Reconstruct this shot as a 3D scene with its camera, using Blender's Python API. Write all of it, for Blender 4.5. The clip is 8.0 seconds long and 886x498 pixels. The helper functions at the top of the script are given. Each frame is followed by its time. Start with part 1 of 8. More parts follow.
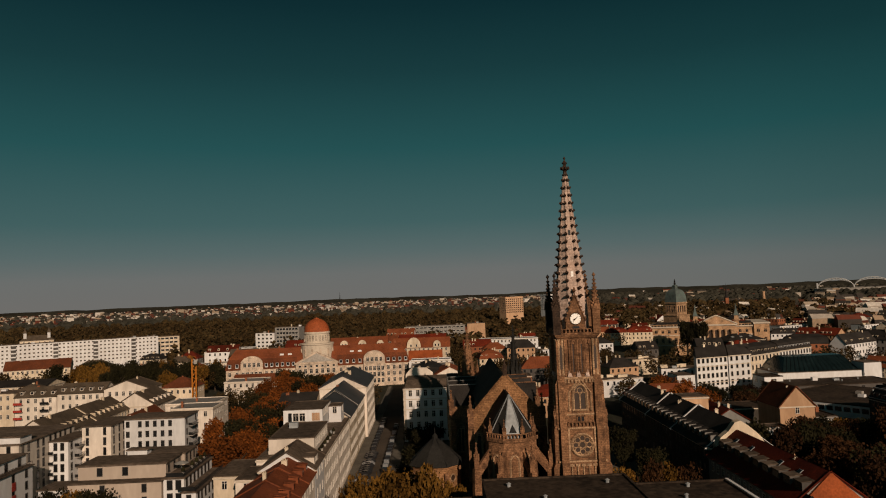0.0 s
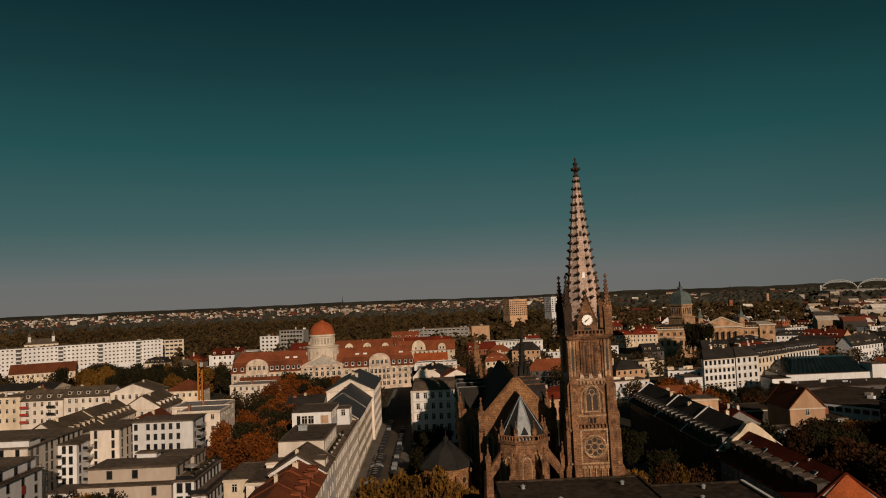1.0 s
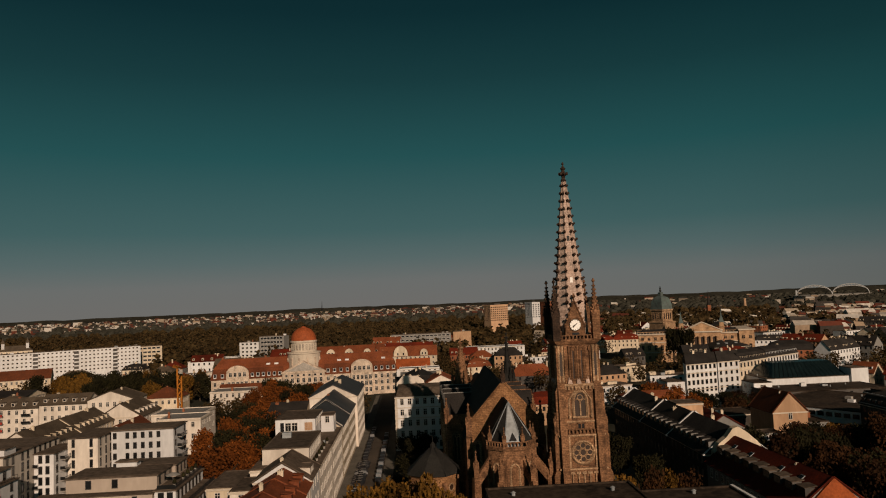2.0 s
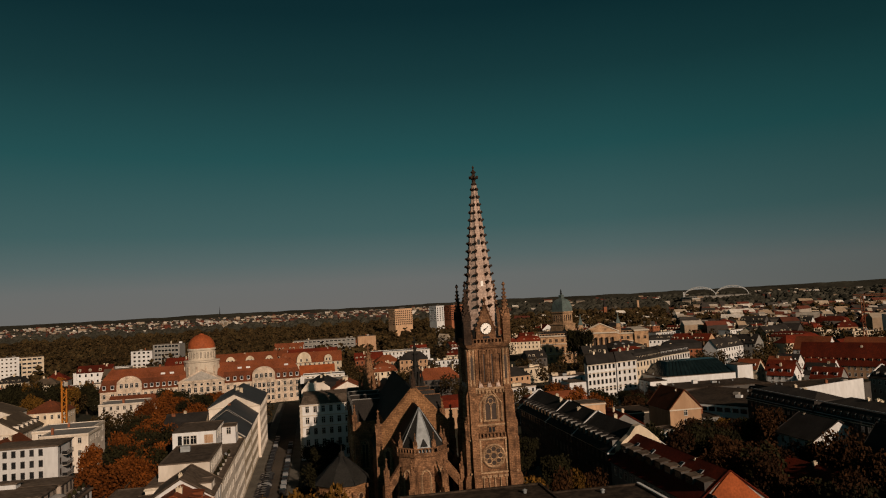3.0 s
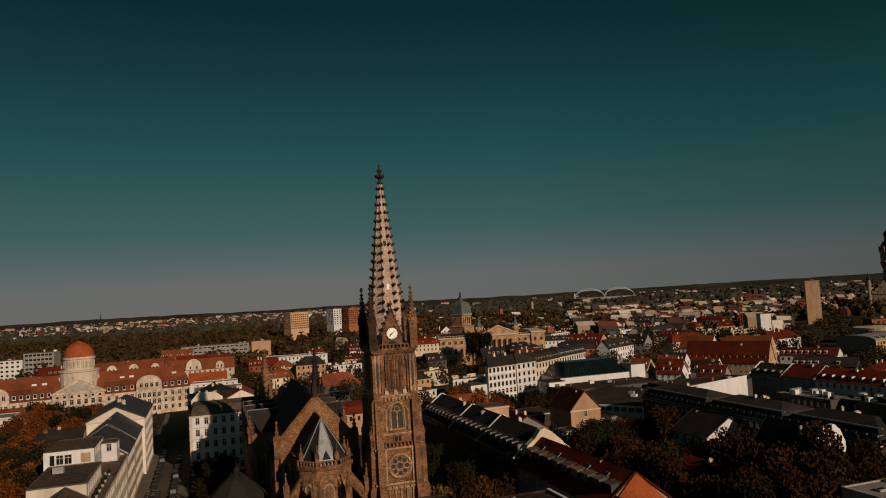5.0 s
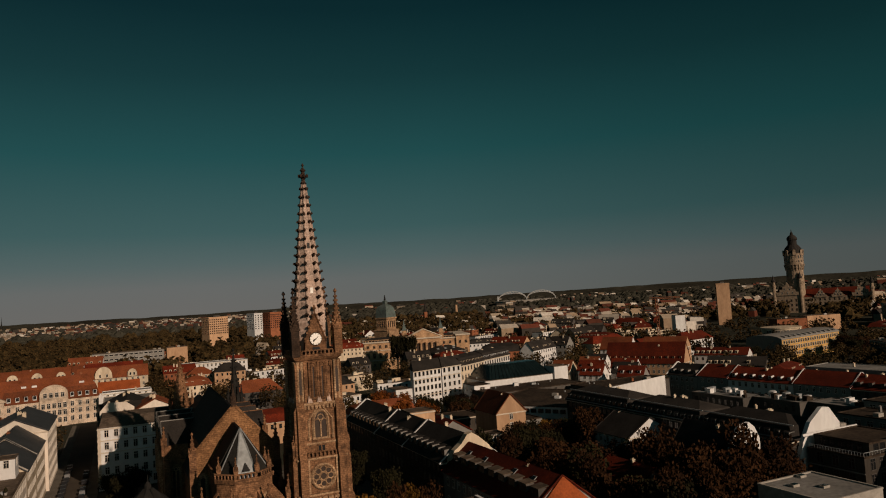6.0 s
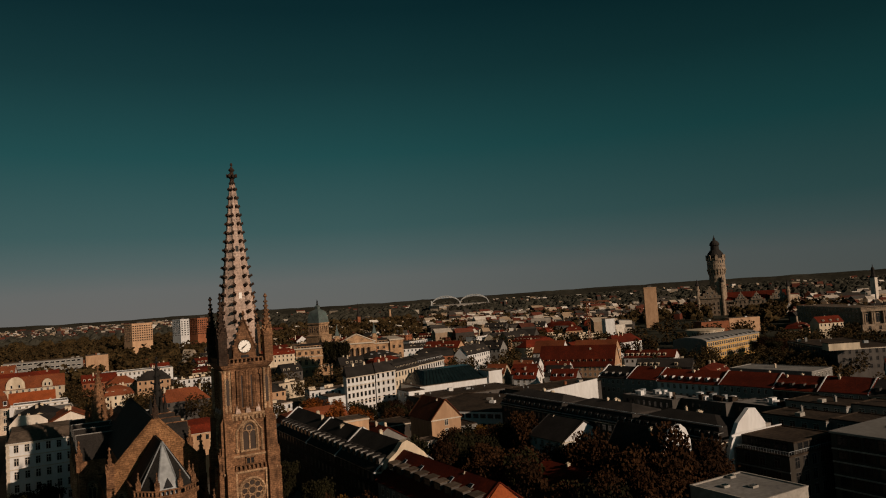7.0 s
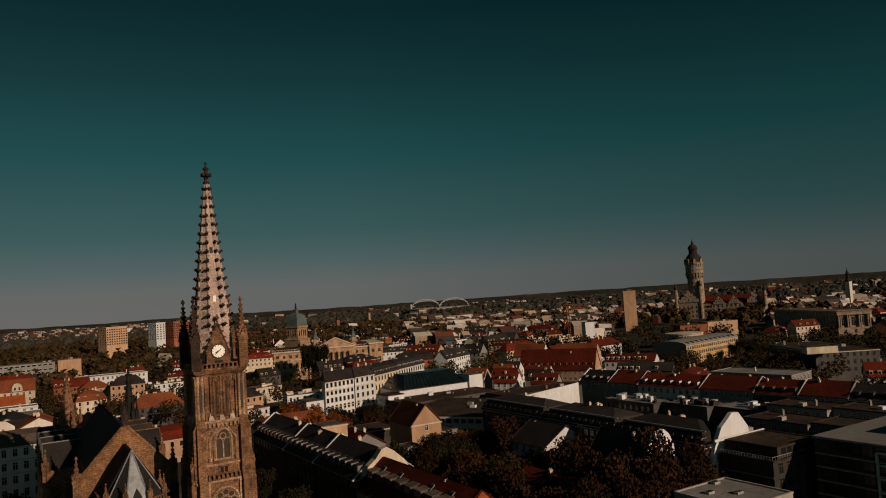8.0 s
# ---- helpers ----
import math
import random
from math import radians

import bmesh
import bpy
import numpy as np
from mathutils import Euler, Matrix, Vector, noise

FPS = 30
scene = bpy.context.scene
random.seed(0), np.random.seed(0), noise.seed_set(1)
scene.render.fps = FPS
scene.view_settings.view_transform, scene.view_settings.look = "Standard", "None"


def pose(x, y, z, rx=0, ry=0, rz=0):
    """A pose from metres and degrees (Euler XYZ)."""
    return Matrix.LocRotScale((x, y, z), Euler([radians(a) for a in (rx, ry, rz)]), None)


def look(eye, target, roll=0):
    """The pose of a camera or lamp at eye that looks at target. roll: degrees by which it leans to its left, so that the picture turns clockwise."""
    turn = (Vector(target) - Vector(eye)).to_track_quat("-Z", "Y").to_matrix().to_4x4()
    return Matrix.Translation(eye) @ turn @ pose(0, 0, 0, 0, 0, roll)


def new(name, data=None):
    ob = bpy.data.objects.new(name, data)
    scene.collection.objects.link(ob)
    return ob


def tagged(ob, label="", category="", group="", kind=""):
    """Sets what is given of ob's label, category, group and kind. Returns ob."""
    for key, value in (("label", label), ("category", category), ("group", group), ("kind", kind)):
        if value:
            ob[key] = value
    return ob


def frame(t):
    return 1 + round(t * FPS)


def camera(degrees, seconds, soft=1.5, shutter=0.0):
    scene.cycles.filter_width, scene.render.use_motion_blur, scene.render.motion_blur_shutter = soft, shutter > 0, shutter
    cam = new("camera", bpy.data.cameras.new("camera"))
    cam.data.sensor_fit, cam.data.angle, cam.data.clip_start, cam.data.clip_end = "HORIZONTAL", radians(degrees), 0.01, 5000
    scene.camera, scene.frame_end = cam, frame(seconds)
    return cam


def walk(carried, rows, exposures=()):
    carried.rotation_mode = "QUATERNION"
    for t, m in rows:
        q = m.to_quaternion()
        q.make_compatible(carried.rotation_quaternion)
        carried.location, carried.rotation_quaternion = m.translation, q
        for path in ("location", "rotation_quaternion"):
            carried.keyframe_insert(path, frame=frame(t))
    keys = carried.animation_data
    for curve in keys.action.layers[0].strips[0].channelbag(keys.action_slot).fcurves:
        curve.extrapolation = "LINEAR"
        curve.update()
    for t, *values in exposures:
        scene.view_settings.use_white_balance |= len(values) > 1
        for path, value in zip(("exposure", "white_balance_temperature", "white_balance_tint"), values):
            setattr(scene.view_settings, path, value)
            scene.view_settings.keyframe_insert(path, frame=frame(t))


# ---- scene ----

# Frame of the place: the church tower stands at the origin, the long street and the nave run along +y.
PATH = [
    (0.0, -32.71, -168.27, 57.91, 1.051, 3.420, -2.212),
    (0.5, -33.78, -168.04, 57.80, 0.867, 3.515, -2.324),
    (1.0, -34.75, -167.76, 57.67, 0.897, 3.660, -2.346),
    (1.2, -35.10, -167.60, 57.62, 1.039, 3.725, -2.392),
    (2.3, -36.96, -165.73, 57.61, 4.473, 4.108, -2.557),
    (2.5, -37.25, -165.21, 57.66, 6.346, 4.093, -2.707),
    (3.0, -37.89, -163.80, 57.79, 10.280, 3.993, -2.954),
    (3.5, -38.35, -162.35, 57.91, 14.399, 3.893, -3.190),
    (4.0, -38.65, -160.80, 58.03, 16.712, 3.792, -3.252),
    (4.2, -38.74, -160.17, 58.08, 16.748, 3.779, -3.261),
    (5.3, -38.27, -156.24, 58.15, 20.449, 3.694, -3.358),
    (5.5, -38.15, -155.59, 58.16, 22.065, 3.650, -3.440),
    (6.0, -37.80, -154.01, 58.24, 24.588, 3.646, -3.514),
    (6.5, -37.32, -152.35, 58.31, 27.662, 3.655, -3.629),
    (7.0, -36.73, -150.62, 58.34, 29.922, 3.663, -3.699),
    (7.5, -35.99, -149.00, 58.34, 30.834, 3.760, -3.679),
    (8.0, -35.18, -147.37, 58.33, 31.551, 3.828, -3.643),
]


def aim(x, y, z, yaw, pitch, roll):
    a, p = radians(yaw), radians(pitch)
    way = (math.sin(a) * math.cos(p), math.cos(a) * math.cos(p), math.sin(p))
    return look((x, y, z), (x + 100 * way[0], y + 100 * way[1], z + 100 * way[2]), roll)


cam = camera(63.48, 8.0, soft=1.08)
walk(cam, [(row[0], aim(*row[1:])) for row in PATH], [(0.0, -0.05), (4.0, -0.12), (8.0, -0.22)])

# ---- sky and sun ----
SUN_SIDE, SUN_UP = radians(17), radians(20.5)
world = bpy.data.worlds.new("sky")
scene.world = world
world.use_nodes = True
wn, wl = world.node_tree.nodes, world.node_tree.links
wn.clear()
sky = wn.new("ShaderNodeTexSky")
sky.sky_type, sky.sun_disc = "NISHITA", False
sky.sun_elevation, sky.sun_rotation = SUN_UP, math.pi - SUN_SIDE
sky_scale = wn.new("ShaderNodeMixRGB")
sky_scale.blend_type, sky_scale.inputs[0].default_value = "MULTIPLY", 1.0
sky_scale.inputs[2].default_value = (0.06, 0.06, 0.06, 1)
wl.new(sky.outputs[0], sky_scale.inputs[1])
coord, sep, ramp = wn.new("ShaderNodeTexCoord"), wn.new("ShaderNodeSeparateXYZ"), wn.new("ShaderNodeValToRGB")
wl.new(coord.outputs["Generated"], sep.inputs[0])
wl.new(sep.outputs[2], ramp.inputs[0])
stops = [(0.0, (0.158, 0.154, 0.146)), (0.03, (0.146, 0.153, 0.149)), (0.06, (0.094, 0.136, 0.136)), (0.10, (0.050, 0.113, 0.114)), (0.20, (0.015, 0.079, 0.081)),
         (0.30, (0.007, 0.041, 0.044)), (0.38, (0.0025, 0.023, 0.027)), (0.55, (0.001, 0.010, 0.012)), (1.0, (0.001, 0.006, 0.007))]
el = ramp.color_ramp.elements
while len(el) < len(stops):
    el.new(0.5)
for e, (p, c) in zip(el, stops):
    e.position, e.color = p, (*c, 1)
blend = wn.new("ShaderNodeMixRGB")
blend.inputs[0].default_value = 0.98
wl.new(sky_scale.outputs[0], blend.inputs[1])
wl.new(ramp.outputs[0], blend.inputs[2])
# the sky dims gently towards the east, mostly lens falloff put into its colour
span, side_ramp, dim = wn.new("ShaderNodeMapRange"), wn.new("ShaderNodeValToRGB"), wn.new("ShaderNodeMixRGB")
span.inputs[1].default_value, span.inputs[2].default_value = -1.0, 1.0
wl.new(sep.outputs[0], span.inputs[0])
wl.new(span.outputs[0], side_ramp.inputs[0])
se = side_ramp.color_ramp.elements
side_stops = [(0.0, (1, 1, 1)), (0.55, (1, 1, 1)), (0.70, (0.90, 0.95, 0.95)), (0.95, (0.47, 0.56, 0.56))]
while len(se) < len(side_stops):
    se.new(0.5)
for e, (p, c) in zip(se, side_stops):
    e.position, e.color = p, (*c, 1)
dim.blend_type, dim.inputs[0].default_value = "MULTIPLY", 1.0
wl.new(blend.outputs[0], dim.inputs[1])
wl.new(side_ramp.outputs[0], dim.inputs[2])
# and is brighter round the sun, behind the flight
sun_from = Vector((math.sin(SUN_SIDE) * math.cos(SUN_UP), -math.cos(SUN_SIDE) * math.cos(SUN_UP), math.sin(SUN_UP)))
toward, glow, lift = wn.new("ShaderNodeVectorMath"), wn.new("ShaderNodeMapRange"), wn.new("ShaderNodeMixRGB")
toward.operation, toward.inputs[1].default_value = "DOT_PRODUCT", sun_from
wl.new(coord.outputs["Generated"], toward.inputs[0])
wl.new(toward.outputs["Value"], glow.inputs[0])
glow.inputs[1].default_value, glow.inputs[2].default_value, glow.inputs[3].default_value, glow.inputs[4].default_value = 0.45, 1.0, 1.0, 3.4
lift.blend_type, lift.inputs[0].default_value = "MULTIPLY", 1.0
wl.new(dim.outputs[0], lift.inputs[1])
wl.new(glow.outputs[0], lift.inputs[2])
bg, wout = wn.new("ShaderNodeBackground"), wn.new("ShaderNodeOutputWorld")
wl.new(lift.outputs[0], bg.inputs[0])
bg.inputs[1].default_value = 1.0
wl.new(bg.outputs[0], wout.inputs[0])

sun = new("sun", bpy.data.lights.new("sun", "SUN"))
sun.data.energy, sun.data.angle, sun.data.color = 4.2, radians(0.5), (1.0, 0.75, 0.555)
sun.matrix_world = look(sun_from * 200, (0, 0, 0))


# ---- materials ----
def material(name, base, rough=0.8, fine=6.0, coarse=0.15, vary=0.25, stain=None, bump=0.0, metal=0.0, spec=0.12, per=0.0, island=None, streak=False):
    """Procedural surface: two scales of noise in the colour, optional stains, relief and a shift per object."""
    m = bpy.data.materials.new(name)
    m.use_nodes = True
    n, l = m.node_tree.nodes, m.node_tree.links
    b = n["Principled BSDF"]
    b.inputs["Roughness"].default_value, b.inputs["Metallic"].default_value = rough, metal
    b.inputs["Specular IOR Level"].default_value = spec
    geo = n.new("ShaderNodeNewGeometry")
    where = geo.outputs["Position"]
    if streak:
        mp = n.new("ShaderNodeMapping")
        mp.inputs["Scale"].default_value = (0.45, 0.45, 0.16)
        l.new(where, mp.inputs[0])
        where = mp.outputs[0]

    def noise_at(scale, detail):
        t = n.new("ShaderNodeTexNoise")
        t.inputs["Scale"].default_value, t.inputs["Detail"].default_value = scale, detail
        l.new(where, t.inputs["Vector"])
        return t.outputs["Fac"]

    def mult(colour, fac, low, high):
        mr = n.new("ShaderNodeMapRange")
        mr.inputs[1].default_value, mr.inputs[2].default_value, mr.inputs[3].default_value, mr.inputs[4].default_value = 0.3, 0.7, low, high
        l.new(fac, mr.inputs[0])
        mx = n.new("ShaderNodeMixRGB")
        mx.blend_type, mx.inputs[0].default_value = "MULTIPLY", 1.0
        l.new(colour, mx.inputs[1])
        l.new(mr.outputs[0], mx.inputs[2])
        return mx.outputs[0]

    if island:
        r = n.new("ShaderNodeValToRGB")
        r.color_ramp.interpolation = "CONSTANT"
        while len(r.color_ramp.elements) < len(island):
            r.color_ramp.elements.new(0.5)
        for i, (e, c) in enumerate(zip(r.color_ramp.elements, island)):
            e.position, e.color = i / len(island), (*c, 1)
        l.new(geo.outputs["Random Per Island"], r.inputs[0])
        col = r.outputs[0]
    else:
        rgb = n.new("ShaderNodeRGB")
        rgb.outputs[0].default_value = (*base, 1)
        col = rgb.outputs[0]
    col = mult(col, noise_at(fine, 3), 1 - vary, 1 + vary * 0.6)
    col = mult(col, noise_at(coarse, 2), 1 - vary, 1 + vary * 0.5)
    if stain:
        fac = noise_at(0.6, 5)
        mr = n.new("ShaderNodeMapRange")
        mr.inputs[1].default_value, mr.inputs[2].default_value, mr.inputs[4].default_value = 0.46, 0.66, 0.8
        l.new(fac, mr.inputs[0])
        mx = n.new("ShaderNodeMixRGB")
        mx.inputs[2].default_value = (*stain, 1)
        l.new(mr.outputs[0], mx.inputs[0])
        l.new(col, mx.inputs[1])
        col = mx.outputs[0]
    if per:
        info = n.new("ShaderNodeObjectInfo")
        mr = n.new("ShaderNodeMapRange")
        mr.inputs[3].default_value, mr.inputs[4].default_value = 1 - per, 1 + per * 0.4
        l.new(info.outputs["Random"], mr.inputs[0])
        mx = n.new("ShaderNodeMixRGB")
        mx.blend_type, mx.inputs[0].default_value = "MULTIPLY", 1.0
        l.new(col, mx.inputs[1])
        l.new(mr.outputs[0], mx.inputs[2])
        col = mx.outputs[0]
    l.new(col, b.inputs["Base Color"])
    if bump:
        bp = n.new("ShaderNodeBump")
        bp.inputs["Strength"].default_value, bp.inputs["Distance"].default_value = 0.7, bump
        l.new(noise_at(fine, 4), bp.inputs["Height"])
        l.new(bp.outputs[0], b.inputs["Normal"])
    return m


def masonry(name, base, dark, course=0.38, length=0.8, rough=0.9, even=False):
    """Sandstone in courses with sooty streaks."""
    m = material(name, base, rough, fine=2.6, coarse=0.3, vary=0.45, stain=dark, bump=0.1, per=0.08, streak=False)
    n, l = m.node_tree.nodes, m.node_tree.links
    b = n["Principled BSDF"]
    geo = n.new("ShaderNodeNewGeometry")
    sp, mx, cb = n.new("ShaderNodeSeparateXYZ"), n.new("ShaderNodeMath"), n.new("ShaderNodeCombineXYZ")
    l.new(geo.outputs["Position"], sp.inputs[0])
    l.new(sp.outputs[0], mx.inputs[0])
    l.new(sp.outputs[1], mx.inputs[1])
    l.new(mx.outputs[0], cb.inputs[0])
    l.new(sp.outputs[2], cb.inputs[1])
    br = n.new("ShaderNodeTexBrick")
    br.inputs["Color1"].default_value, br.inputs["Color2"].default_value = ((1.06, 1.05, 1.04, 1), (0.92, 0.91, 0.9, 1)) if even else ((1.16, 1.14, 1.11, 1), (0.80, 0.78, 0.76, 1))
    br.inputs["Mortar"].default_value = (0.78, 0.76, 0.74, 1) if even else (0.66, 0.63, 0.60, 1)
    br.inputs["Scale"].default_value, br.inputs["Mortar Size"].default_value = 1.0, 0.05
    br.inputs["Brick Width"].default_value, br.inputs["Row Height"].default_value = length, course
    l.new(cb.outputs[0], br.inputs["Vector"])
    mul = n.new("ShaderNodeMixRGB")
    mul.blend_type, mul.inputs[0].default_value = "MULTIPLY", 1.0
    old = b.inputs["Base Color"].links[0].from_socket
    l.new(old, mul.inputs[1])
    l.new(br.outputs["Color"], mul.inputs[2])
    l.new(mul.outputs[0], b.inputs["Base Color"])
    return m


STONE = masonry("brown_sandstone", (0.252, 0.134, 0.072), (0.048, 0.0264, 0.016))
STONE_GABLE = masonry("warm_brown_sandstone", (0.32, 0.17, 0.0816), (0.112, 0.0576, 0.028), 0.42, 1.1)
STONE_TRIM = masonry("carved_sandstone", (0.416, 0.276, 0.168), (0.192, 0.116, 0.068), 0.5, 0.9)
STONE_PALE = masonry("pale_sandstone", (0.512, 0.392, 0.328), (0.384, 0.272, 0.216), 0.6, 1.2, even=True)
STONE_DARK = masonry("dark_sandstone", (0.06, 0.0384, 0.0272), (0.024, 0.0176, 0.0144))
STONE_WARM = masonry("warm_sandstone", (0.47, 0.30, 0.175), (0.35, 0.21, 0.12), 0.5, 1.1, even=True)
TOWN_STONE = masonry("grey_town_stone", (0.32, 0.248, 0.18), (0.216, 0.16, 0.116), 0.7, 1.4, even=True)
ROOF_BROWN = material("brown_slate", (0.084, 0.064, 0.0448), 0.85, 2.5, 0.2, 0.3, bump=0.03, spec=0.15)
BLIND = material("dull_brown_glazing", (0.032, 0.0176, 0.0104), 0.5, 3.0, 0.5, 0.3, spec=0.3)
CHURCH_SLATE = material("black_slate", (0.020, 0.019, 0.017), 0.8, 2.5, 0.2, 0.35, bump=0.03, spec=0.12)
BLUE_SLATE = material("blue_grey_slate", (0.042, 0.043, 0.046), 0.6, 2.5, 0.2, 0.3, bump=0.02, spec=0.3)
SLATE = material("slate", (0.031, 0.027, 0.024), 0.85, 2.5, 0.2, 0.35, bump=0.03, per=0.3, spec=0.15)
METAL_ROOF = material("zinc_sheet", (0.272, 0.288, 0.296), 0.6, 1.2, 0.3, 0.2, metal=0.2)
COPPER = material("verdigris_copper", (0.085, 0.105, 0.102), 0.6, 1.5, 0.2, 0.3, stain=(0.08, 0.12, 0.11))
RED_TILE = material("red_roof_tile", (0.126, 0.018, 0.0065), 0.9, 1.8, 0.12, 0.4, stain=(0.080, 0.014, 0.007), bump=0.04, per=0.4)
ORANGE_TILE = material("orange_roof_tile", (0.180, 0.052, 0.020), 0.8, 1.8, 0.12, 0.35, stain=(0.16, 0.048, 0.024), bump=0.04, per=0.25)
BITUMEN = material("bitumen_roof", (0.105, 0.079, 0.058), 0.95, 1.0, 0.1, 0.4, stain=(0.138, 0.105, 0.08), bump=0.02, per=0.35, spec=0.1)
FELT = material("brown_roofing_felt", (0.038, 0.027, 0.019), 0.95, 1.2, 0.12, 0.45, stain=(0.055, 0.040, 0.028), bump=0.03, spec=0.1)
GRAVEL_ROOF = material("pale_roof_membrane", (0.20, 0.194, 0.185), 0.9, 1.0, 0.1, 0.3, stain=(0.176, 0.168, 0.152))
CREAM = material("cream_plaster", (0.60, 0.505, 0.38), 0.85, 2.0, 0.1, 0.16, stain=(0.384, 0.312, 0.224), per=0.2, streak=True)
WHITE = material("white_plaster", (0.592, 0.592, 0.592), 0.85, 2.0, 0.1, 0.12, stain=(0.512, 0.504, 0.496), per=0.15, streak=True)
WARM_WHITE = material("warm_white_plaster", (0.63, 0.565, 0.49), 0.85, 2.0, 0.1, 0.13, stain=(0.464, 0.408, 0.344), per=0.18, streak=True)
# base lowered: part of the eastern fronts' shade sits in this colour
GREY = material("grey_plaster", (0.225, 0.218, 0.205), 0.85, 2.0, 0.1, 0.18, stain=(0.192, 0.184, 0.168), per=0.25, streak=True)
TAN = material("tan_render", (0.40, 0.335, 0.275), 0.85, 2.0, 0.1, 0.1, stain=(0.34, 0.28, 0.23), per=0.1, streak=True)
YELLOW = material("yellow_plaster", (0.528, 0.32, 0.104), 0.85, 2.0, 0.1, 0.18, stain=(0.384, 0.24, 0.096), per=0.15, streak=True)
PEACH = material("peach_plaster", (0.48, 0.304, 0.184), 0.85, 2.0, 0.1, 0.18, stain=(0.352, 0.216, 0.128), per=0.2, streak=True)
BRICK = material("red_brick", (0.256, 0.096, 0.048), 0.9, 2.0, 0.2, 0.25, per=0.2)
# darker copy of the grey plaster, carrying the eastern fronts' shade
GREY_DARK = material("darkened_grey_plaster", (0.075, 0.068, 0.062), 0.85, 2.0, 0.1, 0.2, stain=(0.088, 0.08, 0.072), per=0.25, streak=True)
CONCRETE = material("grey_concrete", (0.32, 0.296, 0.264), 0.9, 1.5, 0.1, 0.2, stain=(0.224, 0.208, 0.184))
GLASS = material("window_glass", (0.014, 0.015, 0.016), 0.2, 1.0, 0.2, 0.3, spec=0.6, per=0.5)
GLASS_ROOF = material("dark_glazing", (0.008, 0.016, 0.017), 0.25, 0.7, 0.2, 0.3, spec=0.35)
FRAME = material("white_window_frame", (0.496, 0.464, 0.416), 0.6, 3.0, 0.5, 0.1)
TRIM = material("pale_stone_trim", (0.48, 0.416, 0.336), 0.8, 2.0, 0.2, 0.15)
ASHLAR = masonry("grey_brown_ashlar", (0.56, 0.46, 0.365), (0.47, 0.375, 0.29), 0.6, 1.3, even=True)
BROWN_TILE = material("brown_red_tile", (0.125, 0.038, 0.016), 0.9, 1.8, 0.12, 0.35, stain=(0.085, 0.030, 0.015), bump=0.04)
ORANGE_HUNG = material("bright_orange_tiles", (0.27, 0.066, 0.020), 0.8, 2.2, 0.2, 0.25, bump=0.03)
DOME_RED = material("red_dome_sheet", (0.304, 0.076, 0.0256), 0.7, 1.2, 0.2, 0.25, per=0.05)
# walls turned from the sun: their shade is put into this colour
DARK_WALL = material("shade_dark_render", (0.048, 0.0416, 0.0344), 0.9, 2.0, 0.1, 0.25, stain=(0.048, 0.0416, 0.0352), per=0.25, streak=True)
IRON = material("dark_iron", (0.02, 0.02, 0.02), 0.5, 3.0, 0.5, 0.2, metal=0.6)
DIAL = material("white_clock_dial", (0.82, 0.80, 0.76), 0.6, 2.0, 0.5, 0.08)
GILT = material("dark_gilt", (0.08, 0.056, 0.024), 0.45, 2.0, 0.5, 0.2, metal=0.7)
ASPHALT = material("asphalt", (0.080, 0.062, 0.046), 0.9, 3.0, 0.08, 0.3, stain=(0.068, 0.064, 0.056))
PAVING = material("paving_slabs", (0.128, 0.116, 0.096), 0.9, 2.0, 0.15, 0.25)
EARTH = material("town_ground", (0.036, 0.0336, 0.024), 1.0, 0.5, 0.012, 0.45, stain=(0.024, 0.032, 0.0144))
BARK = material("bark", (0.048, 0.036, 0.024), 0.95, 5.0, 0.5, 0.3)
# green base lowered for the shaded eastern garden
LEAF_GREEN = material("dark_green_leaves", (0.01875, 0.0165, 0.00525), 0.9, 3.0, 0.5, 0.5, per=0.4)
LEAF_OLIVE = material("olive_leaves", (0.130, 0.064, 0.010), 0.9, 3.0, 0.5, 0.5, per=0.4)
# dimmed autumn tone with the eastern garden's shade in its colour
LEAF_BROWN = material("shade_dimmed_brown_leaves", (0.0345, 0.01425, 0.0045), 0.9, 3.0, 0.5, 0.5, per=0.4)
LEAF_RUST = material("rust_leaves", (0.160, 0.046, 0.007), 0.9, 3.0, 0.5, 0.5, per=0.35)
# leaf base raised a little in place of haze over distant trees
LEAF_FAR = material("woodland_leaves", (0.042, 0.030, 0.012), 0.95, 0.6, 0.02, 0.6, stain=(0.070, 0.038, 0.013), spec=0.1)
# dulled base stands in for haze over the far woods and hills
HILL_FAR = material("hazed_far_woods", (0.046, 0.044, 0.034), 1.0, 0.05, 0.004, 0.35, spec=0.0)
TOWN_FAR = material("far_town", (0.32, 0.288, 0.24), 0.9, 0.3, 0.01, 0.2,
                    island=[(0.30, 0.265, 0.225), (0.10, 0.030, 0.018), (0.50, 0.46, 0.41), (0.04, 0.034, 0.029), (0.30, 0.245, 0.185), (0.05, 0.045, 0.04), (0.26, 0.19, 0.13), (0.075, 0.026, 0.016), (0.035, 0.031, 0.027)])
CRANE_PAINT = material("orange_crane_paint", (0.44, 0.16, 0.024), 0.5, 3.0, 0.5, 0.15)
WHITE_STEEL = material("white_steel", (0.384, 0.392, 0.392), 0.5, 2.0, 0.3, 0.08)
RUBBER = material("tyre_rubber", (0.02, 0.02, 0.02), 0.9, 3.0, 0.5, 0.2)
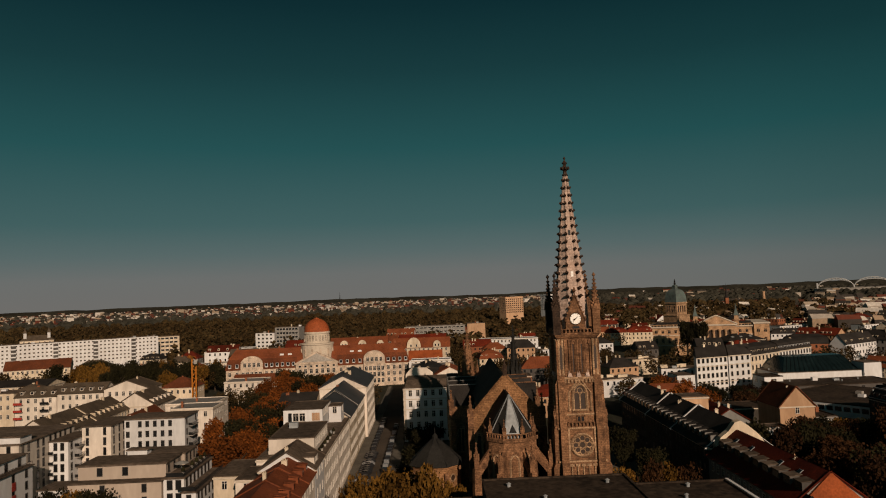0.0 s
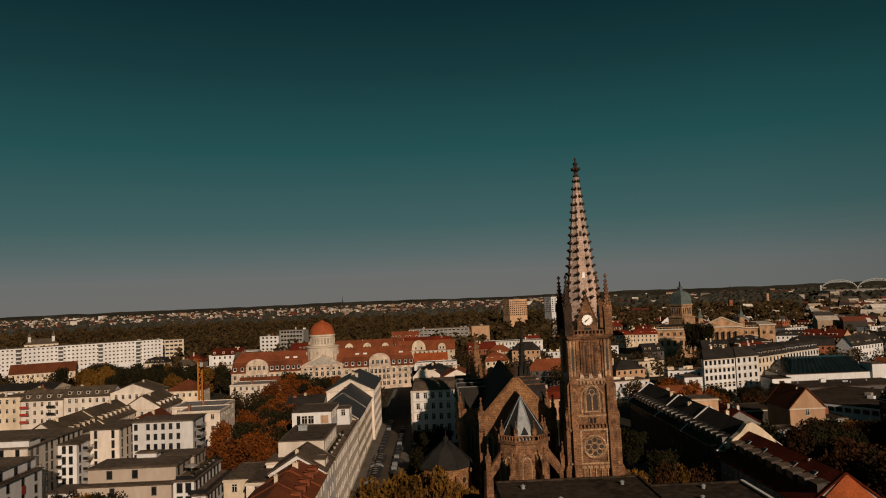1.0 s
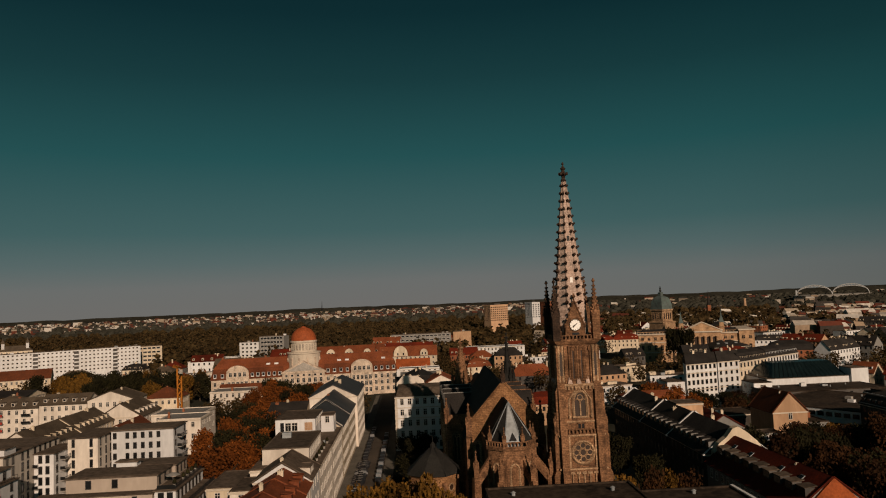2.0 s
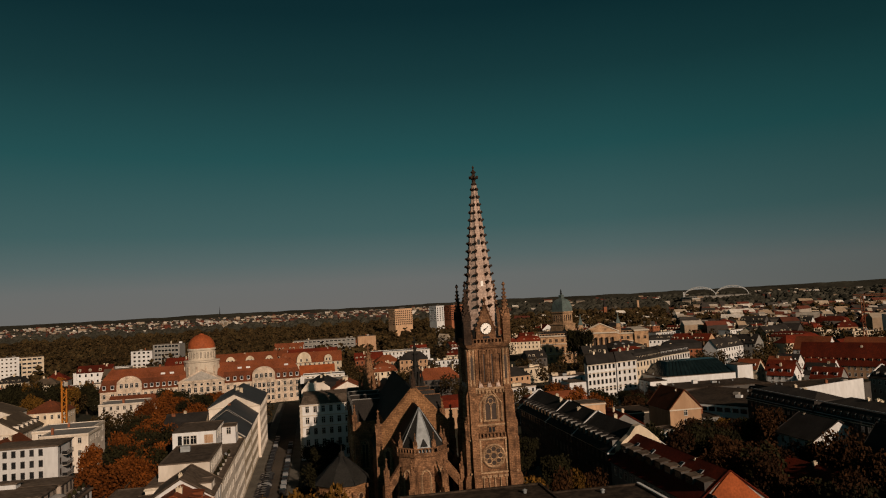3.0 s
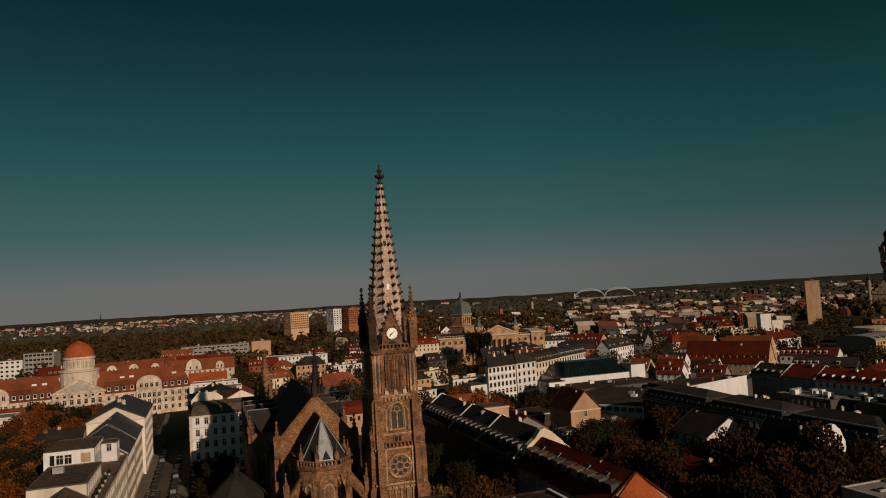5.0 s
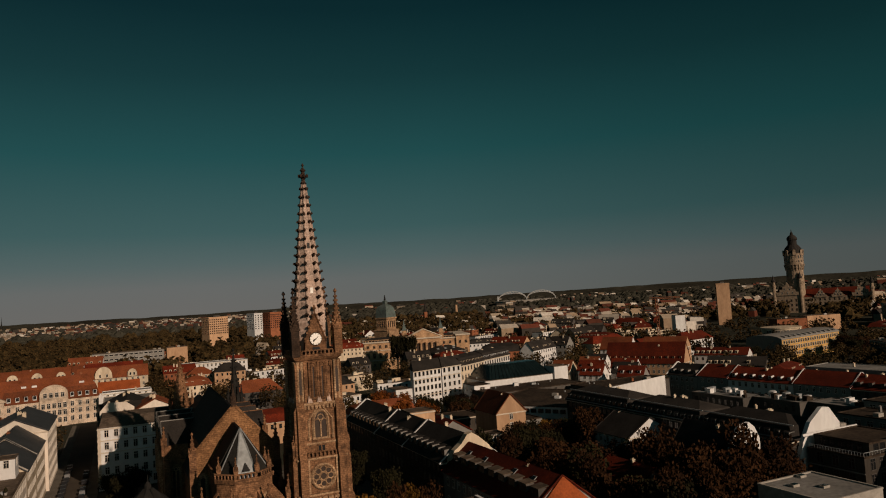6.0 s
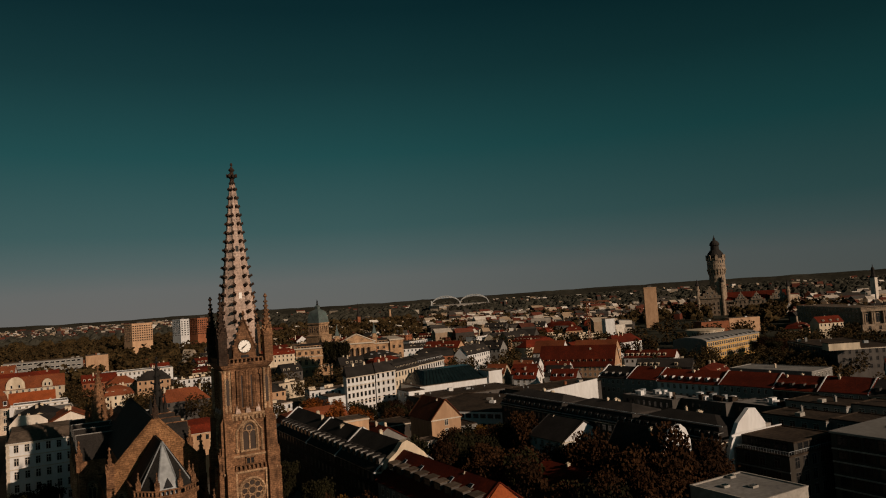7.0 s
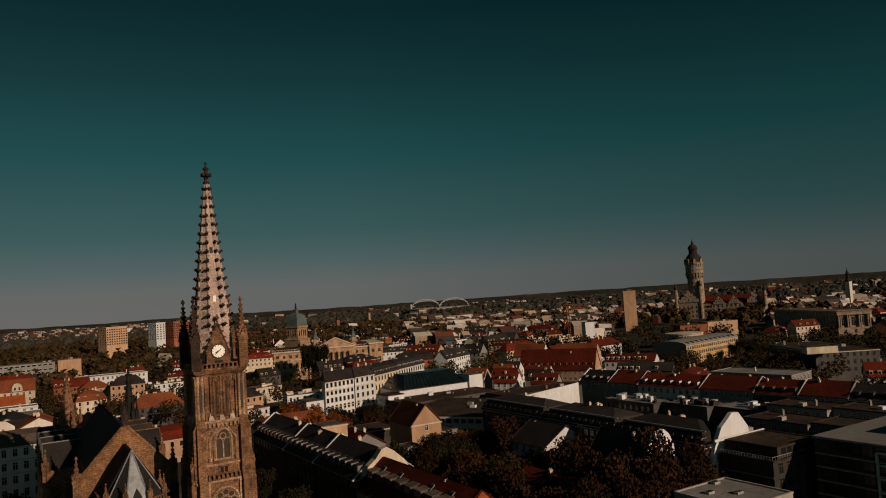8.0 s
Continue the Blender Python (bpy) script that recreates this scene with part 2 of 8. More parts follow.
CAR_PAINTS = [material("car_paint_white", (0.7, 0.7, 0.68), 0.3, 2.0, 0.5, 0.05, spec=0.6), material("car_paint_black", (0.02, 0.02, 0.022), 0.3, 2.0, 0.5, 0.1, spec=0.6),
              material("car_paint_silver", (0.35, 0.36, 0.37), 0.3, 2.0, 0.5, 0.08, metal=0.5), material("car_paint_red", (0.28, 0.03, 0.02), 0.3, 2.0, 0.5, 0.1, spec=0.6)]


# ---- mesh kit ----
class M:
    """Faces gathered in plain lists."""

    def __init__(self):
        self.v, self.f, self.s = [], [], []

    def face(self, pts, slot=0):
        k = len(self.v)
        self.v += [tuple(p) for p in pts]
        self.f.append(tuple(range(k, k + len(pts))))
        self.s.append(slot)

    def solid(self, low, high, slot=0, cap=None):
        """A closed body between two rings of points."""
        k, c = len(self.v), len(low)
        self.v += [tuple(p) for p in low] + [tuple(p) for p in high]
        self.f.append(tuple(range(k + c - 1, k - 1, -1)))
        self.f.append(tuple(range(k + c, k + 2 * c)))
        self.s += [slot, slot if cap is None else cap]
        for i in range(c):
            j = (i + 1) % c
            self.f.append((k + i, k + j, k + c + j, k + c + i))
            self.s.append(slot)
        return self

    def loft(self, rings, slot=0):
        """One closed body through stacked rings of equal count."""
        k, c = len(self.v), len(rings[0])
        for r in rings:
            self.v += [tuple(p) for p in r]
        for a in range(len(rings) - 1):
            for i in range(c):
                j = (i + 1) % c
                self.f.append((k + a * c + i, k + a * c + j, k + (a + 1) * c + j, k + (a + 1) * c + i))
                self.s.append(slot)
        e = k + (len(rings) - 1) * c
        self.f += [tuple(range(k + c - 1, k - 1, -1)), tuple(range(e, e + c))]
        self.s += [slot, slot]
        return self

    def stack(self, cx, cy, steps, slot=0):
        """A stepped square shaft by (half width, height)."""
        return self.loft([[(cx + a * k, cy + b * k, z) for a, b in ((-1, -1), (1, -1), (1, 1), (-1, 1))] for k, z in steps], slot)

    def box(self, x0, x1, y0, y1, z0, z1, slot=0, cap=None):
        ring = ((x0, y0), (x1, y0), (x1, y1), (x0, y1))
        return self.solid([(x, y, z0) for x, y in ring], [(x, y, z1) for x, y in ring], slot, cap)

    def ring(self, cx, cy, r, n, turn=0.0):
        return [(cx + r * math.cos(turn + 2 * math.pi * i / n), cy + r * math.sin(turn + 2 * math.pi * i / n)) for i in range(n)]

    def lathe(self, profile, n, cx=0, cy=0, turn=0.0, slot=0):
        """Stacked frusta by (radius, height)."""
        k = len(self.v)
        for r, z in profile:
            self.v += [(x, y, z) for x, y in self.ring(cx, cy, max(r, 0.01), n, turn)]
        for a in range(len(profile) - 1):
            for i in range(n):
                j = (i + 1) % n
                self.f.append((k + a * n + i, k + a * n + j, k + (a + 1) * n + j, k + (a + 1) * n + i))
                self.s.append(slot)
        self.f.append(tuple(range(k + n - 1, k - 1, -1)))
        e = k + (len(profile) - 1) * n
        self.f.append(tuple(range(e, e + n)))
        self.s += [slot, slot]
        return self

    def bar(self, a, b, r, n=4, slot=0):
        a, b = Vector(a), Vector(b)
        d = (b - a).normalized()
        s = d.orthogonal().normalized()
        t = d.cross(s)
        ring = [(math.cos(2 * math.pi * (i + 0.5) / n) * r, math.sin(2 * math.pi * (i + 0.5) / n) * r) for i in range(n)]
        return self.solid([a + s * p + t * q for p, q in ring], [b + s * p + t * q for p, q in ring], slot)

    def slab(self, p, q, r, s, thick, slot=0):
        """A sloping plate through four corners, thickened along its normal."""
        p, q, r, s = map(Vector, (p, q, r, s))
        n = (q - p).cross(s - p).normalized()
        if n.z < 0:
            n = -n
        return self.solid([p, q, r, s], [w + n * thick for w in (p, q, r, s)], slot)

    def extrude_y(self, outline, y0, y1, slot=0):
        """An outline of (x, z) drawn out along y."""
        return self.solid([(x, y0, z) for x, z in outline], [(x, y1, z) for x, z in outline], slot)

    def mesh(self, name, mats, weld=False):
        me = bpy.data.meshes.new(name)
        me.from_pydata(self.v, [], self.f)
        for m in mats:
            me.materials.append(m)
        me.polygons.foreach_set("material_index", self.s)
        if len(self.f) < 4000:
            bm = bmesh.new()
            bm.from_mesh(me)
            if weld:
                bmesh.ops.remove_doubles(bm, verts=bm.verts, dist=0.001)
            bmesh.ops.recalc_face_normals(bm, faces=bm.faces)
            bm.to_mesh(me)
            bm.free()
        me.update()
        return me


def part(name, m, mats, parent, label="", at=None):
    """Links an M, or a mesh that is shared, as one mesh object under a thing or a part."""
    me = m.mesh(name, mats if isinstance(mats, (list, tuple)) else [mats]) if isinstance(m, M) else m
    ob = new(name, me)
    ob.parent = parent
    if at is not None:
        ob.matrix_basis = at
    if label:
        tagged(ob, label)
    return ob


def thing(name, m, label, category, group="", kind=""):
    ob = new(name)
    ob.matrix_basis = m
    return tagged(ob, label, category, group, kind)


def alone(name, m, mats, label, category, kind="", group="", at=None):
    ob = new(name, m.mesh(name, mats if isinstance(mats, (list, tuple)) else [mats]))
    if at is not None:
        ob.matrix_basis = at
    return tagged(ob, label, category, group, kind)


# ---- windows, shared meshes; they face -y and sit on the wall's face ----
CACHE = {}


def window_mesh(w, h, cross=True, mat_frame=None):
    key = ("window", w, h, cross, mat_frame.name if mat_frame else "")
    if key not in CACHE:
        t = 0.1
        xs = [-w / 2 - t, -w / 2] + ([-0.05, 0.05] if cross else []) + [w / 2, w / 2 + t]
        zs = [-h / 2 - 1.6 * t, -h / 2] + ([h * 0.18, h * 0.18 + 0.09] if cross else []) + [h / 2, h / 2 + 1.6 * t]
        m, nx, nz = M(), len(xs) - 1, len(zs) - 1

        def depth(i, k):
            """Glass lies behind its frame, bars between the two."""
            if i < 0 or k < 0 or i >= nx or k >= nz:
                return 0.06
            if i in (0, nx - 1) or k in (0, nz - 1):
                return -0.08 if k else -0.14
            return -0.045 if cross and (i == 2 or k == 2) else -0.01
        for i in range(nx):
            for k in range(nz):
                d = depth(i, k)
                m.face([(xs[i], d, zs[k]), (xs[i + 1], d, zs[k]), (xs[i + 1], d, zs[k + 1]), (xs[i], d, zs[k + 1])], 1 if d == -0.01 else 0)
        for k in range(nz):
            for i in range(nx + 1):
                a, b = depth(i - 1, k), depth(i, k)
                if a != b:
                    m.face([(xs[i], a, zs[k]), (xs[i], b, zs[k]), (xs[i], b, zs[k + 1]), (xs[i], a, zs[k + 1])])
        for i in range(nx):
            for k in range(nz + 1):
                a, b = depth(i, k - 1), depth(i, k)
                if a != b:
                    m.face([(xs[i], a, zs[k]), (xs[i + 1], a, zs[k]), (xs[i + 1], b, zs[k]), (xs[i], b, zs[k])])
        CACHE[key] = m.mesh("window", [mat_frame or FRAME, GLASS], weld=True)
    return CACHE[key]



def on_wall(side, hw, hd, along, z):
    """The pose on a wall of a box with half sizes hw, hd: along is measured to the right as one faces the wall."""
    if side == "S":
        return pose(along, -hd, z)
    if side == "E":
        return pose(hw, along, z, 0, 0, 90)
    if side == "N":
        return pose(-along, hd, z, 0, 0, 180)
    return pose(-hw, -along, z, 0, 0, 270)


def window_grid(parent, hw, hd, side, rows, bay=3.0, w=1.15, h=1.9, margin=1.2, cross=True, skip=(), frame_mat=None):
    length = 2 * (hw if side in "SN" else hd) - 2 * margin
    n = max(1, int(length / bay))
    me = window_mesh(w, h, cross, frame_mat)
    for z in rows:
        for i in range(n):
            if (i, z) in skip:
                continue
            part("window", me, None, parent, at=on_wall(side, hw, hd, (i + 0.5) / n * length - length / 2, z))


# ---- houses ----
def roof_on(parent, kind, hw, hd, z, rh, mat, wall, over=0.4, thick=0.25):
    """The roof and, for gables, the gable walls. Returns the roof part."""
    m, g = M(), M()
    if kind == "flat":
        m.box(-hw + 0.3, hw - 0.3, -hd + 0.3, hd - 0.3, z - 0.2, z + 0.12)
        for x0, x1, y0, y1 in ((-hw - 0.1, hw + 0.1, -hd - 0.1, -hd + 0.35), (-hw - 0.1, hw + 0.1, hd - 0.35, hd + 0.1),
                               (-hw - 0.1, -hw + 0.35, -hd + 0.35, hd - 0.35), (hw - 0.35, hw + 0.1, -hd + 0.35, hd - 0.35)):
            g.box(x0, x1, y0, y1, z, z + (0.28 if mat is BITUMEN else 0.4))
        part("parapet", g, mat if mat in (BITUMEN, FELT, ROOF_BROWN) else wall, parent)
        if mat is not GRAVEL_ROOF and hw * hd > 60:
            q = random.Random(int(hw * 97 + hd * 31))
            for c in range(min(5, int(hw * hd / 45))):
                cx, cy = q.uniform(-hw + 2, hw - 2), q.uniform(-hd + 2, hd - 2)
                u = M()
                if c % 3 == 0:
                    u.box(cx - 1.2, cx + 1.2, cy - 0.9, cy + 0.9, z, z + q.uniform(0.9, 1.8))
                    part("roof_box", u, q.choice((CONCRETE, METAL_ROOF, WHITE)), parent)
                else:
                    u.lathe([(0.3, z), (0.3, z + 0.7), (0.45, z + 0.75), (0.1, z + 0.95)], 8, cx, cy)
                    part("vent", u, METAL_ROOF, parent)
    elif kind == "gable_y":
        m.slab((-hw - over, -hd - over, z - over * rh / hw), (0, -hd - over, z + rh), (0, hd + over, z + rh), (-hw - over, hd + over, z - over * rh / hw), thick)
        m.slab((hw + over, -hd - over, z - over * rh / hw), (0, -hd - over, z + rh), (0, hd + over, z + rh), (hw + over, hd + over, z - over * rh / hw), thick)
        g.extrude_y([(-hw, z), (hw, z), (0, z + rh)], -hd, hd)
        for e in (-hd - over, hd + over):
            v = M()
            v.bar((-hw - over, e, z - over * rh / hw + thick), (0, e, z + rh + thick), 0.17)
            v.bar((hw + over, e, z - over * rh / hw + thick), (0, e, z + rh + thick), 0.17)
            part("verge", v, mat, parent)
        part("gable", g, wall, parent)
    elif kind == "gable_x":
        m.slab((-hw - over, -hd - over, z - over * rh / hd), (-hw - over, 0, z + rh), (hw + over, 0, z + rh), (hw + over, -hd - over, z - over * rh / hd), thick)
        m.slab((-hw - over, hd + over, z - over * rh / hd), (-hw - over, 0, z + rh), (hw + over, 0, z + rh), (hw + over, hd + over, z - over * rh / hd), thick)
        g.solid([(-hw, -hd, z), (-hw, hd, z), (-hw, 0, z + rh)], [(hw, -hd, z), (hw, hd, z), (hw, 0, z + rh)])
        part("gable", g, wall, parent)
    elif kind == "hip":
        k = min(hw, hd)
        a, b = hw + over, hd + over
        low = [(-a, -b, z), (a, -b, z), (a, b, z), (-a, b, z)]
        rx, ry = max(hw - k, 0.02), max(hd - k, 0.02)
        high = [(-rx, -ry, z + rh), (rx, -ry, z + rh), (rx, ry, z + rh), (-rx, ry, z + rh)]
        m.solid([(x, y, z - 0.2) for x, y, _ in low], low)
        m.solid(low, high)
    elif kind == "mansard":
        i, s = min(1.6, hw * 0.3), rh * 0.62
        a, b = hw + over, hd + over
        low = [(-a, -b, z), (a, -b, z), (a, b, z), (-a, b, z)]
        mid = [(-hw + i, -hd + i, z + s), (hw - i, -hd + i, z + s), (hw - i, hd - i, z + s), (-hw + i, hd - i, z + s)]
        k = min(hw, hd) - i
        rx, ry = max(hw - i - k, 0.02), max(hd - i - k, 0.02)
        high = [(-rx, -ry, z + rh), (rx, -ry, z + rh), (rx, ry, z + rh), (-rx, ry, z + rh)]
        m.solid([(x, y, z - 0.25) for x, y, _ in low], low)
        m.solid(low, mid)
        m.solid(mid, high)
    return part("roof", m, mat, parent)


def chimney(parent, x, y, z, h=1.6, w=0.8, mat=None):
    m = M()
    m.box(-w / 2, w / 2, -w * 0.35, w * 0.35, -1.2, h)
    m.box(-w / 2 - 0.08, w / 2 + 0.08, -w * 0.35 - 0.08, w * 0.35 + 0.08, h - 0.12, h + 0.06)
    for i in (-1, 1):
        m.box(i * w * 0.22 - 0.1, i * w * 0.22 + 0.1, -0.1, 0.1, h + 0.06, h + 0.4)
    part("chimney", m, mat or BRICK, parent, at=pose(x, y, z))


def dormer_mesh(w, h, d, roof_mat, wall_mat):
    key = ("dormer", w, h, d, roof_mat.name, wall_mat.name)
    if key not in CACHE:
        m = M()
        m.box(-w / 2, w / 2, 0, d, -0.3, h, 0)
        m.slab((-w / 2 - 0.15, -0.2, h), (w / 2 + 0.15, -0.2, h), (w / 2 + 0.15, d, h + 0.35), (-w / 2 - 0.15, d, h + 0.35), 0.12, 1)
        m.box(-w / 2 + 0.18, w / 2 - 0.18, -0.03, 0.1, 0.2, h - 0.2, 2)
        CACHE[key] = m.mesh("dormer", [wall_mat, roof_mat, GLASS])
    return CACHE[key]


def house(x0, x1, y0, y1, eave, roof, rh, wall, roof_mat, label, sides="SE", bay=3.0, floors=None, turn=0.0, dormers="", chimneys=1, category="house", group="",
          name="house", win=(1.15, 1.9), cross=True, base=0.0, ledge=True, low=None, rng=None, dormer=(1.5, 1.5, 2.2, 4.0, 1.4), dwall=None, stacks=None, frames=None):
    """A town house: walls with plinth and cornice, roof, windows one by one, dormers and chimneys."""
    hw, hd = (x1 - x0) / 2, (y1 - y0) / 2
    ob = thing(name, pose((x0 + x1) / 2, (y0 + y1) / 2, base, 0, 0, turn), label, category, group)
    m = M()
    m.box(-hw, hw, -hd, hd, 0, eave)
    m.box(-hw - 0.08, hw + 0.08, -hd - 0.08, hd + 0.08, 0, 0.9)
    part("wall", m, wall, ob)
    if ledge:
        c = M()
        c.box(-hw - 0.25, hw + 0.25, -hd - 0.25, hd + 0.25, eave - 0.55, eave - 0.15)
        part("cornice", c, TRIM if wall not in (GREY, CONCRETE) else wall, ob)
    r = roof_on(ob, roof, hw, hd, eave, rh, roof_mat, wall)
    n = floors or max(1, int(eave / 3.6))
    step = eave / n
    if low is None:  # ground floors away from the open streets stand hidden
        low = 0 if group.startswith("houses") or n < 3 else 1
    rows = [step * (i + 0.55) for i in range(low, n)]
    # dark-walled fronts get dark frames too, shade put into the frame colour
    if wall in (DARK_WALL, GREY_DARK) and frames is None:
        frames = GREY_DARK
    for s in sides:
        window_grid(ob, hw, hd, s, rows, bay, win[0], win[1], cross=cross, frame_mat=frames)
    rr = rng or random.Random(int(x0 * 7 + y0 * 13))
    for s in dormers:
        length = 2 * (hw if s in "SN" else hd)
        k = max(1, int(length / dormer[3]))
        me = dormer_mesh(dormer[0], dormer[1], dormer[2], BITUMEN if dormer[0] > 2 else roof_mat, dwall or (wall if wall is not BRICK else CREAM))
        depth = (hd if s in "SN" else hw)
        slope = {"gable_x": rh / depth, "gable_y": rh / depth, "hip": rh / min(hw, hd), "mansard": 2.4}.get(roof, 0)
        inset = dormer[4] if roof != "mansard" else 0.25
        for i in range(k):
            along = (i + 0.5) / k * length - length / 2
            if abs(along) > length / 2 - 1.4:
                continue
            part("dormer", me, None, r, at=on_wall(s, hw - inset, hd - inset, along, eave + 0.25 + inset * (slope if roof != "mansard" else 0.9)))
    for i in range(chimneys if roof != "flat" else min(chimneys, 1)):
        cx, cy = rr.uniform(-hw * 0.7, hw * 0.7), rr.uniform(-hd * 0.7, hd * 0.7)
        if roof in ("gable_y", "hip", "mansard"):
            cx *= 0.3
        if roof in ("gable_x", "hip", "mansard"):
            cy *= 0.3
        zz = eave + (0.1 if roof == "flat" else rh * 0.72)
        chimney(r, cx, cy, zz, 1.3 + rr.random(), 0.7 + rr.random() * 0.6, stacks or (BRICK if rr.random() < 0.2 else CREAM))
    return ob


def far_fittings(ob, hw, hd, eave, kind, rh, floors, low, rng, with_windows):
    """Tiny dormers, roof lights, chimneys and far windows of a distant house, too small to pick apart."""
    m = M()
    for i in range(int(hw * 2 / 3.4)):
        x = -hw + (i + 0.5) * 3.4
        if kind in ("gable_x", "mansard") and rng.random() < 0.6 and abs(x) < hw - 1.5:
            z = eave + 0.9
            m.box(x - 0.8, x + 0.8, -hd + 0.9, -hd + 3.4, z, z + 1.6)
            m.box(x - 0.55, x + 0.55, -hd + 0.85, -hd + 1.0, z + 0.25, z + 1.35, 1)
    for i in range(rng.choice((1, 2, 2, 3))):
        x, y = rng.uniform(-hw * 0.8, hw * 0.8), rng.uniform(-hd * 0.3, hd * 0.3)
        top = eave + (0.9 if kind == "flat" else rh + 0.6)
        m.box(x - 0.45, x + 0.45, y - 0.35, y + 0.35, eave, top + rng.uniform(0.2, 0.9))
    if kind == "flat":
        for i in range(4):
            x, y, w = rng.uniform(-hw * 0.8, hw * 0.8), rng.uniform(-hd * 0.7, hd * 0.7), rng.uniform(0.6, 2.2)
            m.box(x - w, x + w, y - 0.8, y + 0.8, eave, eave + rng.uniform(0.8, 2.0))
    if with_windows:
        n = max(2, int(hw * 2 / 3.4))
        for i in range(n):
            for k in range(low, floors):
                x, z = -hw + (i + 0.5) * 2 * hw / n, eave / floors * (k + 0.55)
                m.box(x - 0.6, x + 0.6, -hd - 0.04, -hd + 0.1, z - 0.95, z + 0.95, 1)
        n = max(2, int(hd * 2 / 3.6))
        for i in range(n):
            for k in range(low, floors):
                y, z = -hd + (i + 0.5) * 2 * hd / n, eave / floors * (k + 0.55)
                m.box(hw - 0.1, hw + 0.04, y - 0.6, y + 0.6, z - 0.95, z + 0.95, 1)
    o = part("house_fitting", m, [CREAM, GLASS], ob)
    tagged(o, kind="stuff")


# ---- ground ----
g = M()
g.box(-4900, 4900, -1500, 4900, -1.0, 0.0)
alone("ground", g, EARTH, "dark town ground with soil and worn grass", "ground", "structure")


def strip(name, x0, x1, y0, y1, z, mat, label, category):
    m = M()
    m.box(x0, x1, y0, y1, -0.3, z)
    return alone(name, m, mat, label, category, "structure")


strip("road", -58.0, -49.0, -60, 285, 0.03, ASPHALT, "grey asphalt street with parked cars along both kerbs", "road")
strip("pavement_west", -61.8, -58.0, -60, 285, 0.15, PAVING, "paved footway with a raised kerb", "pavement")
strip("pavement_east", -49.0, -45.6, -60, 285, 0.15, PAVING, "paved footway with a raised kerb", "pavement")
strip("road_cross", -45.4, 180, 105, 113, 0.03, ASPHALT, "narrow asphalt side street in shade", "road")
strip("road_square", -44, 34, -16, 104, 0.02, PAVING, "paved churchyard round the church", "pavement")

# ---- the church ----
church = thing("church", pose(0, 0, 0), "tall brown sandstone church with a pale crocketed spire and slate roofs", "church")


def gothic(w, h, lights=2, frame_mat=STONE_TRIM, depth=0.35):
    """A pointed window: glass, a moulded arch and tracery; it faces -y, its sill at z = 0."""
    key = ("gothic", w, h, lights, frame_mat.name, depth)
    if key in CACHE:
        return CACHE[key]

    def arch(hw, spring, n=7):
        rise = hw * 1.5
        left = [(-hw + hw * (1 - math.cos(a)), spring + rise * math.sin(a)) for a in [i / n * math.pi / 2 for i in range(n + 1)]]
        return left + [(-x, z) for x, z in reversed(left[:-1])]
    m = M()
    spring = h - w * 0.75
    out = [(-w / 2, 0)] + arch(w / 2, spring) + [(w / 2, 0)]
    m.extrude_y(out, -0.03, 0.2, 1)
    for a, b in zip(out, out[1:]):
        m.bar((a[0], -depth / 2, a[1]), (b[0], -depth / 2, b[1]), 0.32)
    m.box(-w / 2 - 0.3, w / 2 + 0.3, -depth, 0.1, -0.3, 0.05)
    for i in range(1, lights):
        x = -w / 2 + w * i / lights
        m.box(x - 0.14, x + 0.14, -depth * 0.6, 0.1, 0, spring)
    lw = w / lights
    for i in range(lights):
        c = -w / 2 + lw * (i + 0.5)
        a = [(c + x, z) for x, z in arch(lw / 2, spring - lw * 0.4, 5)]
        for p, q in zip(a, a[1:]):
            m.bar((p[0], -depth * 0.4, p[1]), (q[0], -depth * 0.4, q[1]), 0.1)
    if lights > 1:
        r = w * 0.19
        ringpts = [(r * math.cos(i * math.pi / 5), spring + w * 0.3 + r * math.sin(i * math.pi / 5)) for i in range(11)]
        for p, q in zip(ringpts, ringpts[1:]):
            m.bar((p[0], -depth * 0.4, p[1]), (q[0], -depth * 0.4, q[1]), 0.1)
    CACHE[key] = m.mesh("gothic_window", [frame_mat, BLIND])
    return CACHE[key]


def pinnacle_mesh(w, shaft, spike, mat=STONE):
    """A square shaft with little gables, a crocketed spike and a finial; base at z = 0."""
    key = ("pinnacle", w, shaft, spike, mat.name)
    if key not in CACHE:
        m = M()
        m.box(-w / 2, w / 2, -w / 2, w / 2, 0, shaft)
        m.box(-w * 0.6, w * 0.6, -w * 0.6, w * 0.6, shaft - 0.25, shaft)
        for k in range(4):
            c, s = math.cos(k * math.pi / 2), math.sin(k * math.pi / 2)
            pts = [(-w * 0.5, -w * 0.58, shaft), (w * 0.5, -w * 0.58, shaft), (0, -w * 0.58, shaft + w * 1.1)]
            bk = [(x, 0, z) for x, y, z in pts]
            tr = lambda p: (p[0] * c - p[1] * s, p[0] * s + p[1] * c, p[2])
            m.solid([tr(p) for p in pts], [tr(p) for p in bk])
        m.lathe([(w * 0.5, shaft), (w * 0.09, shaft + spike), (w * 0.09, shaft + spike + w * 0.2), (w * 0.26, shaft + spike + w * 0.4), (w * 0.05, shaft + spike + w * 0.75)], 8)
        rows = max(3, int(spike / 0.8))
        for j in range(rows):
            z = shaft + spike * (j + 0.5) / rows
            r = w * 0.5 * (1 - (j + 0.5) / rows) + w * 0.1
            for k in range(4):
                a = k * math.pi / 2 + math.pi / 4
                x, y, q = r * math.cos(a), r * math.sin(a), w * 0.11
                m.box(x - q, x + q, y - q, y + q, z - q, z + q)
        CACHE[key] = m.mesh("pinnacle", [mat])
    return CACHE[key]


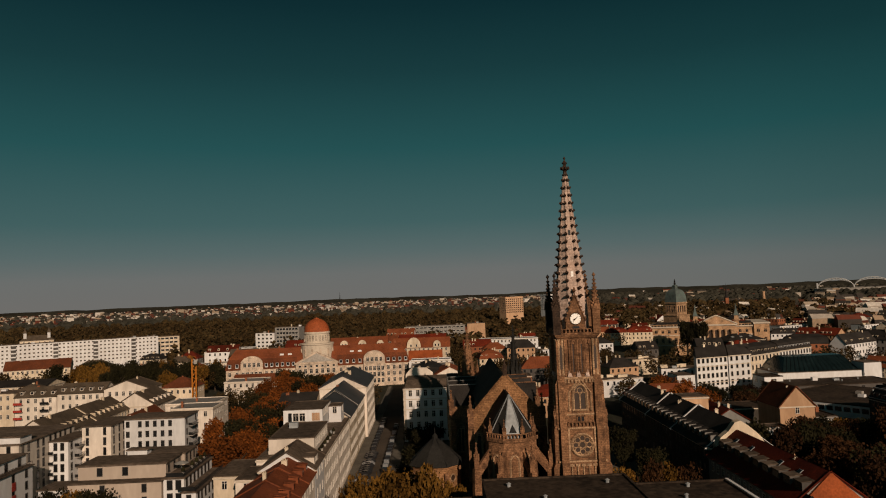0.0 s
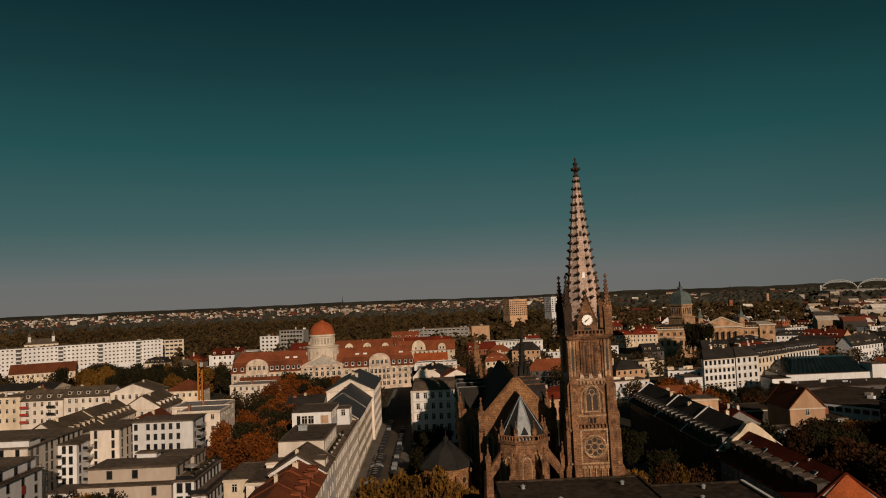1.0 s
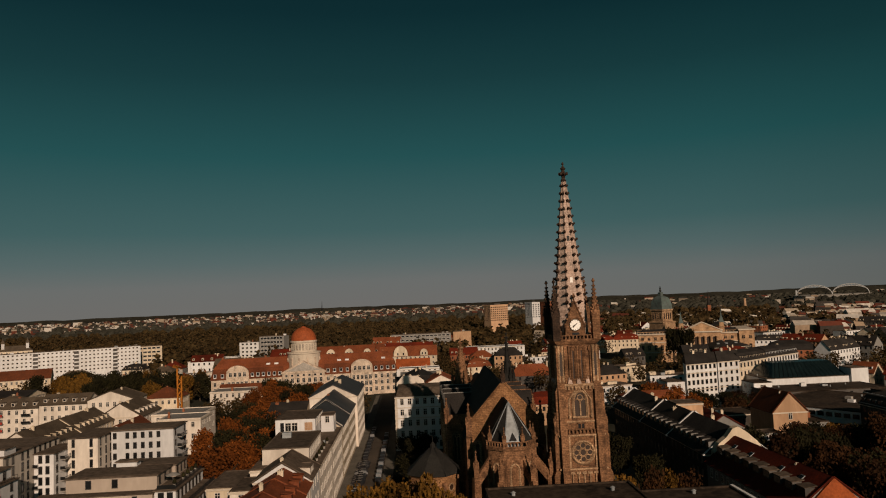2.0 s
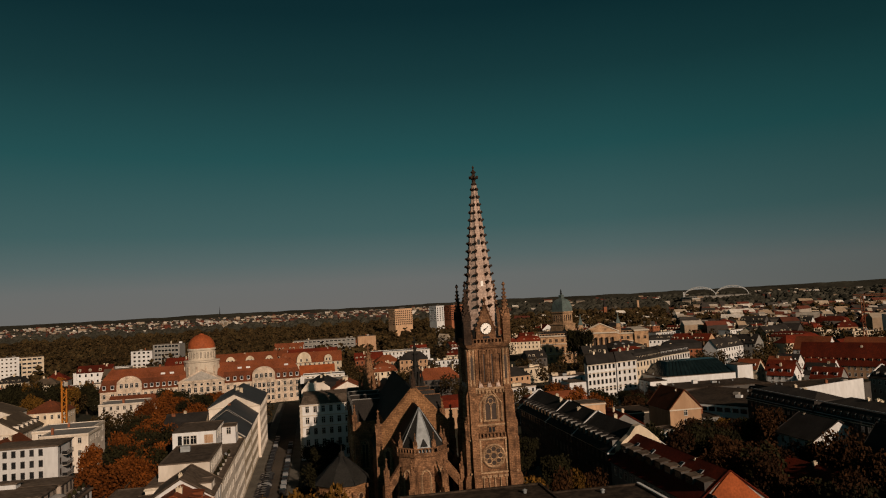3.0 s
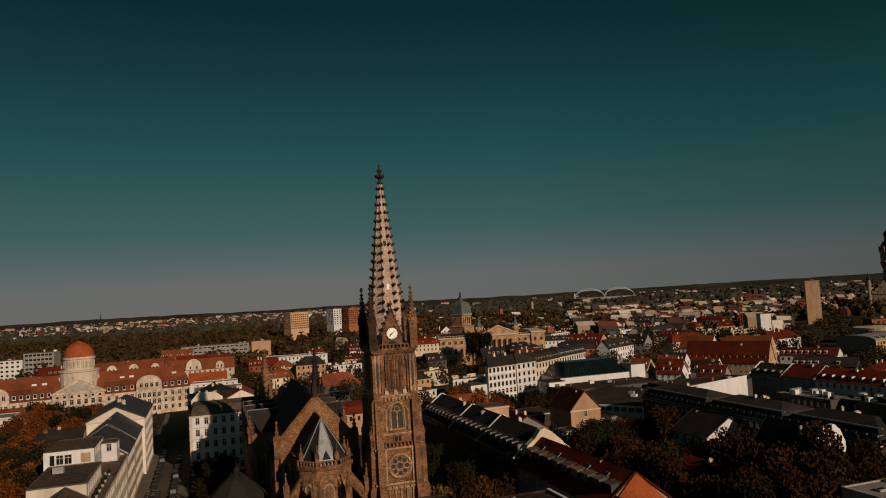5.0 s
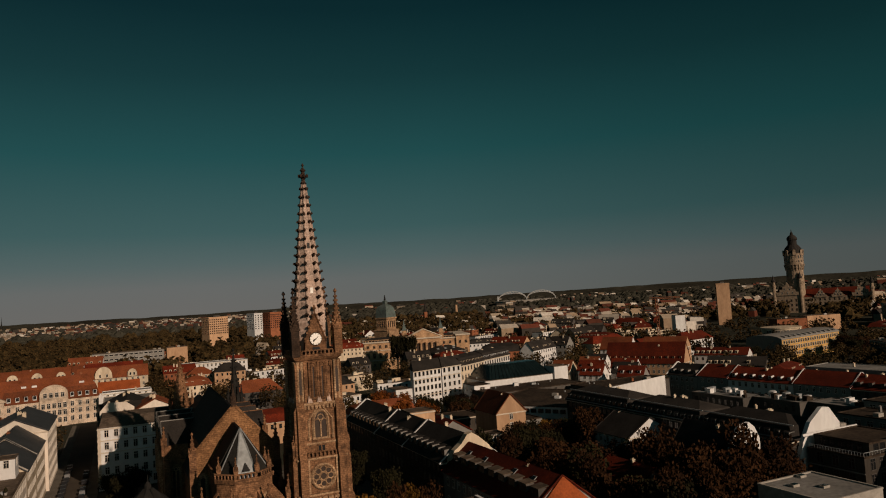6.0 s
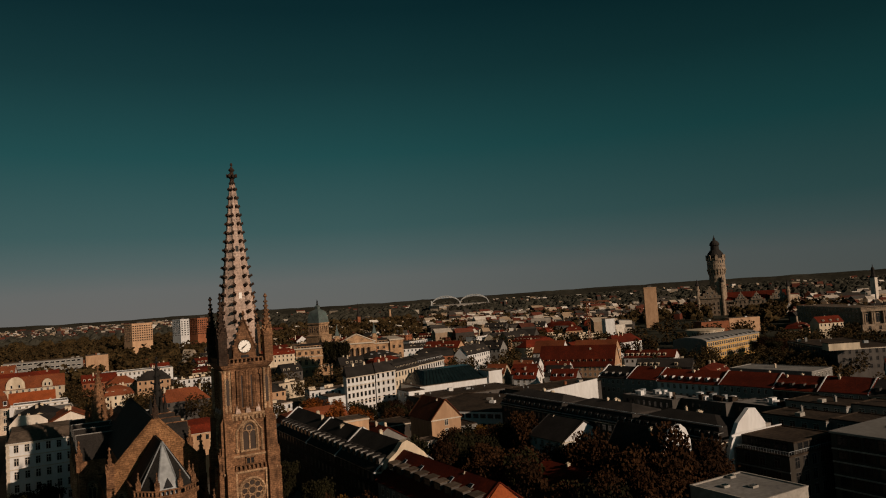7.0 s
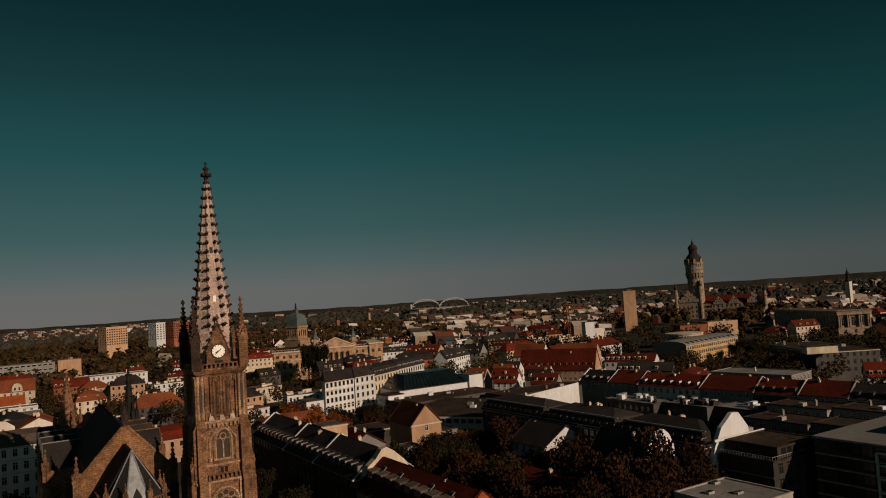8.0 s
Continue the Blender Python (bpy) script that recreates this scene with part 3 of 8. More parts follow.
def balustrade(parent, x0, y0, x1, y1, z, h=1.1, mat=STONE):
    m = M()
    a, b = Vector((x0, y0, 0)), Vector((x1, y1, 0))
    d = (b - a).normalized()
    n = Vector((-d.y, d.x, 0)) * 0.15

    def rail(z0, z1, k):
        m.solid([a - n * k + Vector((0, 0, z0)), b - n * k + Vector((0, 0, z0)), b + n * k + Vector((0, 0, z0)), a + n * k + Vector((0, 0, z0))],
                [a - n * k + Vector((0, 0, z1)), b - n * k + Vector((0, 0, z1)), b + n * k + Vector((0, 0, z1)), a + n * k + Vector((0, 0, z1))])
    rail(z, z + 0.2, 1.3)
    rail(z + h - 0.2, z + h, 1.3)
    steps = max(2, int((b - a).length / 0.75))
    for i in range(steps + 1):
        p = a + (b - a) * i / steps
        m.box(p.x - 0.14, p.x + 0.14, p.y - 0.14, p.y + 0.14, z + 0.2, z + h - 0.2)
    return part("balustrade", m, mat, parent)


# tower shaft, stage by stage
t = M()
t.stack(0, 0, [(5.2, 0), (5.2, 19.5), (5.0, 19.7), (5.0, 27.0), (4.6, 27.4), (4.6, 38.2), (4.35, 38.6), (4.35, 46.8), (4.7, 47.1), (5.0, 47.5), (5.2, 47.9), (5.2, 48.2)])
tower = part("tower", t, STONE, church, "brown sandstone tower with string courses", at=pose(0, 0, -0.7))
for z, k in ((19.3, 5.5), (26.6, 5.35), (29.6, 4.8), (37.8, 4.85)):
    t = M()
    t.box(-k, k, -k, k, z, z + 0.4)
    part("string_course", t, STONE_TRIM, tower)
for sx in (-1, 1):
    for sy in (-1, 1):
        for across in (0, 1):
            b, rings = M(), []
            for z0, z1, k in ((0, 19, 6.6), (19, 27.5, 6.15), (27.5, 37.5, 5.5), (37.5, 46.8, 4.95)):
                for z, cut in ((z0, 0.0), (z1 - 0.9, 0.0), (z1, 0.4)):
                    ring4 = ((3.55, 3.3), (k - cut, 3.3), (k - cut, 4.9), (3.55, 4.9))
                    rings.append([(sx * p, sy * q, z) if across else (sx * q, sy * p, z) for p, q in ring4])
            b.loft(rings)
            part("buttress", b, STONE, tower)
        # west pinnacles take the darker stone, shade put into their colour
        part("pinnacle", pinnacle_mesh(1.7, 5.6, 7.0, STONE if sx > 0 else STONE_DARK), None, tower, at=pose(sx * 4.55, sy * 4.55, 47.9))
        part("small_pinnacle", pinnacle_mesh(0.9, 2.4, 2.6), None, tower, at=pose(sx * 5.6, sy * 4.2, 27.2))
for turn in (0, 270):
    rz = pose(0, 0, 0, 0, 0, turn)
    # rose window
    m = M()
    c = 23.0
    for i in range(24):
        a0, a1 = i * math.pi / 12, (i + 1) * math.pi / 12
        m.bar((2.45 * math.cos(a0), -5.25, c + 2.45 * math.sin(a0)), (2.45 * math.cos(a1), -5.25, c + 2.45 * math.sin(a1)), 0.3)
    for k in range(9):
        r0, px, pz = (0.62, 1.52 * math.cos(k * math.pi / 4), 1.52 * math.sin(k * math.pi / 4)) if k < 8 else (0.75, 0, 0)
        n = 12
        disc = [(px + r0 * math.cos(i * 2 * math.pi / n), c + pz + r0 * math.sin(i * 2 * math.pi / n)) for i in range(n)]
        m.extrude_y(disc, -5.06, -4.9, 1)
        for i in range(n):
            p, q = disc[i], disc[(i + 1) % n]
            m.bar((p[0], -5.12, p[1]), (q[0], -5.12, q[1]), 0.12)
    part("rose_window", m, [STONE_TRIM, BLIND], tower, "round tracery window with eight petals", at=rz)
    # blind arcade under it
    m = M()
    for i in range(5):
        x = -2.6 + i * 1.3
        m.box(x - 0.12, x + 0.12, -5.55, -5.1, 15.5, 18.4)
        m.box(x - 0.5, x + 0.5, -5.5, -5.15, 18.4, 18.9)
    part("arcade", m, STONE_TRIM, tower, at=rz)
    part("gothic_window", gothic(3.1, 5.6, 2), None, tower, "pointed two-light window", at=rz @ pose(0, -4.62, 30.9))
    for x in (-0.95, 0.95):
        part("lancet", gothic(0.95, 7.2, 1, STONE), None, tower, "tall dark belfry lancet", at=rz @ pose(x, -4.37, 39.2))
    m = M()
    for x in (-2.9, -1.9, 0.0, 1.9, 2.9):
        m.box(x - 0.16, x + 0.16, -4.75, -4.3, 38.4, 46.6)
    for i in range(7):
        m.box(-2.7 + i * 0.9 - 0.2, -2.7 + i * 0.9 + 0.2, -4.7, -4.3, 45.6, 46.5)
    part("pilaster", m, STONE, tower, at=rz)
    for x in (-2.0, 0.0, 2.0):
        m = M()
        m.solid([(x - 0.55, -5.0, 38.2), (x + 0.55, -5.0, 38.2), (x + 0.55, -4.4, 38.2), (x - 0.55, -4.4, 38.2)],
                [(x - 0.05, -4.5, 40.0), (x + 0.05, -4.5, 40.0), (x + 0.05, -4.4, 40.0), (x - 0.05, -4.4, 40.0)])
        part("weathering", m, STONE_PALE, tower, "pale sloping stone weathering", at=rz)
    m = M()
    m.extrude_y([(-0.7, 28.2), (0.7, 28.2), (0.7, 29.3), (-0.7, 29.3)], -4.66, -4.4, 1)
    for x0, x1, z0, z1 in ((-0.95, -0.7, 28, 29.5), (0.7, 0.95, 28, 29.5), (-0.95, 0.95, 29.3, 29.6), (-0.1, 0.1, 28.2, 29.3)):
        m.box(x0, x1, -4.8, -4.5, z0, z1)
    part("window", m, [STONE, GLASS], tower, at=rz)
    m = M()
    for x in (-4.3, -3.5, 3.5, 4.3):
        f = M()
        f.lathe([(0.3, 38.6), (0.3, 46.4), (0.45, 46.8)], 8, x, -4.75)
        part("shaft", f, STONE_TRIM, tower, at=rz)
    for x in (-3.9, 3.9):
        f = M()
        f.extrude_y([(x - 0.35, 40), (x + 0.35, 40), (x + 0.35, 44.5), (x, 45.5), (x - 0.35, 44.5)], -5.0, -4.9)
        part("blind_lancet", f, BLIND, tower, at=rz)
    for s in (-1, 1):
        m.bar((s * 2.5, -4.75, 31.2), (s * 2.5, -4.75, 34.6), 0.2)
        m.bar((s * 2.5, -4.75, 34.6), (0, -4.75, 38.0), 0.18)
        m.lathe([(0.35, 30.6), (0.35, 31.2), (0.2, 31.3)], 8, s * 2.5, -4.75)
    part("hood_mould", m, STONE_TRIM, tower, at=rz)
    m = M()
    for i in range(9):
        m.box(-3.2 + i * 0.8 - 0.22, -3.2 + i * 0.8 + 0.22, -4.95, -4.55, 36.9, 37.7)
    m.box(-3.5, 3.5, -4.8, -4.55, 37.6, 37.8)
    part("corbel_table", m, STONE_TRIM, tower, at=rz)
    for x in (-3.0, 3.0):
        f = M()
        f.box(x - 0.25, x + 0.25, -5.35, -4.9, 19.8, 26.6)
        part("pilaster", f, STONE_TRIM, tower, at=rz)
    # clock gable
    m = M()
    m.extrude_y([(-2.4, 47.8), (2.4, 47.8), (2.2, 50.9), (0, 56.6), (-2.2, 50.9)], -4.1, -2.6)
    for s in (-1, 1):
        m.bar((s * 2.3, -4.1, 50.7), (0, -4.1, 56.8), 0.2)
        for k in range(5):
            f = (k + 0.5) / 5
            x, z = s * 2.3 * (1 - f), 50.7 + 6.1 * f
            m.box(x - 0.22 + s * 0.2, x + 0.22 + s * 0.2, -4.35, -3.85, z, z + 0.4)
    m.lathe([(0.2, 56.4), (0.15, 57.4), (0.45, 57.7), (0.1, 58.5)], 6, 0, -4.0)
    m.box(-0.75, 0.75, -4.2, -4.0, 48.5, 49.6, 1)
    gable_part = part("clock_gable", m, [STONE, GLASS], tower, "steep crocketed gable round the clock", at=rz)
    m = M()
    m.solid([(1.3 * math.cos(i * math.pi / 12), -4.1, 51.3 + 1.3 * math.sin(i * math.pi / 12)) for i in range(24)],
            [(1.3 * math.cos(i * math.pi / 12), -4.22, 51.3 + 1.3 * math.sin(i * math.pi / 12)) for i in range(24)])
    dial = part("clock_dial", m, DIAL, tower, "round white clock dial", at=rz)
    m = M()
    for k in range(12):
        a = k * math.pi / 6
        m.bar((1.0 * math.cos(a), -4.24, 51.3 + 1.0 * math.sin(a)), (1.2 * math.cos(a), -4.24, 51.3 + 1.2 * math.sin(a)), 0.05)
    for i in range(24):
        a0, a1 = i * math.pi / 12, (i + 1) * math.pi / 12
        m.bar((1.3 * math.cos(a0), -4.2, 51.3 + 1.3 * math.sin(a0)), (1.3 * math.cos(a1), -4.2, 51.3 + 1.3 * math.sin(a1)), 0.09)
    m.bar((0.5, -4.28, 51.75), (-0.62, -4.28, 50.7), 0.075)
    m.bar((0.12, -4.28, 51.4), (-0.6, -4.28, 51.0), 0.09)
    part("clock_hands", m, GILT, tower, "dark clock hands, hour marks and rim", at=rz)
for x0, y0, x1, y1 in ((-3.3, -4.9, 3.3, -4.9), (-4.9, -3.3, -4.9, 3.3), (4.9, -3.3, 4.9, 3.3)):
    balustrade(tower, x0, y0, x1, y1, 47.9, 1.2)
balustrade(tower, -2.9, -5.15, 2.9, -5.15, 26.9, 1.3)

# spire
m = M()
m.lathe([(3.9, 47.8), (3.75, 53.0), (3.55, 55.0), (0.42, 84.2), (0.42, 85.0)], 8, turn=math.pi / 8)
spire = part("spire", m, STONE_PALE, church, "pale pinkish sandstone spire, octagonal and steep")
key = M()
key.solid([(0, -0.14, -0.35), (0.2, -0.14, -0.35), (0.2, 0.14, -0.35), (0, 0.14, -0.35)], [(0, -0.3, 0.15), (0.75, -0.3, 0.15), (0.75, 0.3, 0.15), (0, 0.3, 0.15)])
key.box(0.1, 0.95, -0.34, 0.34, 0.15, 0.42)
key.box(0.55, 0.85, -0.2, 0.2, 0.42, 0.62)
crocket = key.mesh("crocket", [STONE_DARK])
for k in range(8):
    a = math.pi / 8 + k * math.pi / 4
    for j in range(16):
        z = 55.6 + j * 1.82
        r = 3.55 + (0.42 - 3.55) * (z - 55.0) / 29.2
        ob = part("crocket", crocket, None, spire, at=pose(r * math.cos(a) - 0.1 * math.cos(a), r * math.sin(a) - 0.1 * math.sin(a), z, 0, 0, math.degrees(a)))
        sc = 1.12 - 0.036 * j
        ob.scale = (sc, sc, 1)
m = M()
for k in range(8):
    a = math.pi / 8 + k * math.pi / 4
    m.bar((3.58 * math.cos(a), 3.58 * math.sin(a), 54.8), (0.44 * math.cos(a), 0.44 * math.sin(a), 84.2), 0.16)
part("rib", m, STONE_PALE, spire)
m = M()
m.lathe([(0.45, 84.0), (0.75, 84.4), (0.45, 84.8), (0.42, 85.4), (1.0, 85.9), (0.5, 86.3), (0.35, 86.9), (0.7, 87.3), (0.3, 87.7), (0.12, 88.1), (0.32, 88.4), (0.05, 88.9)], 8)
for k in range(8):
    a = k * math.pi / 4
    m.box(0.95 * math.cos(a) - 0.16, 0.95 * math.cos(a) + 0.16, 0.95 * math.sin(a) - 0.16, 0.95 * math.sin(a) + 0.16, 85.75, 86.35)
part("finial", m, STONE_DARK, spire, "dark carved finial")
for z, c in ((60.8, 0), (70.5, 0)):
    m = M()
    r = (3.55 + (0.42 - 3.55) * (z - 55.0) / 29.2) * math.cos(math.pi / 8)
    m.box(-0.3, 0.3, -r - 0.05, -r + 0.4, z - 0.7, z + 0.7)
    part("hatch", m, DIAL if z < 65 else IRON, spire)

# choir, nave and apse
NX, GY = -15.3, 11.0
body = M()
body.box(NX - 8.2, NX + 8.2, GY, 46, 0, 19.0)
body.box(NX - 5.8, NX + 5.8, GY, 88, 0, 27.2)
part("wall", body, STONE, church)
m = M()
m.extrude_y([(NX - 8.6, 0), (NX + 8.6, 0), (NX + 8.6, 27.2), (NX, 36.6), (NX - 8.6, 27.2)], GY - 0.6, GY + 0.4)
for s in (-1, 1):
    m.bar((NX + s * 8.7, GY - 0.2, 27.2), (NX, GY - 0.2, 36.8), 0.42)
part("gable", m, STONE_GABLE, church, "steep brown stone gable with coped edges")
part("pinnacle", pinnacle_mesh(1.0, 1.2, 3.0, STONE_DARK), None, church, at=pose(NX, GY - 0.1, 36.6))
for x in (NX - 7.0, NX + 7.0):
    part("gothic_window", gothic(1.5, 10.0, 1), None, church, "narrow pointed window beside the apse", at=pose(x, GY - 0.62, 13))
m = M()
for s in (-1, 1):
    m.slab((NX + s * 6.1, GY + 0.5, 27.0), (NX, GY + 0.5, 36.2), (NX, 57, 36.6), (NX + s * 6.1, 57, 27.0), 0.3)
    m.slab((NX + s * 8.5, GY + 0.5, 19.0), (NX + s * 5.8, GY + 0.5, 22.4), (NX + s * 5.8, 46, 22.4), (NX + s * 8.5, 46, 19.0), 0.3)
part("roof", m, CHURCH_SLATE, church, "steep dark slate roof")
m = M()
m.extrude_y([(NX - 6.0, 26.8), (NX + 6.0, 26.8), (NX, 36.1)], 56.2, 56.8)
part("gable", m, STONE_DARK, church)
m = M()
for s in (-1, 1):
    m.slab((NX + s * 6.2, 57.1, 26.4), (NX, 57.1, 31.4), (NX, 88, 31.4), (NX + s * 6.2, 88, 26.4), 0.3)
part("roof", m, CHURCH_SLATE, church, "lower dark slate nave roof")
m = M()
m.extrude_y([(NX - 8.4, 26), (NX + 8.4, 26), (NX, 31.5)], 87.6, 88.4)
part("gable", m, STONE, church)
# aisle bays with cross roofs
for s in (-1, 1):
    for y0, y1, top, ev in ((46, 57, 29.2, 22.9), (57.4, 67, 29.2, 23.0), (67.4, 77, 29.2, 23.0), (77.4, 88, 29.2, 23.0)):
        xa, xb = sorted((NX + s * 3.6, NX + s * 13.0))
        m = M()
        m.box(xa, xb, y0, y1, 0, ev)
        yc = (y0 + y1) / 2
        m.solid([(xa, y0, ev), (xa, y1, ev), (xa, yc, top)], [(xb, y0, ev), (xb, y1, ev), (xb, yc, top)])
        aisle = part("aisle", m, STONE, church)
        m = M()
        e = 0.25
        m.slab((xa - e, y0 - e, ev - 0.2), (xb + e, y0 - e, ev - 0.2), (xb + e, yc, top), (xa - e, yc, top), 0.3)
        m.slab((xa - e, y1 + e, ev - 0.2), (xb + e, y1 + e, ev - 0.2), (xb + e, yc, top), (xa - e, yc, top), 0.3)
        part("roof", m, SLATE, aisle, "brown slate cross roof")
        m = M()
        xo = NX + s * 13.15
        m.bar((xo, y0 - 0.3, ev), (xo, yc, top + 0.25), 0.17)
        m.bar((xo, y1 + 0.3, ev), (xo, yc, top + 0.25), 0.17)
        m.bar((NX + s * 6.5, y0 - 0.35, ev + 0.2), (NX + s * 3.4, yc, top + 0.35), 0.18)
        m.bar((xo, yc, top + 0.3), (NX + s * 3.4, yc, top + 0.3), 0.14)
        part("coping", m, GREY if s < 0 else STONE, aisle, "pale stone copings and ridge")
        part("pinnacle", pinnacle_mesh(1.3, 3.0, 3.4), None, aisle, at=pose(NX + s * 12.8, y0 + 0.2, 21.5))
        if s < 0:
            part("gothic_window", gothic(3.0, 9.0, 2), None, aisle, at=pose(xa - 0.02, yc, 11, 0, 0, 270))
m = M()
m.box(NX - 12.6, NX - 7, 45.2, 46.2, 0, 24)
for x in (NX - 12.3, NX - 8.2):
    m.box(x - 0.7, x + 0.7, 43.6, 46, 0, 20.5)
part("wall", m, STONE, church)
part("gothic_window", gothic(2.2, 8.0, 2), None, church, at=pose(NX - 10.2, 45.15, 11))
# west turrets
key = M()
key.box(0, 0.35, -0.12, 0.12, -0.1, 0.2)
key.box(0.2, 0.5, -0.16, 0.16, 0.1, 0.38)
small_crocket = {st: key.mesh("small_crocket", [st]) for st in (STONE, CHURCH_SLATE)}
for x, y, base_z, hgt in ((-21.0, 82, 26, 17.3), (-5.0, 82, 26, 18.5)):
    m = M()
    # east turret takes the black roof colour, the west one brown stone
    wide, stone = (1.35, STONE) if x < -15 else (0.85, CHURCH_SLATE)
    m.lathe([(2.3 * wide, 0), (2.3 * wide, base_z + 3), (2.6 * wide, base_z + 3.2), (1.9 * wide, base_z + 4), (0.15, base_z + hgt), (0.45, base_z + hgt + 0.4), (0.05, base_z + hgt + 1)], 8, x, y, math.pi / 8)
    tur = part("turret", m, stone, church, "slender dark stone turret with crocketed spike")
    for k in range(8):
        a = math.pi / 8 + k * math.pi / 4
        for j in range(7):
            f = (j + 0.5) / 7
            r = 1.9 * wide * (1 - f) + 0.15 * f
            part("crocket", small_crocket[stone], None, tur, at=pose(x + r * math.cos(a), y + r * math.sin(a), base_z + 4 + f * (hgt - 4), 0, 0, math.degrees(a)))
    for k in range(8):
        a = k * math.pi / 4 + 0.3
        part("pinnacle", pinnacle_mesh(0.8, 2.4, 2.8, stone), None, tur, at=pose(x + 2.55 * wide * math.cos(a), y + 2.55 * wide * math.sin(a), base_z + 2.0))
# apse: five sides of an octagon before the gable
AX, AY, AR = NX - 0.1, 0.7, 5.95
m = M()
ring_low = m.ring(AX, AY, AR, 8, math.pi / 8)
m.solid([(x, y, 0) for x, y in ring_low], [(x, y, 24.0) for x, y in ring_low])
m.solid([(AX + (x - AX) * 1.06, AY + (y - AY) * 1.06, 23.4) for x, y in ring_low], [(AX + (x - AX) * 1.08, AY + (y - AY) * 1.08, 24.1) for x, y in ring_low])
apse = part("apse", m, STONE, church, "polygonal stone apse with tall pointed windows")
apex = (AX - 0.2, AY, 33.4)
eave_ring = m.ring(AX, AY, AR * 0.95, 8, math.pi / 8)
for k in range(8):
    (xa, ya), (xb, yb) = eave_ring[k], eave_ring[(k + 1) % 8]
    mid = ((xa + xb) / 2 - AX, (ya + yb) / 2 - AY)
    f = M()
    f.solid([(xa, ya, 24.2), (xb, yb, 24.2), (AX, AY, 24.2)], [(apex[0] - 0.01, apex[1], apex[2]), (apex[0] + 0.01, apex[1], apex[2]), (apex[0], apex[1] + 0.01, apex[2])])
    front = k == 5
    part("roof", f, METAL_ROOF if front else CHURCH_SLATE, apse, "smooth pale zinc roof facet" if front else "")
    f = M()
    f.bar((xa, ya, 24.3), apex, 0.14)
    part("hip", f, METAL_ROOF, apse)
    if mid[1] < 1.5:
        ang = math.degrees(math.atan2(mid[1], mid[0])) + 90
        part("gothic_window", gothic(2.0, 8.2, 2), None, apse, at=pose(AX + mid[0] * 1.005, AY + mid[1] * 1.005, 12.2, 0, 0, ang))
        rb = m.ring(AX, AY, AR * 1.04, 8, math.pi / 8)
        balustrade(apse, *rb[k], *rb[(k + 1) % 8], 24.1, 1.2)
m = M()
m.box(AX - 5.5, AX + 5.5, AY, GY - 0.6, 0, 24.1)
part("choir_bay", m, STONE, church)
m = M()
for sx in (-1, 1):
    m.slab((AX + sx * 5.7, AY, 24.2), (AX - 0.2, AY, 33.2), (AX - 0.2, GY - 0.5, 33.2), (AX + sx * 5.7, GY - 0.5, 24.2), 0.25)
part("roof", m, CHURCH_SLATE, church, "steep slate roof of the choir bay")
for sx in (-1, 1):
    balustrade(apse, AX + sx * 5.75, AY, AX + sx * 5.75, GY - 1, 24.1, 1.2)
f = M()
f.solid([(AX - 0.8, AY - 5.1, 25.5), (AX + 0.8, AY - 5.1, 25.5), (AX + 0.8, AY - 3.8, 25.5), (AX - 0.8, AY - 3.8, 25.5)],
        [(AX - 0.03, AY - 4.2, 27.0), (AX + 0.03, AY - 4.2, 27.0), (AX + 0.03, AY - 3.0, 27.0), (AX - 0.03, AY - 3.0, 27.0)])
part("dormer", f, IRON, apse, "small dark triangular dormer")
# ambulatory buttresses with flyers and pinnacles
for k in range(5):
    a = math.pi + math.pi / 8 + k * math.pi / 4 - (math.pi / 8 if False else 0)
    dx, dy = math.cos(a), math.sin(a)
    m = M()
    ca, sa = dx, dy
    def rot2(u, v, z):
        return (AX + u * ca - v * sa, AY + u * sa + v * ca, z)
    m.solid([rot2(u, v, 0) for u, v in ((8.4, -0.7), (10.6, -0.7), (10.6, 0.7), (8.4, 0.7))], [rot2(u, v, 17.5) for u, v in ((8.4, -0.6), (10.0, -0.6), (10.0, 0.6), (8.4, 0.6))])
    m.solid([rot2(u, v, z) for u, v, z in ((5.2, -0.4, 19.5), (9.6, -0.4, 14.5), (9.6, 0.4, 14.5), (5.2, 0.4, 19.5))],
            [rot2(u, v, z) for u, v, z in ((5.2, -0.4, 22.3), (9.6, -0.4, 17.2), (9.6, 0.4, 17.2), (5.2, 0.4, 22.3))])
    m.solid([rot2(u, v, 0) for u, v in ((5.0, -0.5), (6.2, -0.5), (6.2, 0.5), (5.0, 0.5))], [rot2(u, v, 24.6) for u, v in ((5.0, -0.45), (5.7, -0.45), (5.7, 0.45), (5.0, 0.45))])
    fly = part("flying_buttress", m, STONE, church)
    part("pinnacle", pinnacle_mesh(1.1, 2.2, 3.0), None, fly, at=pose(*rot2(9.2, 0, 17.4)))
    part("pinnacle", pinnacle_mesh(0.8, 1.2, 2.2), None, fly, at=pose(*rot2(5.4, 0, 24.6)))
m = M()
low = m.ring(AX, AY, 8.8, 8, math.pi / 8)
m.solid([(x, y, 0) for x, y in low], [(x, y, 11.0) for x, y in low])
part("ambulatory", m, STONE, church)
m = M()
m.solid([(x, y, 11.0) for x, y in m.ring(AX, AY, 9.1, 8, math.pi / 8)], [(x, y, 14.0) for x, y in m.ring(AX, AY, 5.4, 8, math.pi / 8)])
part("roof", m, CHURCH_SLATE, church)
for s in (-1, 1):
    m = M()
    m.box(NX + s * 8.9 - 0.8, NX + s * 8.9 + 0.8, GY - 1.2, GY + 1.4, 0, 24)
    corner = part("buttress", m, STONE, church)
    part("pinnacle", pinnacle_mesh(1.4, 3.2, 3.8), None, corner, at=pose(NX + s * 8.9, GY, 24))
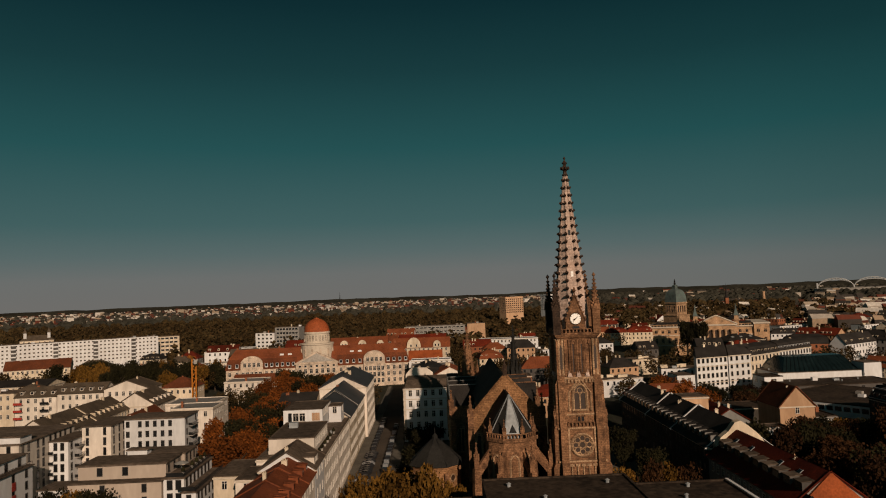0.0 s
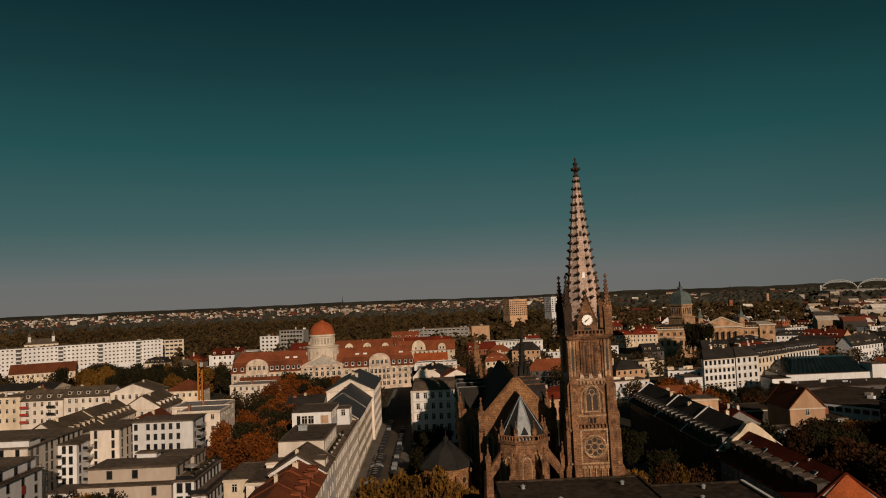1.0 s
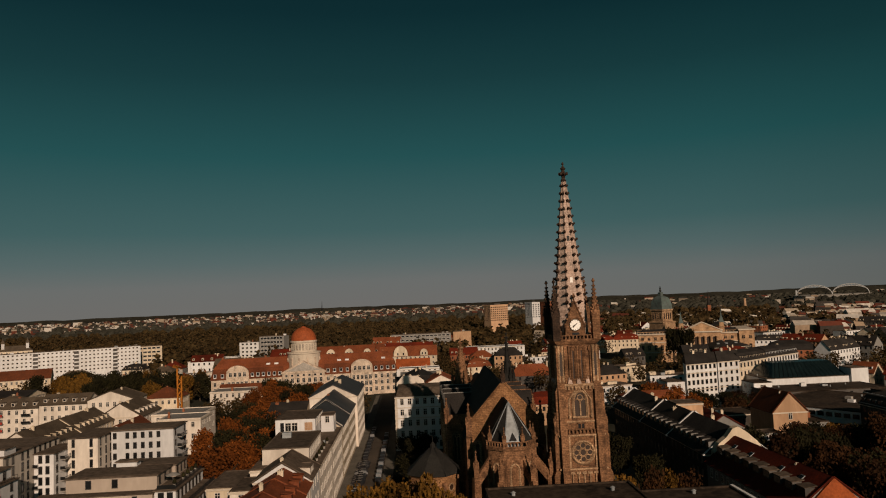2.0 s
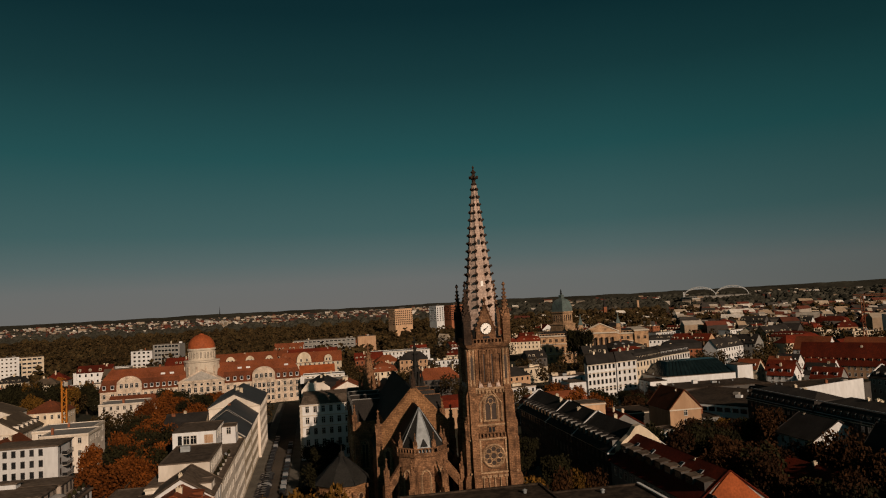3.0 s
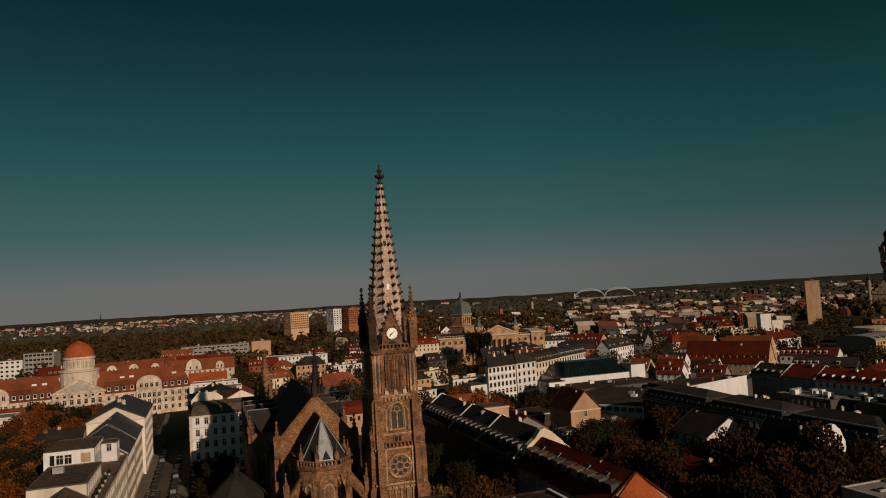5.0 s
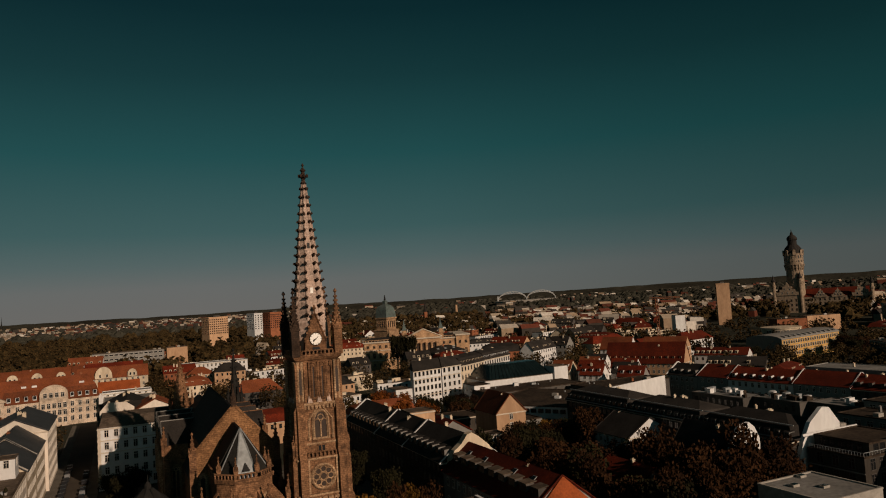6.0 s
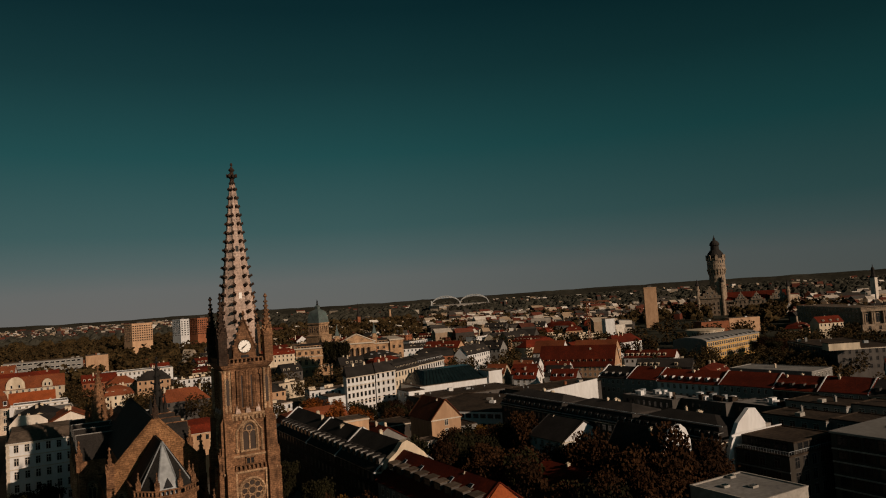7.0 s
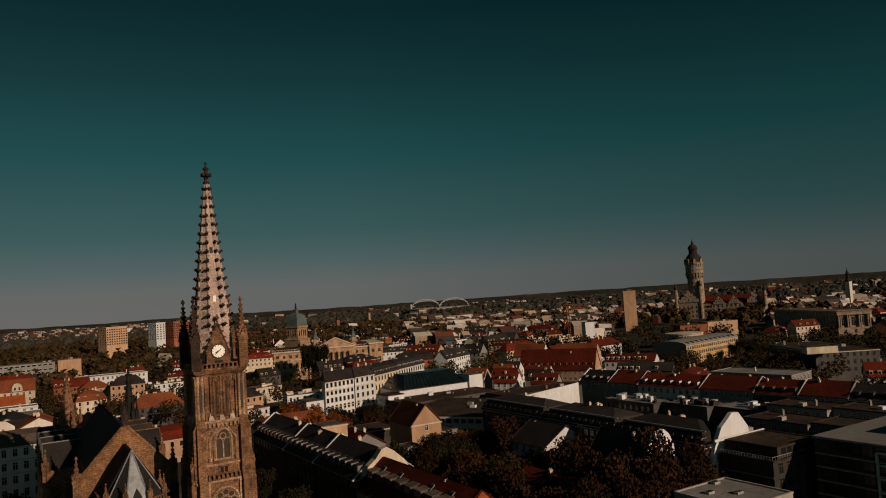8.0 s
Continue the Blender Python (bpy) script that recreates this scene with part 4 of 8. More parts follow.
# low side chapel joined to the tower, its dark colour painting the gap's shade
m = M()
m.box(NX + 7.5, -5.0, 8, 46, 0, 18)
part("wall", m, STONE_DARK, church)
m = M()
m.slab((NX + 7.5, 7.6, 22), (NX + 7.5, 46, 22), (-4.6, 46, 17.8), (-4.6, 7.6, 17.8), 0.3)
part("roof", m, CHURCH_SLATE, church)

# ---- the octagonal chapel with its tent roof ----
chapel = thing("chapel", pose(-33.2, 11, 0), "octagonal stone chapel under a low dark tent-shaped slate roof", "chapel")
m = M()
m.lathe([(6.0, 0), (6.0, 15.6), (6.3, 15.7), (6.3, 16.3)], 8, turn=math.pi / 8)
part("wall", m, STONE_GABLE, chapel)
m = M()
m.lathe([(6.9, 16.2), (6.7, 16.6), (3.6, 19.6), (1.0, 21.6), (0.7, 21.8), (0.7, 22.6), (0.12, 23.2), (0.05, 24.6)], 8, turn=math.pi / 8)
part("roof", m, CHURCH_SLATE, chapel)
for k in range(8):
    a = math.pi / 8 + k * math.pi / 4
    m = M()
    m.bar((6.9 * math.cos(a), 6.9 * math.sin(a), 16.4), (0.9 * math.cos(a), 0.9 * math.sin(a), 21.8), 0.1)
    part("hip", m, IRON, chapel)
for k in range(8):
    a = math.radians(k * 45)
    f = M()
    f.solid([(0.75 * math.cos(q), -0.02, 0.75 * math.sin(q)) for q in [i * math.pi / 6 for i in range(12)]], [(0.75 * math.cos(q), 0.2, 0.75 * math.sin(q)) for q in [i * math.pi / 6 for i in range(12)]], 1)
    for i in range(12):
        q0, q1 = i * math.pi / 6, (i + 1) * math.pi / 6
        f.bar((0.85 * math.cos(q0), -0.1, 0.85 * math.sin(q0)), (0.85 * math.cos(q1), -0.1, 0.85 * math.sin(q1)), 0.16)
    part("round_window", f, [STONE_TRIM, BLIND], chapel, at=pose(5.56 * math.cos(a), 5.56 * math.sin(a), 13.2, 0, 0, math.degrees(a) + 90))
    a += math.pi / 8
    f = M()
    f.box(-0.5, 0.5, -0.5, 0.4, 0, 14.6)
    part("buttress", f, STONE, chapel, at=pose(6.0 * math.cos(a), 6.0 * math.sin(a), 0, 0, 0, math.degrees(a) + 90))

# ---- street row west of the long street ----
ROW = "houses along the street"
house(-75.5, -61.8, -50, -16.3, 16.2, "gable_y", 3.6, WARM_WHITE, ORANGE_TILE, "white town house with an orange tiled roof on the street", "ES", group=ROW, dwall=ORANGE_TILE, dormers="E", chimneys=2)
house(-75.5, -61.8, -16, -6.2, 16.4, "gable_y", 3.6, WARM_WHITE, ORANGE_TILE, "white town house with an orange gable roof and dormers", "ES", group=ROW, dwall=ORANGE_TILE, dormers="E", chimneys=1)
house(-74.5, -61.8, -6, 3.8, 16.6, "gable_y", 3.6, WARM_WHITE, ORANGE_TILE, "white town house with a steep orange roof and dormers", "ES", group=ROW, dwall=ORANGE_TILE, dormers="E", chimneys=1)
house(-75, -61.8, 4, 18, 17.4, "gable_y", 4.0, WHITE, BITUMEN, "white town house with a grey gable on the street", "ES", group=ROW, chimneys=1)
house(-80.5, -75.3, 4, 17, 15.5, "flat", 0, WARM_WHITE, BITUMEN, "narrow white rear wing with a flat roof", "S", chimneys=0)
house(-66, -62.3, 6.5, 12, 2.2, "flat", 0, WARM_WHITE, BITUMEN, "flat-roofed dormer box above the eaves", "E", floors=1, base=17.3, ledge=False, chimneys=0, category="roof storey", name="roof_storey", win=(1.0, 1.4))
house(-79, -61.8, 18.2, 46, 16.9, "flat", 0, WARM_WHITE, BITUMEN, "white town house with a roof terrace on the street", "ES", group=ROW, chimneys=0)
house(-77, -65.0, 23.4, 47.2, 3.8, "flat", 0, WARM_WHITE, BITUMEN, "set-back roof storey with a broad grey flat roof", "E", floors=1, base=17.05, ledge=False, chimneys=0, category="roof storey", name="roof_storey", win=(1.4, 2.0))
house(-79, -61.8, 46.2, 75.2, 16.9, "flat", 0, WARM_WHITE, BITUMEN, "white town house with a flat roof terrace on the street", "ES", group=ROW, chimneys=0)
pent = house(-80, -67.9, 57, 75, 6.0, "flat", 0, WHITE, BITUMEN, "white penthouse storey set back on a flat roof", "E", bay=3.2, win=(1.6, 2.0), floors=2, low=1, base=17.05, ledge=False, chimneys=0, category="penthouse", name="penthouse")
for x_, w_, mt_ in ((-4.0, 0.9, IRON), (-2.2, 1.6, FRAME), (-0.2, 1.6, FRAME), (4.0, 2.4, None)):
    if mt_ is None:
        for i in range(6):
            m = M()
            m.box(x_ - 1.2 + i * 0.4, x_ - 0.84 + i * 0.4, -9.1, -9.0, 2.6, 5.0)
            part("screen_board", m, PEACH, pent, "light timber screen board")
    else:
        part("window", window_mesh(w_, 2.3, True, mt_), None, pent, at=pose(x_, -9.0, 3.8))
house(-67.6, -63.6, 68, 75, 5.0, "flat", 0, WHITE, BITUMEN, "small white roof pavilion with a grey top", "SE", floors=2, low=1, base=17.05, ledge=False, chimneys=0, category="roof storey", name="roof_storey")
house(-78, -61.8, 75.6, 100, 17.0, "gable_y", 5.6, CREAM, BLUE_SLATE, "cream town house with a dark slate roof", "E", group=ROW, chimneys=0)
house(-78, -61.8, 100.2, 128, 17.2, "gable_y", 6.0, CREAM, BLUE_SLATE, "cream town house with a dark slate roof", "E", group=ROW, chimneys=1)
for y_, up_ in ((75.4, 5.6), (100.1, 5.9)):
    m = M()
    for k_ in (-1, 1):
        m.slab((-69.9 + k_ * 8.3, y_ - 0.2, 17.1), (-69.9, y_ - 0.2, 17.1 + up_), (-69.9, y_ + 0.2, 17.1 + up_), (-69.9 + k_ * 8.3, y_ + 0.2, 17.1), 0.5)
    alone("party_wall_coping", m, CONCRETE, "pale coping across a slate roof", "coping")
house(-80, -60.8, 128.2, 166, 20.4, "gable_y", 4.6, WARM_WHITE, BLUE_SLATE, "white corner house with a dark slate roof on the street", "E", group=ROW, chimneys=2)
house(-95, -80.6, 118, 140, 15, "gable_x", 4.0, CREAM, SLATE, "cream rear house with a slate roof", "SE", chimneys=2)
for y in (21, 25.5, 31, 36, 41, 48.5):
    m = M()
    m.lathe([(0.28, 0), (0.38, 0.55), (0.38, 0.6)], 10)
    m.lathe([(0.1, 0.6), (0.5, 0.9), (0.35, 1.5), (0.05, 1.9)], 7, slot=1)
    alone("planter", m, [CONCRETE, LEAF_GREEN], "round planter with a small shrub on a roof terrace", "planter", at=pose(-63.4, y, 17.05), group="planters")
for y in (76, 88, 104, 116):
    m = M()
    m.box(-0.6, 0.6, -0.9, 0.9, 0, 0.14)
    alone("roof_window", m, METAL_ROOF, "pale roof window flush in a dark slope", "roof window", at=pose(-74.0, y + 5, 20.25, 0, -35, 0), group="roof windows")
# east side of the street
EAST = "houses opposite"
corner = house(-45.2, -25, 116, 134, 20.5, "flat", 0, WHITE, BITUMEN, "tall white corner house with many windows and a flat roof", "SW", bay=2.7, group=EAST, chimneys=3, floors=5, win=(1.2, 2.2))
for z in (4.0, 12.2, 16.2):
    m = M()
    m.box(-10.3, 10.3, -9.22, -9.0, z, z + 0.28)
    part("string_course", m, TRIM, corner)
for x in (-9.7, 9.7):
    m = M()
    for i in range(19):
        m.box(x - 0.45 - 0.08 * (i % 2), x + 0.45 + 0.08 * (i % 2), -9.14, -9.0, 0.95 + i * 1.0, 1.85 + i * 1.0)
    part("quoin", m, TRIM, corner)
m = M()
m.solid([(-44.9, 116.3, 20.7), (-25.3, 116.3, 20.7), (-25.3, 133.4, 20.7), (-44.9, 133.4, 20.7)], [(-44.0, 122.0, 23.2), (-26.0, 122.0, 23.2), (-26.0, 133.2, 23.6), (-44.0, 133.2, 23.6)])
alone("roof_slope", m, BITUMEN, "low dark roof slope on the white corner house", "roof")
m = M()
m.extrude_y([(-44.8, 20.6), (-33.4, 20.6), (-33.4, 24.6), (-36.0, 26.6), (-42.2, 26.9), (-44.8, 24.0)], 133.5, 134.2)
alone("fire_wall", m, WARM_WHITE, "bare pale fire wall with a canted top behind a dark roof", "wall")
gable_house = house(-33.0, -19.5, 134.5, 150, 23.0, "gable_y", 3.4, WARM_WHITE, ORANGE_TILE, "cream rear house with a bare end wall and an orange roof", "", group=EAST, chimneys=2)
for x_, z_ in ((-4.5, 20.8), (-2.6, 20.8), (2.2, 20.4)):
    part("window", window_mesh(0.9, 1.3, False, GREY), None, gable_house, at=pose(x_, -7.75, z_))
house(-45.2, -31, 134.3, 160, 21, "gable_x", 4.0, WARM_WHITE, SLATE, "white town house with a slate roof and bare gable wall", "SW", group=EAST, chimneys=2)
house(-45.2, -26, 160.3, 192, 20, "gable_y", 4.5, CREAM, SLATE, "cream town house with a slate roof", "SW", group=EAST, chimneys=2)
house(-45.2, -22, 192.3, 240, 18, "flat", 0, WARM_WHITE, GRAVEL_ROOF, "long white house with a pale flat roof", "SW", group=EAST, chimneys=2)

# ---- north-west quarter ----
def modern_flats(x0, x1, y0, y1, eave, label, wall=WARM_WHITE, east=(), south=(), floors=4, loft=None, balconies=(), blinds=(), win=(1.1, 1.9), base=0.0):
    """A plain rendered apartment house: thin roof plate, dark frameless windows, an optional set-back storey, balconies and blinds."""
    ob = thing("apartment_house", pose(0, 0, base), label, "apartment house", "modern flats")
    m = M()
    m.box(x0, x1, y0, y1, 0, eave)
    part("wall", m, wall, ob)
    levels = [(x0, x1, y0, y1, eave)]
    if loft:
        ie, si, up = loft
        m = M()
        m.box(x0, x1 - ie, y0 + si, y1, eave, eave + up)
        part("set_back_storey", m, wall, ob)
        levels.append((x0, x1 - ie, y0 + si, y1, eave + up))
    for a, b, c, d, z in levels:
        m = M()
        m.box(a - 0.3, b + 0.45, c - 0.45, d + 0.3, z + 0.02, z + 0.3)
        m.box(a + 0.4, b - 0.3, c + 0.3, d - 0.4, z + 0.3, z + 0.38)
        part("roof", m, BITUMEN, ob, "thin dark roof plate with a brown felt top")
    step = eave / floors
    rows = [step * (k + 0.55) for k in range(1, floors)]
    me = window_mesh(win[0], win[1], False, GREY_DARK)
    for z in rows:
        for y in east:
            part("window", me, None, ob, at=pose(x1, y, z, 0, 0, 90))
        for x in south:
            part("window", me, None, ob, at=pose(x, y0, z))
    if loft:
        me = window_mesh(1.3, 2.1, False, GREY_DARK)
        for y in east:
            part("window", me, None, ob, at=pose(x1 - loft[0], y, eave + 1.4, 0, 0, 90))
        m = M()
        n = max(2, int((y1 - y0) / 1.5))
        for i in range(n + 1):
            y = y0 + (y1 - y0) * i / n
            m.box(x1 - 0.1, x1 - 0.04, y - 0.03, y + 0.03, eave + 0.3, eave + 1.2)
        m.box(x1 - 0.12, x1 - 0.02, y0, y1, eave + 1.15, eave + 1.22)
        part("terrace_rail", m, IRON, ob)
    for y, z in blinds:
        m = M()
        for i in range(9):
            m.box(x1 + 0.15, x1 + 0.22, y - 0.8, y + 0.8, z - 1.05 + i * 0.24, z - 1.05 + i * 0.24 + 0.2)
        part("roller_blind", m, CAR_PAINTS[3], ob, "drawn red roller blind")
    for c, d, z in balconies:
        m = M()
        m.box(x1 + 0.01, x1 + 1.5, c, d, z - 0.2, z)
        bal = part("balcony", m, CONCRETE, ob)
        m = M()
        for i in range(int((d - c) / 0.35) + 1):
            m.box(x1 + 1.42, x1 + 1.46, c + i * 0.35 - 0.02, c + i * 0.35 + 0.02, z, z + 1.0)
        m.box(x1 + 1.4, x1 + 1.48, c, d, z + 0.98, z + 1.05)
        m.box(x1 + 0.02, x1 + 1.4, c, c + 0.06, z + 0.1, z + 1.0)
        part("railing", m, IRON, bal, "dark metal railing")
    return ob


modern_flats(-192, -141.8, -4, 29.5, 15.6, "white modern apartment house with red blinds and a top terrace", WHITE, (2, 8, 14, 20.5, 26.5), (), 5, (1.8, 1.8, 3.0), (), ((20.5, 12.2), (20.5, 9.0), (14, 5.8)))
modern_flats(-200, -152.6, 42, 74, 18.6, "white apartment house under a broad brown flat roof", WARM_WHITE, (44, 47, 52, 55, 59, 62, 65, 68, 71.5), (-170, -165, -160, -155.5), 6, None, ((57.5, 63.5, 6.0), (57.5, 63.5, 9.2), (57.5, 63.5, 12.3)), (), (1.0, 2.2))
modern_flats(-164, -152.8, 43, 49, 1.8, "low white roof box on a flat roof", WHITE, (), (), 1, base=18.9)
modern_flats(-152.4, -146.6, 58, 74, 16.2, "narrow white wing with stacked balconies", WHITE, (60, 71), (-150.5, -148.4), 5, None, ((62, 69, 4.2), (62, 69, 7.4), (62, 69, 10.6), (62, 69, 13.8)), (), (1.0, 2.1))
modern_flats(-146.2, -137, 66, 84, 19.0, "pale apartment house with narrow upright windows", WARM_WHITE, (68, 72, 75.5, 79), (-144.5, -139.0), 6, None, (), (), (0.8, 2.2))
modern_flats(-135.7, -115.9, 73, 86, 19.6, "white house with five columns of windows under a thin dark roof", WHITE, (75, 84), (-134.6, -130.6, -128.2, -125.7, -123.2, -120.7), 6, None, ((76.5, 82.5, 6.6), (76.5, 82.5, 9.9), (76.5, 82.5, 13.2), (76.5, 82.5, 16.4)), (), (1.0, 1.7))
modern_flats(-125, -102.6, 20, 31.3, 16.6, "low pale house under a broad brown flat roof", TAN, (22, 26, 29.6), (-119.5, -113.0), 5, None, (), (), (1.3, 1.9))
modern_flats(-115.0, -101.7, 31.4, 40.7, 16.6, "rear part of a pale house under the same brown flat roof", TAN, (33, 36, 39), (), 5)
modern_flats(-116.8, -111.5, 30.4, 33.4, 1.2, "low pale stair head on a flat roof", WHITE, (), (), 1, base=16.95)
modern_flats(-126.2, -102.7, 16.9, 19.8, 12.9, "lower pale annex with a lean dark roof edge", TAN, (), (-117.5, -107.0), 4)
modern_flats(-133, -126.5, 16.0, 24.0, 12.0, "small white end wing beside the annex", WHITE, (), (-130,), 4)
modern_flats(-102.4, -97.2, 17.5, 40.5, 13.2, "white terraced storeys with glazed doors", WHITE, (19.5, 22.5, 25.5, 28.5, 31.5, 34.5, 37.5), (-100.8, -98.6), 4, None, (), (), (1.3, 2.2))
modern_flats(-97.0, -93.4, 15.0, 40.0, 10.2, "white lower terrace front with upright windows", WHITE, (17, 19.5, 22.5, 25.5, 28.5, 31.5, 34.5, 37.5), (-95.2,), 3, None, (), (), (1.1, 2.0))
for x_, y_, z_, n_ in ((-97.4, 17.7, 13.6, 15), (-93.6, 15.2, 10.6, 16)):
    m = M()
    for i in range(n_ * 4):
        m.box(x_ - 0.03, x_ + 0.03, y_ + i * 0.38 - 0.03, y_ + i * 0.38 + 0.03, z_, z_ + 1.0)
    m.box(x_ - 0.05, x_ + 0.05, y_, y_ + n_ * 1.52, z_ + 0.98, z_ + 1.08)
    m.box(x_ - 4.4, x_ - 0.05, y_ - 0.05, y_ + 0.05, z_ + 0.1, z_ + 1.05)
    alone("terrace_rail", m, IRON, "dark metal railing round a roof terrace", "railing")
parasol = thing("parasol", pose(-99.8, 23.5, 13.6), "grey parasol open on a roof terrace", "parasol")
m = M()
m.lathe([(0.04, 0), (0.04, 2.6)], 6)
part("pole", m, METAL_ROOF, parasol)
m = M()
m.lathe([(1.9, 2.2), (1.9, 2.26), (1.0, 2.62), (0.05, 2.85)], 8)
part("canopy", m, GREY, parasol)
for y in (20.5, 27.5, 31.0, 34.5, 38.0):
    m = M()
    m.lathe([(0.3, 0), (0.4, 0.55), (0.4, 0.6)], 8)
    m.lathe([(0.1, 0.6), (0.55, 0.9), (0.4, 1.6), (0.05, 2.0)], 7, slot=1)
    alone("planter", m, [CONCRETE, LEAF_GREEN], "round planter with a small shrub on a roof terrace", "planter", at=pose(-98.4, y, 13.58), group="planters")
house(-89, -80.5, 15, 33, 13.8, "flat", 0, CREAM, BITUMEN, "small cream rear house with a grey roof", "SE", chimneys=0)
house(-183, -166.5, 90, 118, 12.6, "gable_y", 5.4, WARM_WHITE, ROOF_BROWN, "pale town house with a brown slate roof and dormers", "SE", dormers="E", chimneys=2, dwall=CREAM)
house(-182, -165.5, 118.3, 147, 12.9, "gable_y", 5.4, CREAM, ROOF_BROWN, "cream town house with a brown slate roof and dormers", "SE", dormers="E", chimneys=2, dwall=CREAM)
house(-172, -154, 148, 171, 13.6, "gable_y", 5.6, WARM_WHITE, ROOF_BROWN, "white town house with a brown roof and gable", "SE", dormers="E", chimneys=2)
house(-151, -139, 100, 122, 12.8, "gable_y", 4.6, WARM_WHITE, BROWN_TILE, "white yard house with a dull red roof", "SE", chimneys=1)
house(-150, -128, 148, 166, 13.5, "flat", 0, WARM_WHITE, GRAVEL_ROOF, "white house with a pale roof terrace", "SE", chimneys=1)
house(-141, -124, 130, 146, 14, "flat", 0, WARM_WHITE, GRAVEL_ROOF, "white house with a pale flat roof beside the crane", "SE", chimneys=2)
xs = [-300, -276, -255, -232, -212, -190, -168]
kinds = [("flat", YELLOW, BITUMEN), ("gable_x", PEACH, ROOF_BROWN), ("flat", CREAM, BITUMEN), ("gable_x", WARM_WHITE, ROOF_BROWN), ("gable_x", WARM_WHITE, ROOF_BROWN), ("gable_y", WARM_WHITE, ROOF_BROWN)]
for i in range(6):
    k, w, r = kinds[i]
    house(xs[i], xs[i + 1] - 0.3, 178, 193, 15.5 + (i * 7 % 3), k, 4.0 if k != "flat" else 0, w, r, "town house with plain rendered front in a terrace", "SE", chimneys=1, group="terrace", dormers="S" if i in (3, 4) else "", ledge=False)
for x, z in ((-230, 5.4), (-230, 8.8), (-230, 12.2), (-217.5, 5.4), (-217.5, 8.8), (-217.5, 12.2), (-244, 8.8), (-244, 12.2)):
    b = M()
    b.box(x - 2, x + 2, 176.6, 178, z - 0.2, z)
    b.box(x - 2, x + 2, 176.5, 176.6, z - 0.1, z + 1.0, 1)
    alone("balcony", b, [CONCRETE, CAR_PAINTS[3] if x == -230 else IRON], "small balcony with a solid coloured railing", "balcony", group="balconies")
house(-300, -262, 262, 284, 11.5, "gable_x", 3.0, CREAM, SLATE, "long low house with a dark glossy roof", "SE", chimneys=0)
house(-262, -244, 226, 240, 12, "hip", 4.0, CREAM, ROOF_BROWN, "cream house with a brown hipped roof", "SE", chimneys=2)
house(-228, -206, 226, 240, 11, "flat", 0, WARM_WHITE, GRAVEL_ROOF, "white low house with a row of windows", "SE", chimneys=0)
house(-340, -298, 352, 368, 14, "gable_x", 6.0, CREAM, BROWN_TILE, "long house with a brown-red roof and pale gable", "SE", chimneys=1, turn=20)
house(-292, -268, 356, 370, 13, "hip", 5.0, CREAM, ROOF_BROWN, "cream house with a brown hipped roof", "SE", chimneys=1, turn=14)
house(-185, -166, 236, 252, 10.5, "hip", 5.0, CREAM, BROWN_TILE, "cream house with a brown-red hipped roof", "SE", chimneys=1)
house(-150, -128, 236, 254, 12, "flat", 0, WARM_WHITE, GRAVEL_ROOF, "white low house with a pale roof", "S", chimneys=1)
house(-152, -126, 262, 272, 9, "gable_x", 4.0, WARM_WHITE, BROWN_TILE, "long low white annex with a brown-red roof", "S", chimneys=0)

# slab blocks far to the west
slab = house(-388, -262, 419.5, 431.5, 29.5, "flat", 0, WHITE, BITUMEN, "very long white prefabricated slab block with rows of windows", "S", bay=3.0, floors=10, turn=33, win=(1.25, 0.95), cross=False, low=4, ledge=False, chimneys=0, frames=WARM_WHITE, category="apartment block", name="slab_block")
for i in range(4):
    m = M()
    m.box(-1.6, 1.6, -1.3, 0, 9, 28.6)
    for k in range(6):
        m.box(-1.7, 1.7, -1.5, -1.2, 10.5 + k * 3, 11.5 + k * 3, 1)
    part("balcony_bay", m, [GREY_DARK, WHITE], slab, at=pose(-44 + i * 29, -6, 0))
house(-290, -262, 478, 490, 27.5, "flat", 0, CREAM, BITUMEN, "pale banded block with long balconies behind the slab", "S", bay=3.5, floors=8, turn=20, win=(2.8, 1.5), cross=False, low=3, ledge=False, chimneys=0, category="office block", name="office_block")
twin = house(-448, -418, 560, 574, 25, "hip", 5, CREAM, ROOF_BROWN, "long brown-roofed house with two small roof turrets", "S", bay=4, floors=5, low=3, chimneys=0, turn=26)
for sx in (-1, 1):
    m = M()
    m.lathe([(1.9, 24), (1.9, 32.2), (2.2, 32.4)], 4, turn=math.pi / 4)
    turret = part("roof_turret", m, WHITE, twin, at=pose(sx * 10.5, -3, 0))
    m = M()
    m.lathe([(2.5, 32.4), (1.6, 34.6), (0.9, 35.4), (0.15, 38.0)], 4, turn=math.pi / 4)
    part("turret_cap", m, ROOF_BROWN, turret, "brown pointed turret cap")

